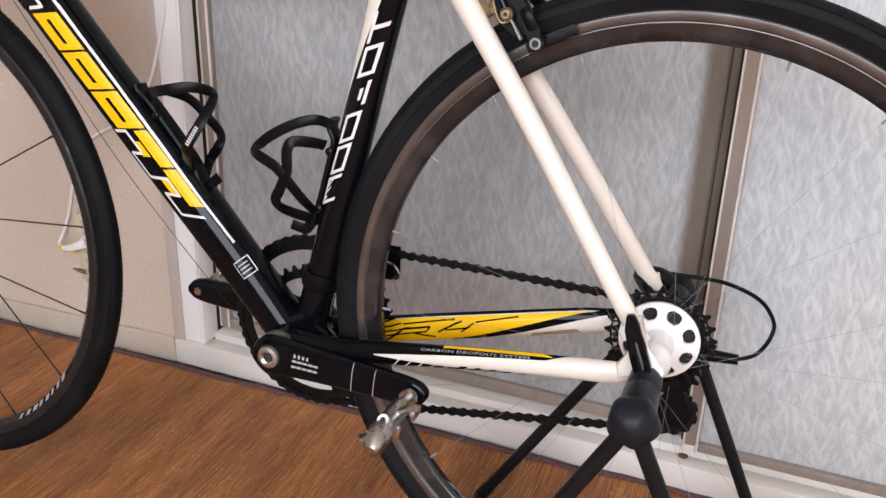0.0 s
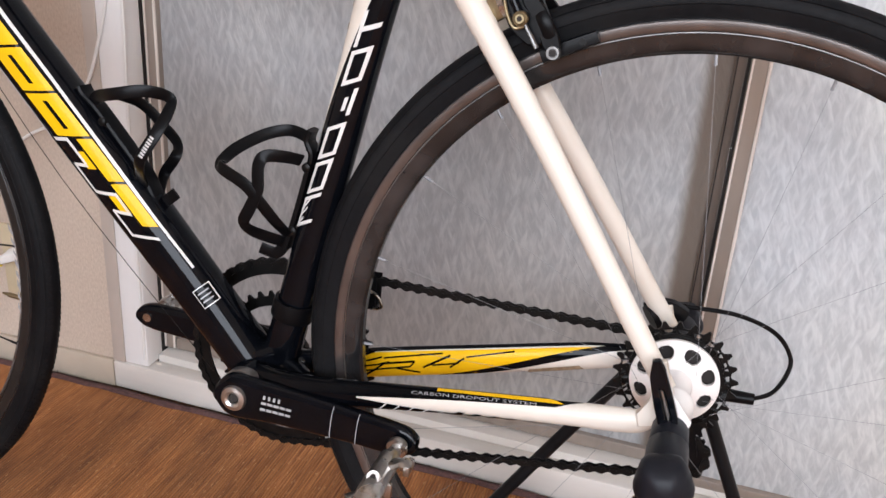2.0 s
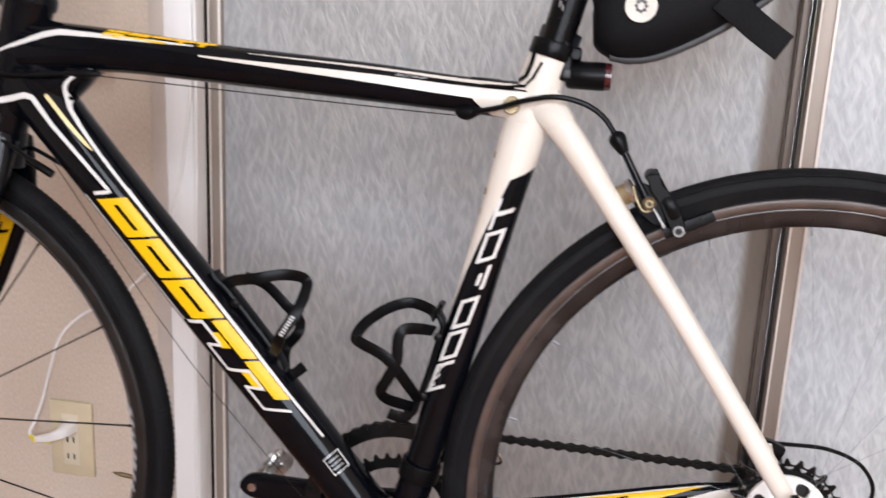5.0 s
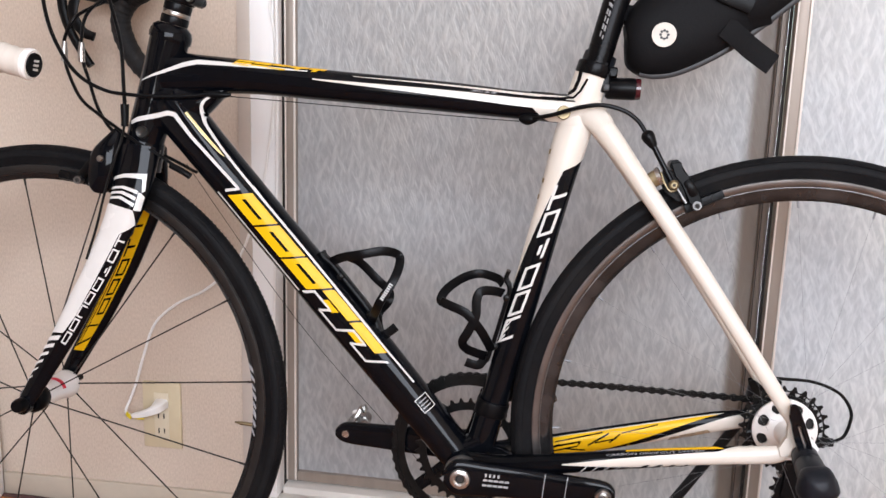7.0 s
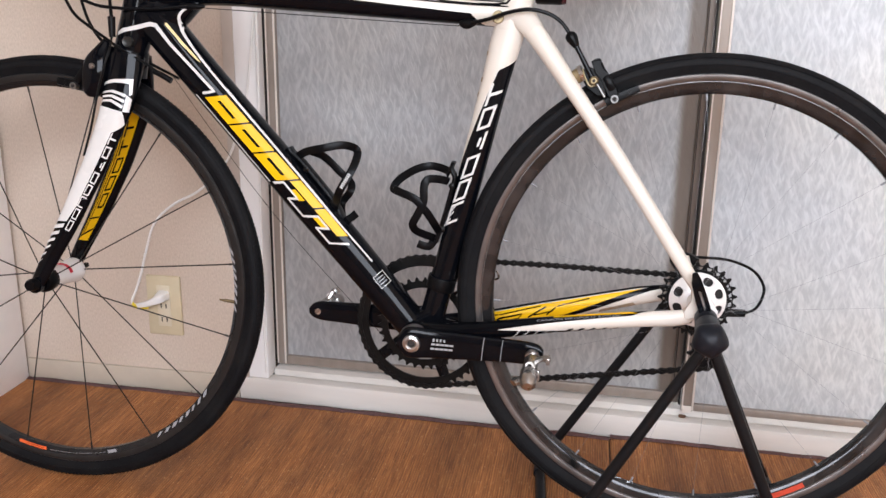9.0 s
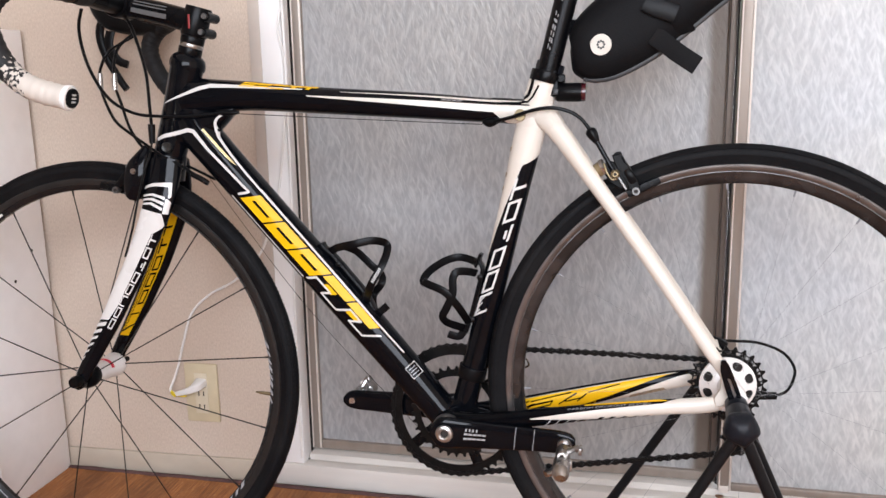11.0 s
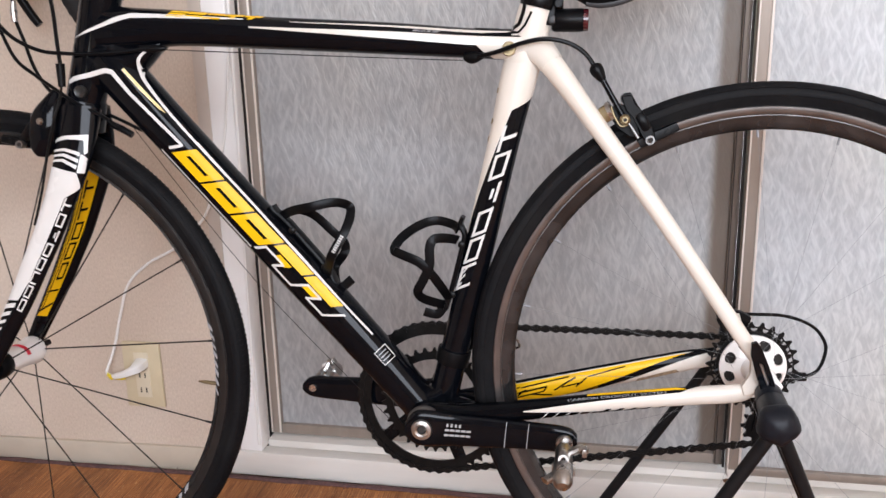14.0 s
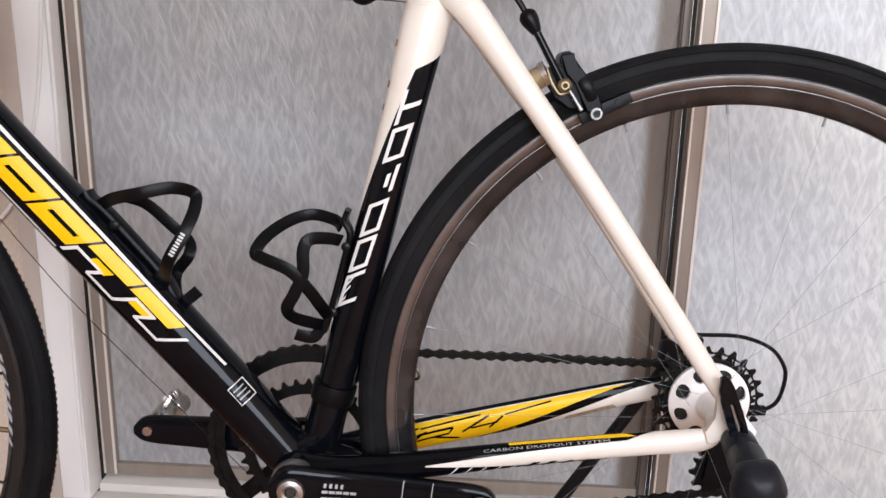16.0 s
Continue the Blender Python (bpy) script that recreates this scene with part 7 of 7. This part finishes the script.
# ---- the stand ----
stand = thing("bicycle_stand", "black tubular rear wheel stand with rubber holders on a woven mat", "bicycle stand")
KL, KR = Vector((0.3900, -0.1140, 0.3570)), Vector((0.3940, 0.1740, 0.3500))
AX_L, AX_R = Vector((0.3910, -0.0540, 0.3650)), Vector((0.3930, 0.1030, 0.3530))
for k, a in ((KL, AX_L), (KR, AX_R)):
    dirn = (k - a).normalized()
    part("holder_arm", turned([(0, -0.004), (0.0120, -0.004), (0.0142, 0.0), (0.0150, 0.020), (0.0145, 0.0215), (0.0156, 0.023), (0.0165, 0.052), (0, 0.056)], a, dirn, 26), SOFT_RUBBER, stand, "ribbed black rubber sleeve")
    bm = bmesh.new()
    bmesh.ops.create_icosphere(bm, subdivisions=4, radius=1.0)
    for v in bm.verts:
        n = v.co.normalized()
        a = math.atan2(n.z, n.x)
        r = 0.0205 * (1 + 0.11 * (0.5 + 0.5 * math.cos(5 * a + 0.7)) ** 1.5 * (1 - n.y * n.y)) + 0.0006 * noise.noise(n * 6)
        v.co = Vector(k) + n * r
    part("holder_joint", bm, SOFT_RUBBER, stand, "black rubber joint")
FEET = {"a": Vector((0.202, -0.104, 0.0095)), "b": Vector((0.540, -0.092, 0.0095)), "c": Vector((0.181, 0.172, 0.0095)), "d": Vector((0.545, 0.182, 0.0095))}
for key, k in (("a", KL), ("b", KL), ("c", KR), ("d", KR)):
    f = FEET[key]
    t0 = k + (f - k).normalized() * 0.012
    part("leg", rod(bmesh.new(), t0, f + (k - f).normalized() * 0.012, 0.0074, 16), MATT_BLACK, stand)
for p, q in (("a", "c"), ("b", "d")):
    bm = wire([tuple(FEET[p].lerp(KL, 0.05)), tuple(FEET[p]), tuple(FEET[p].lerp(FEET[q], 0.06)), tuple(FEET[p].lerp(FEET[q], 0.5)), tuple(FEET[p].lerp(FEET[q], 0.94)), tuple(FEET[q]), tuple(FEET[q].lerp(KR, 0.05))], 0.0085, 6, 14)
    part("base_tube", bm, MATT_BLACK, stand)
    for f in (0.1, 0.9):
        c = FEET[p].lerp(FEET[q], f)
        part("rubber_foot", rod(bmesh.new(), c + Vector((0, -0.015, 0)), c + Vector((0, 0.015, 0)), 0.0098, 14), SOFT_RUBBER, stand)
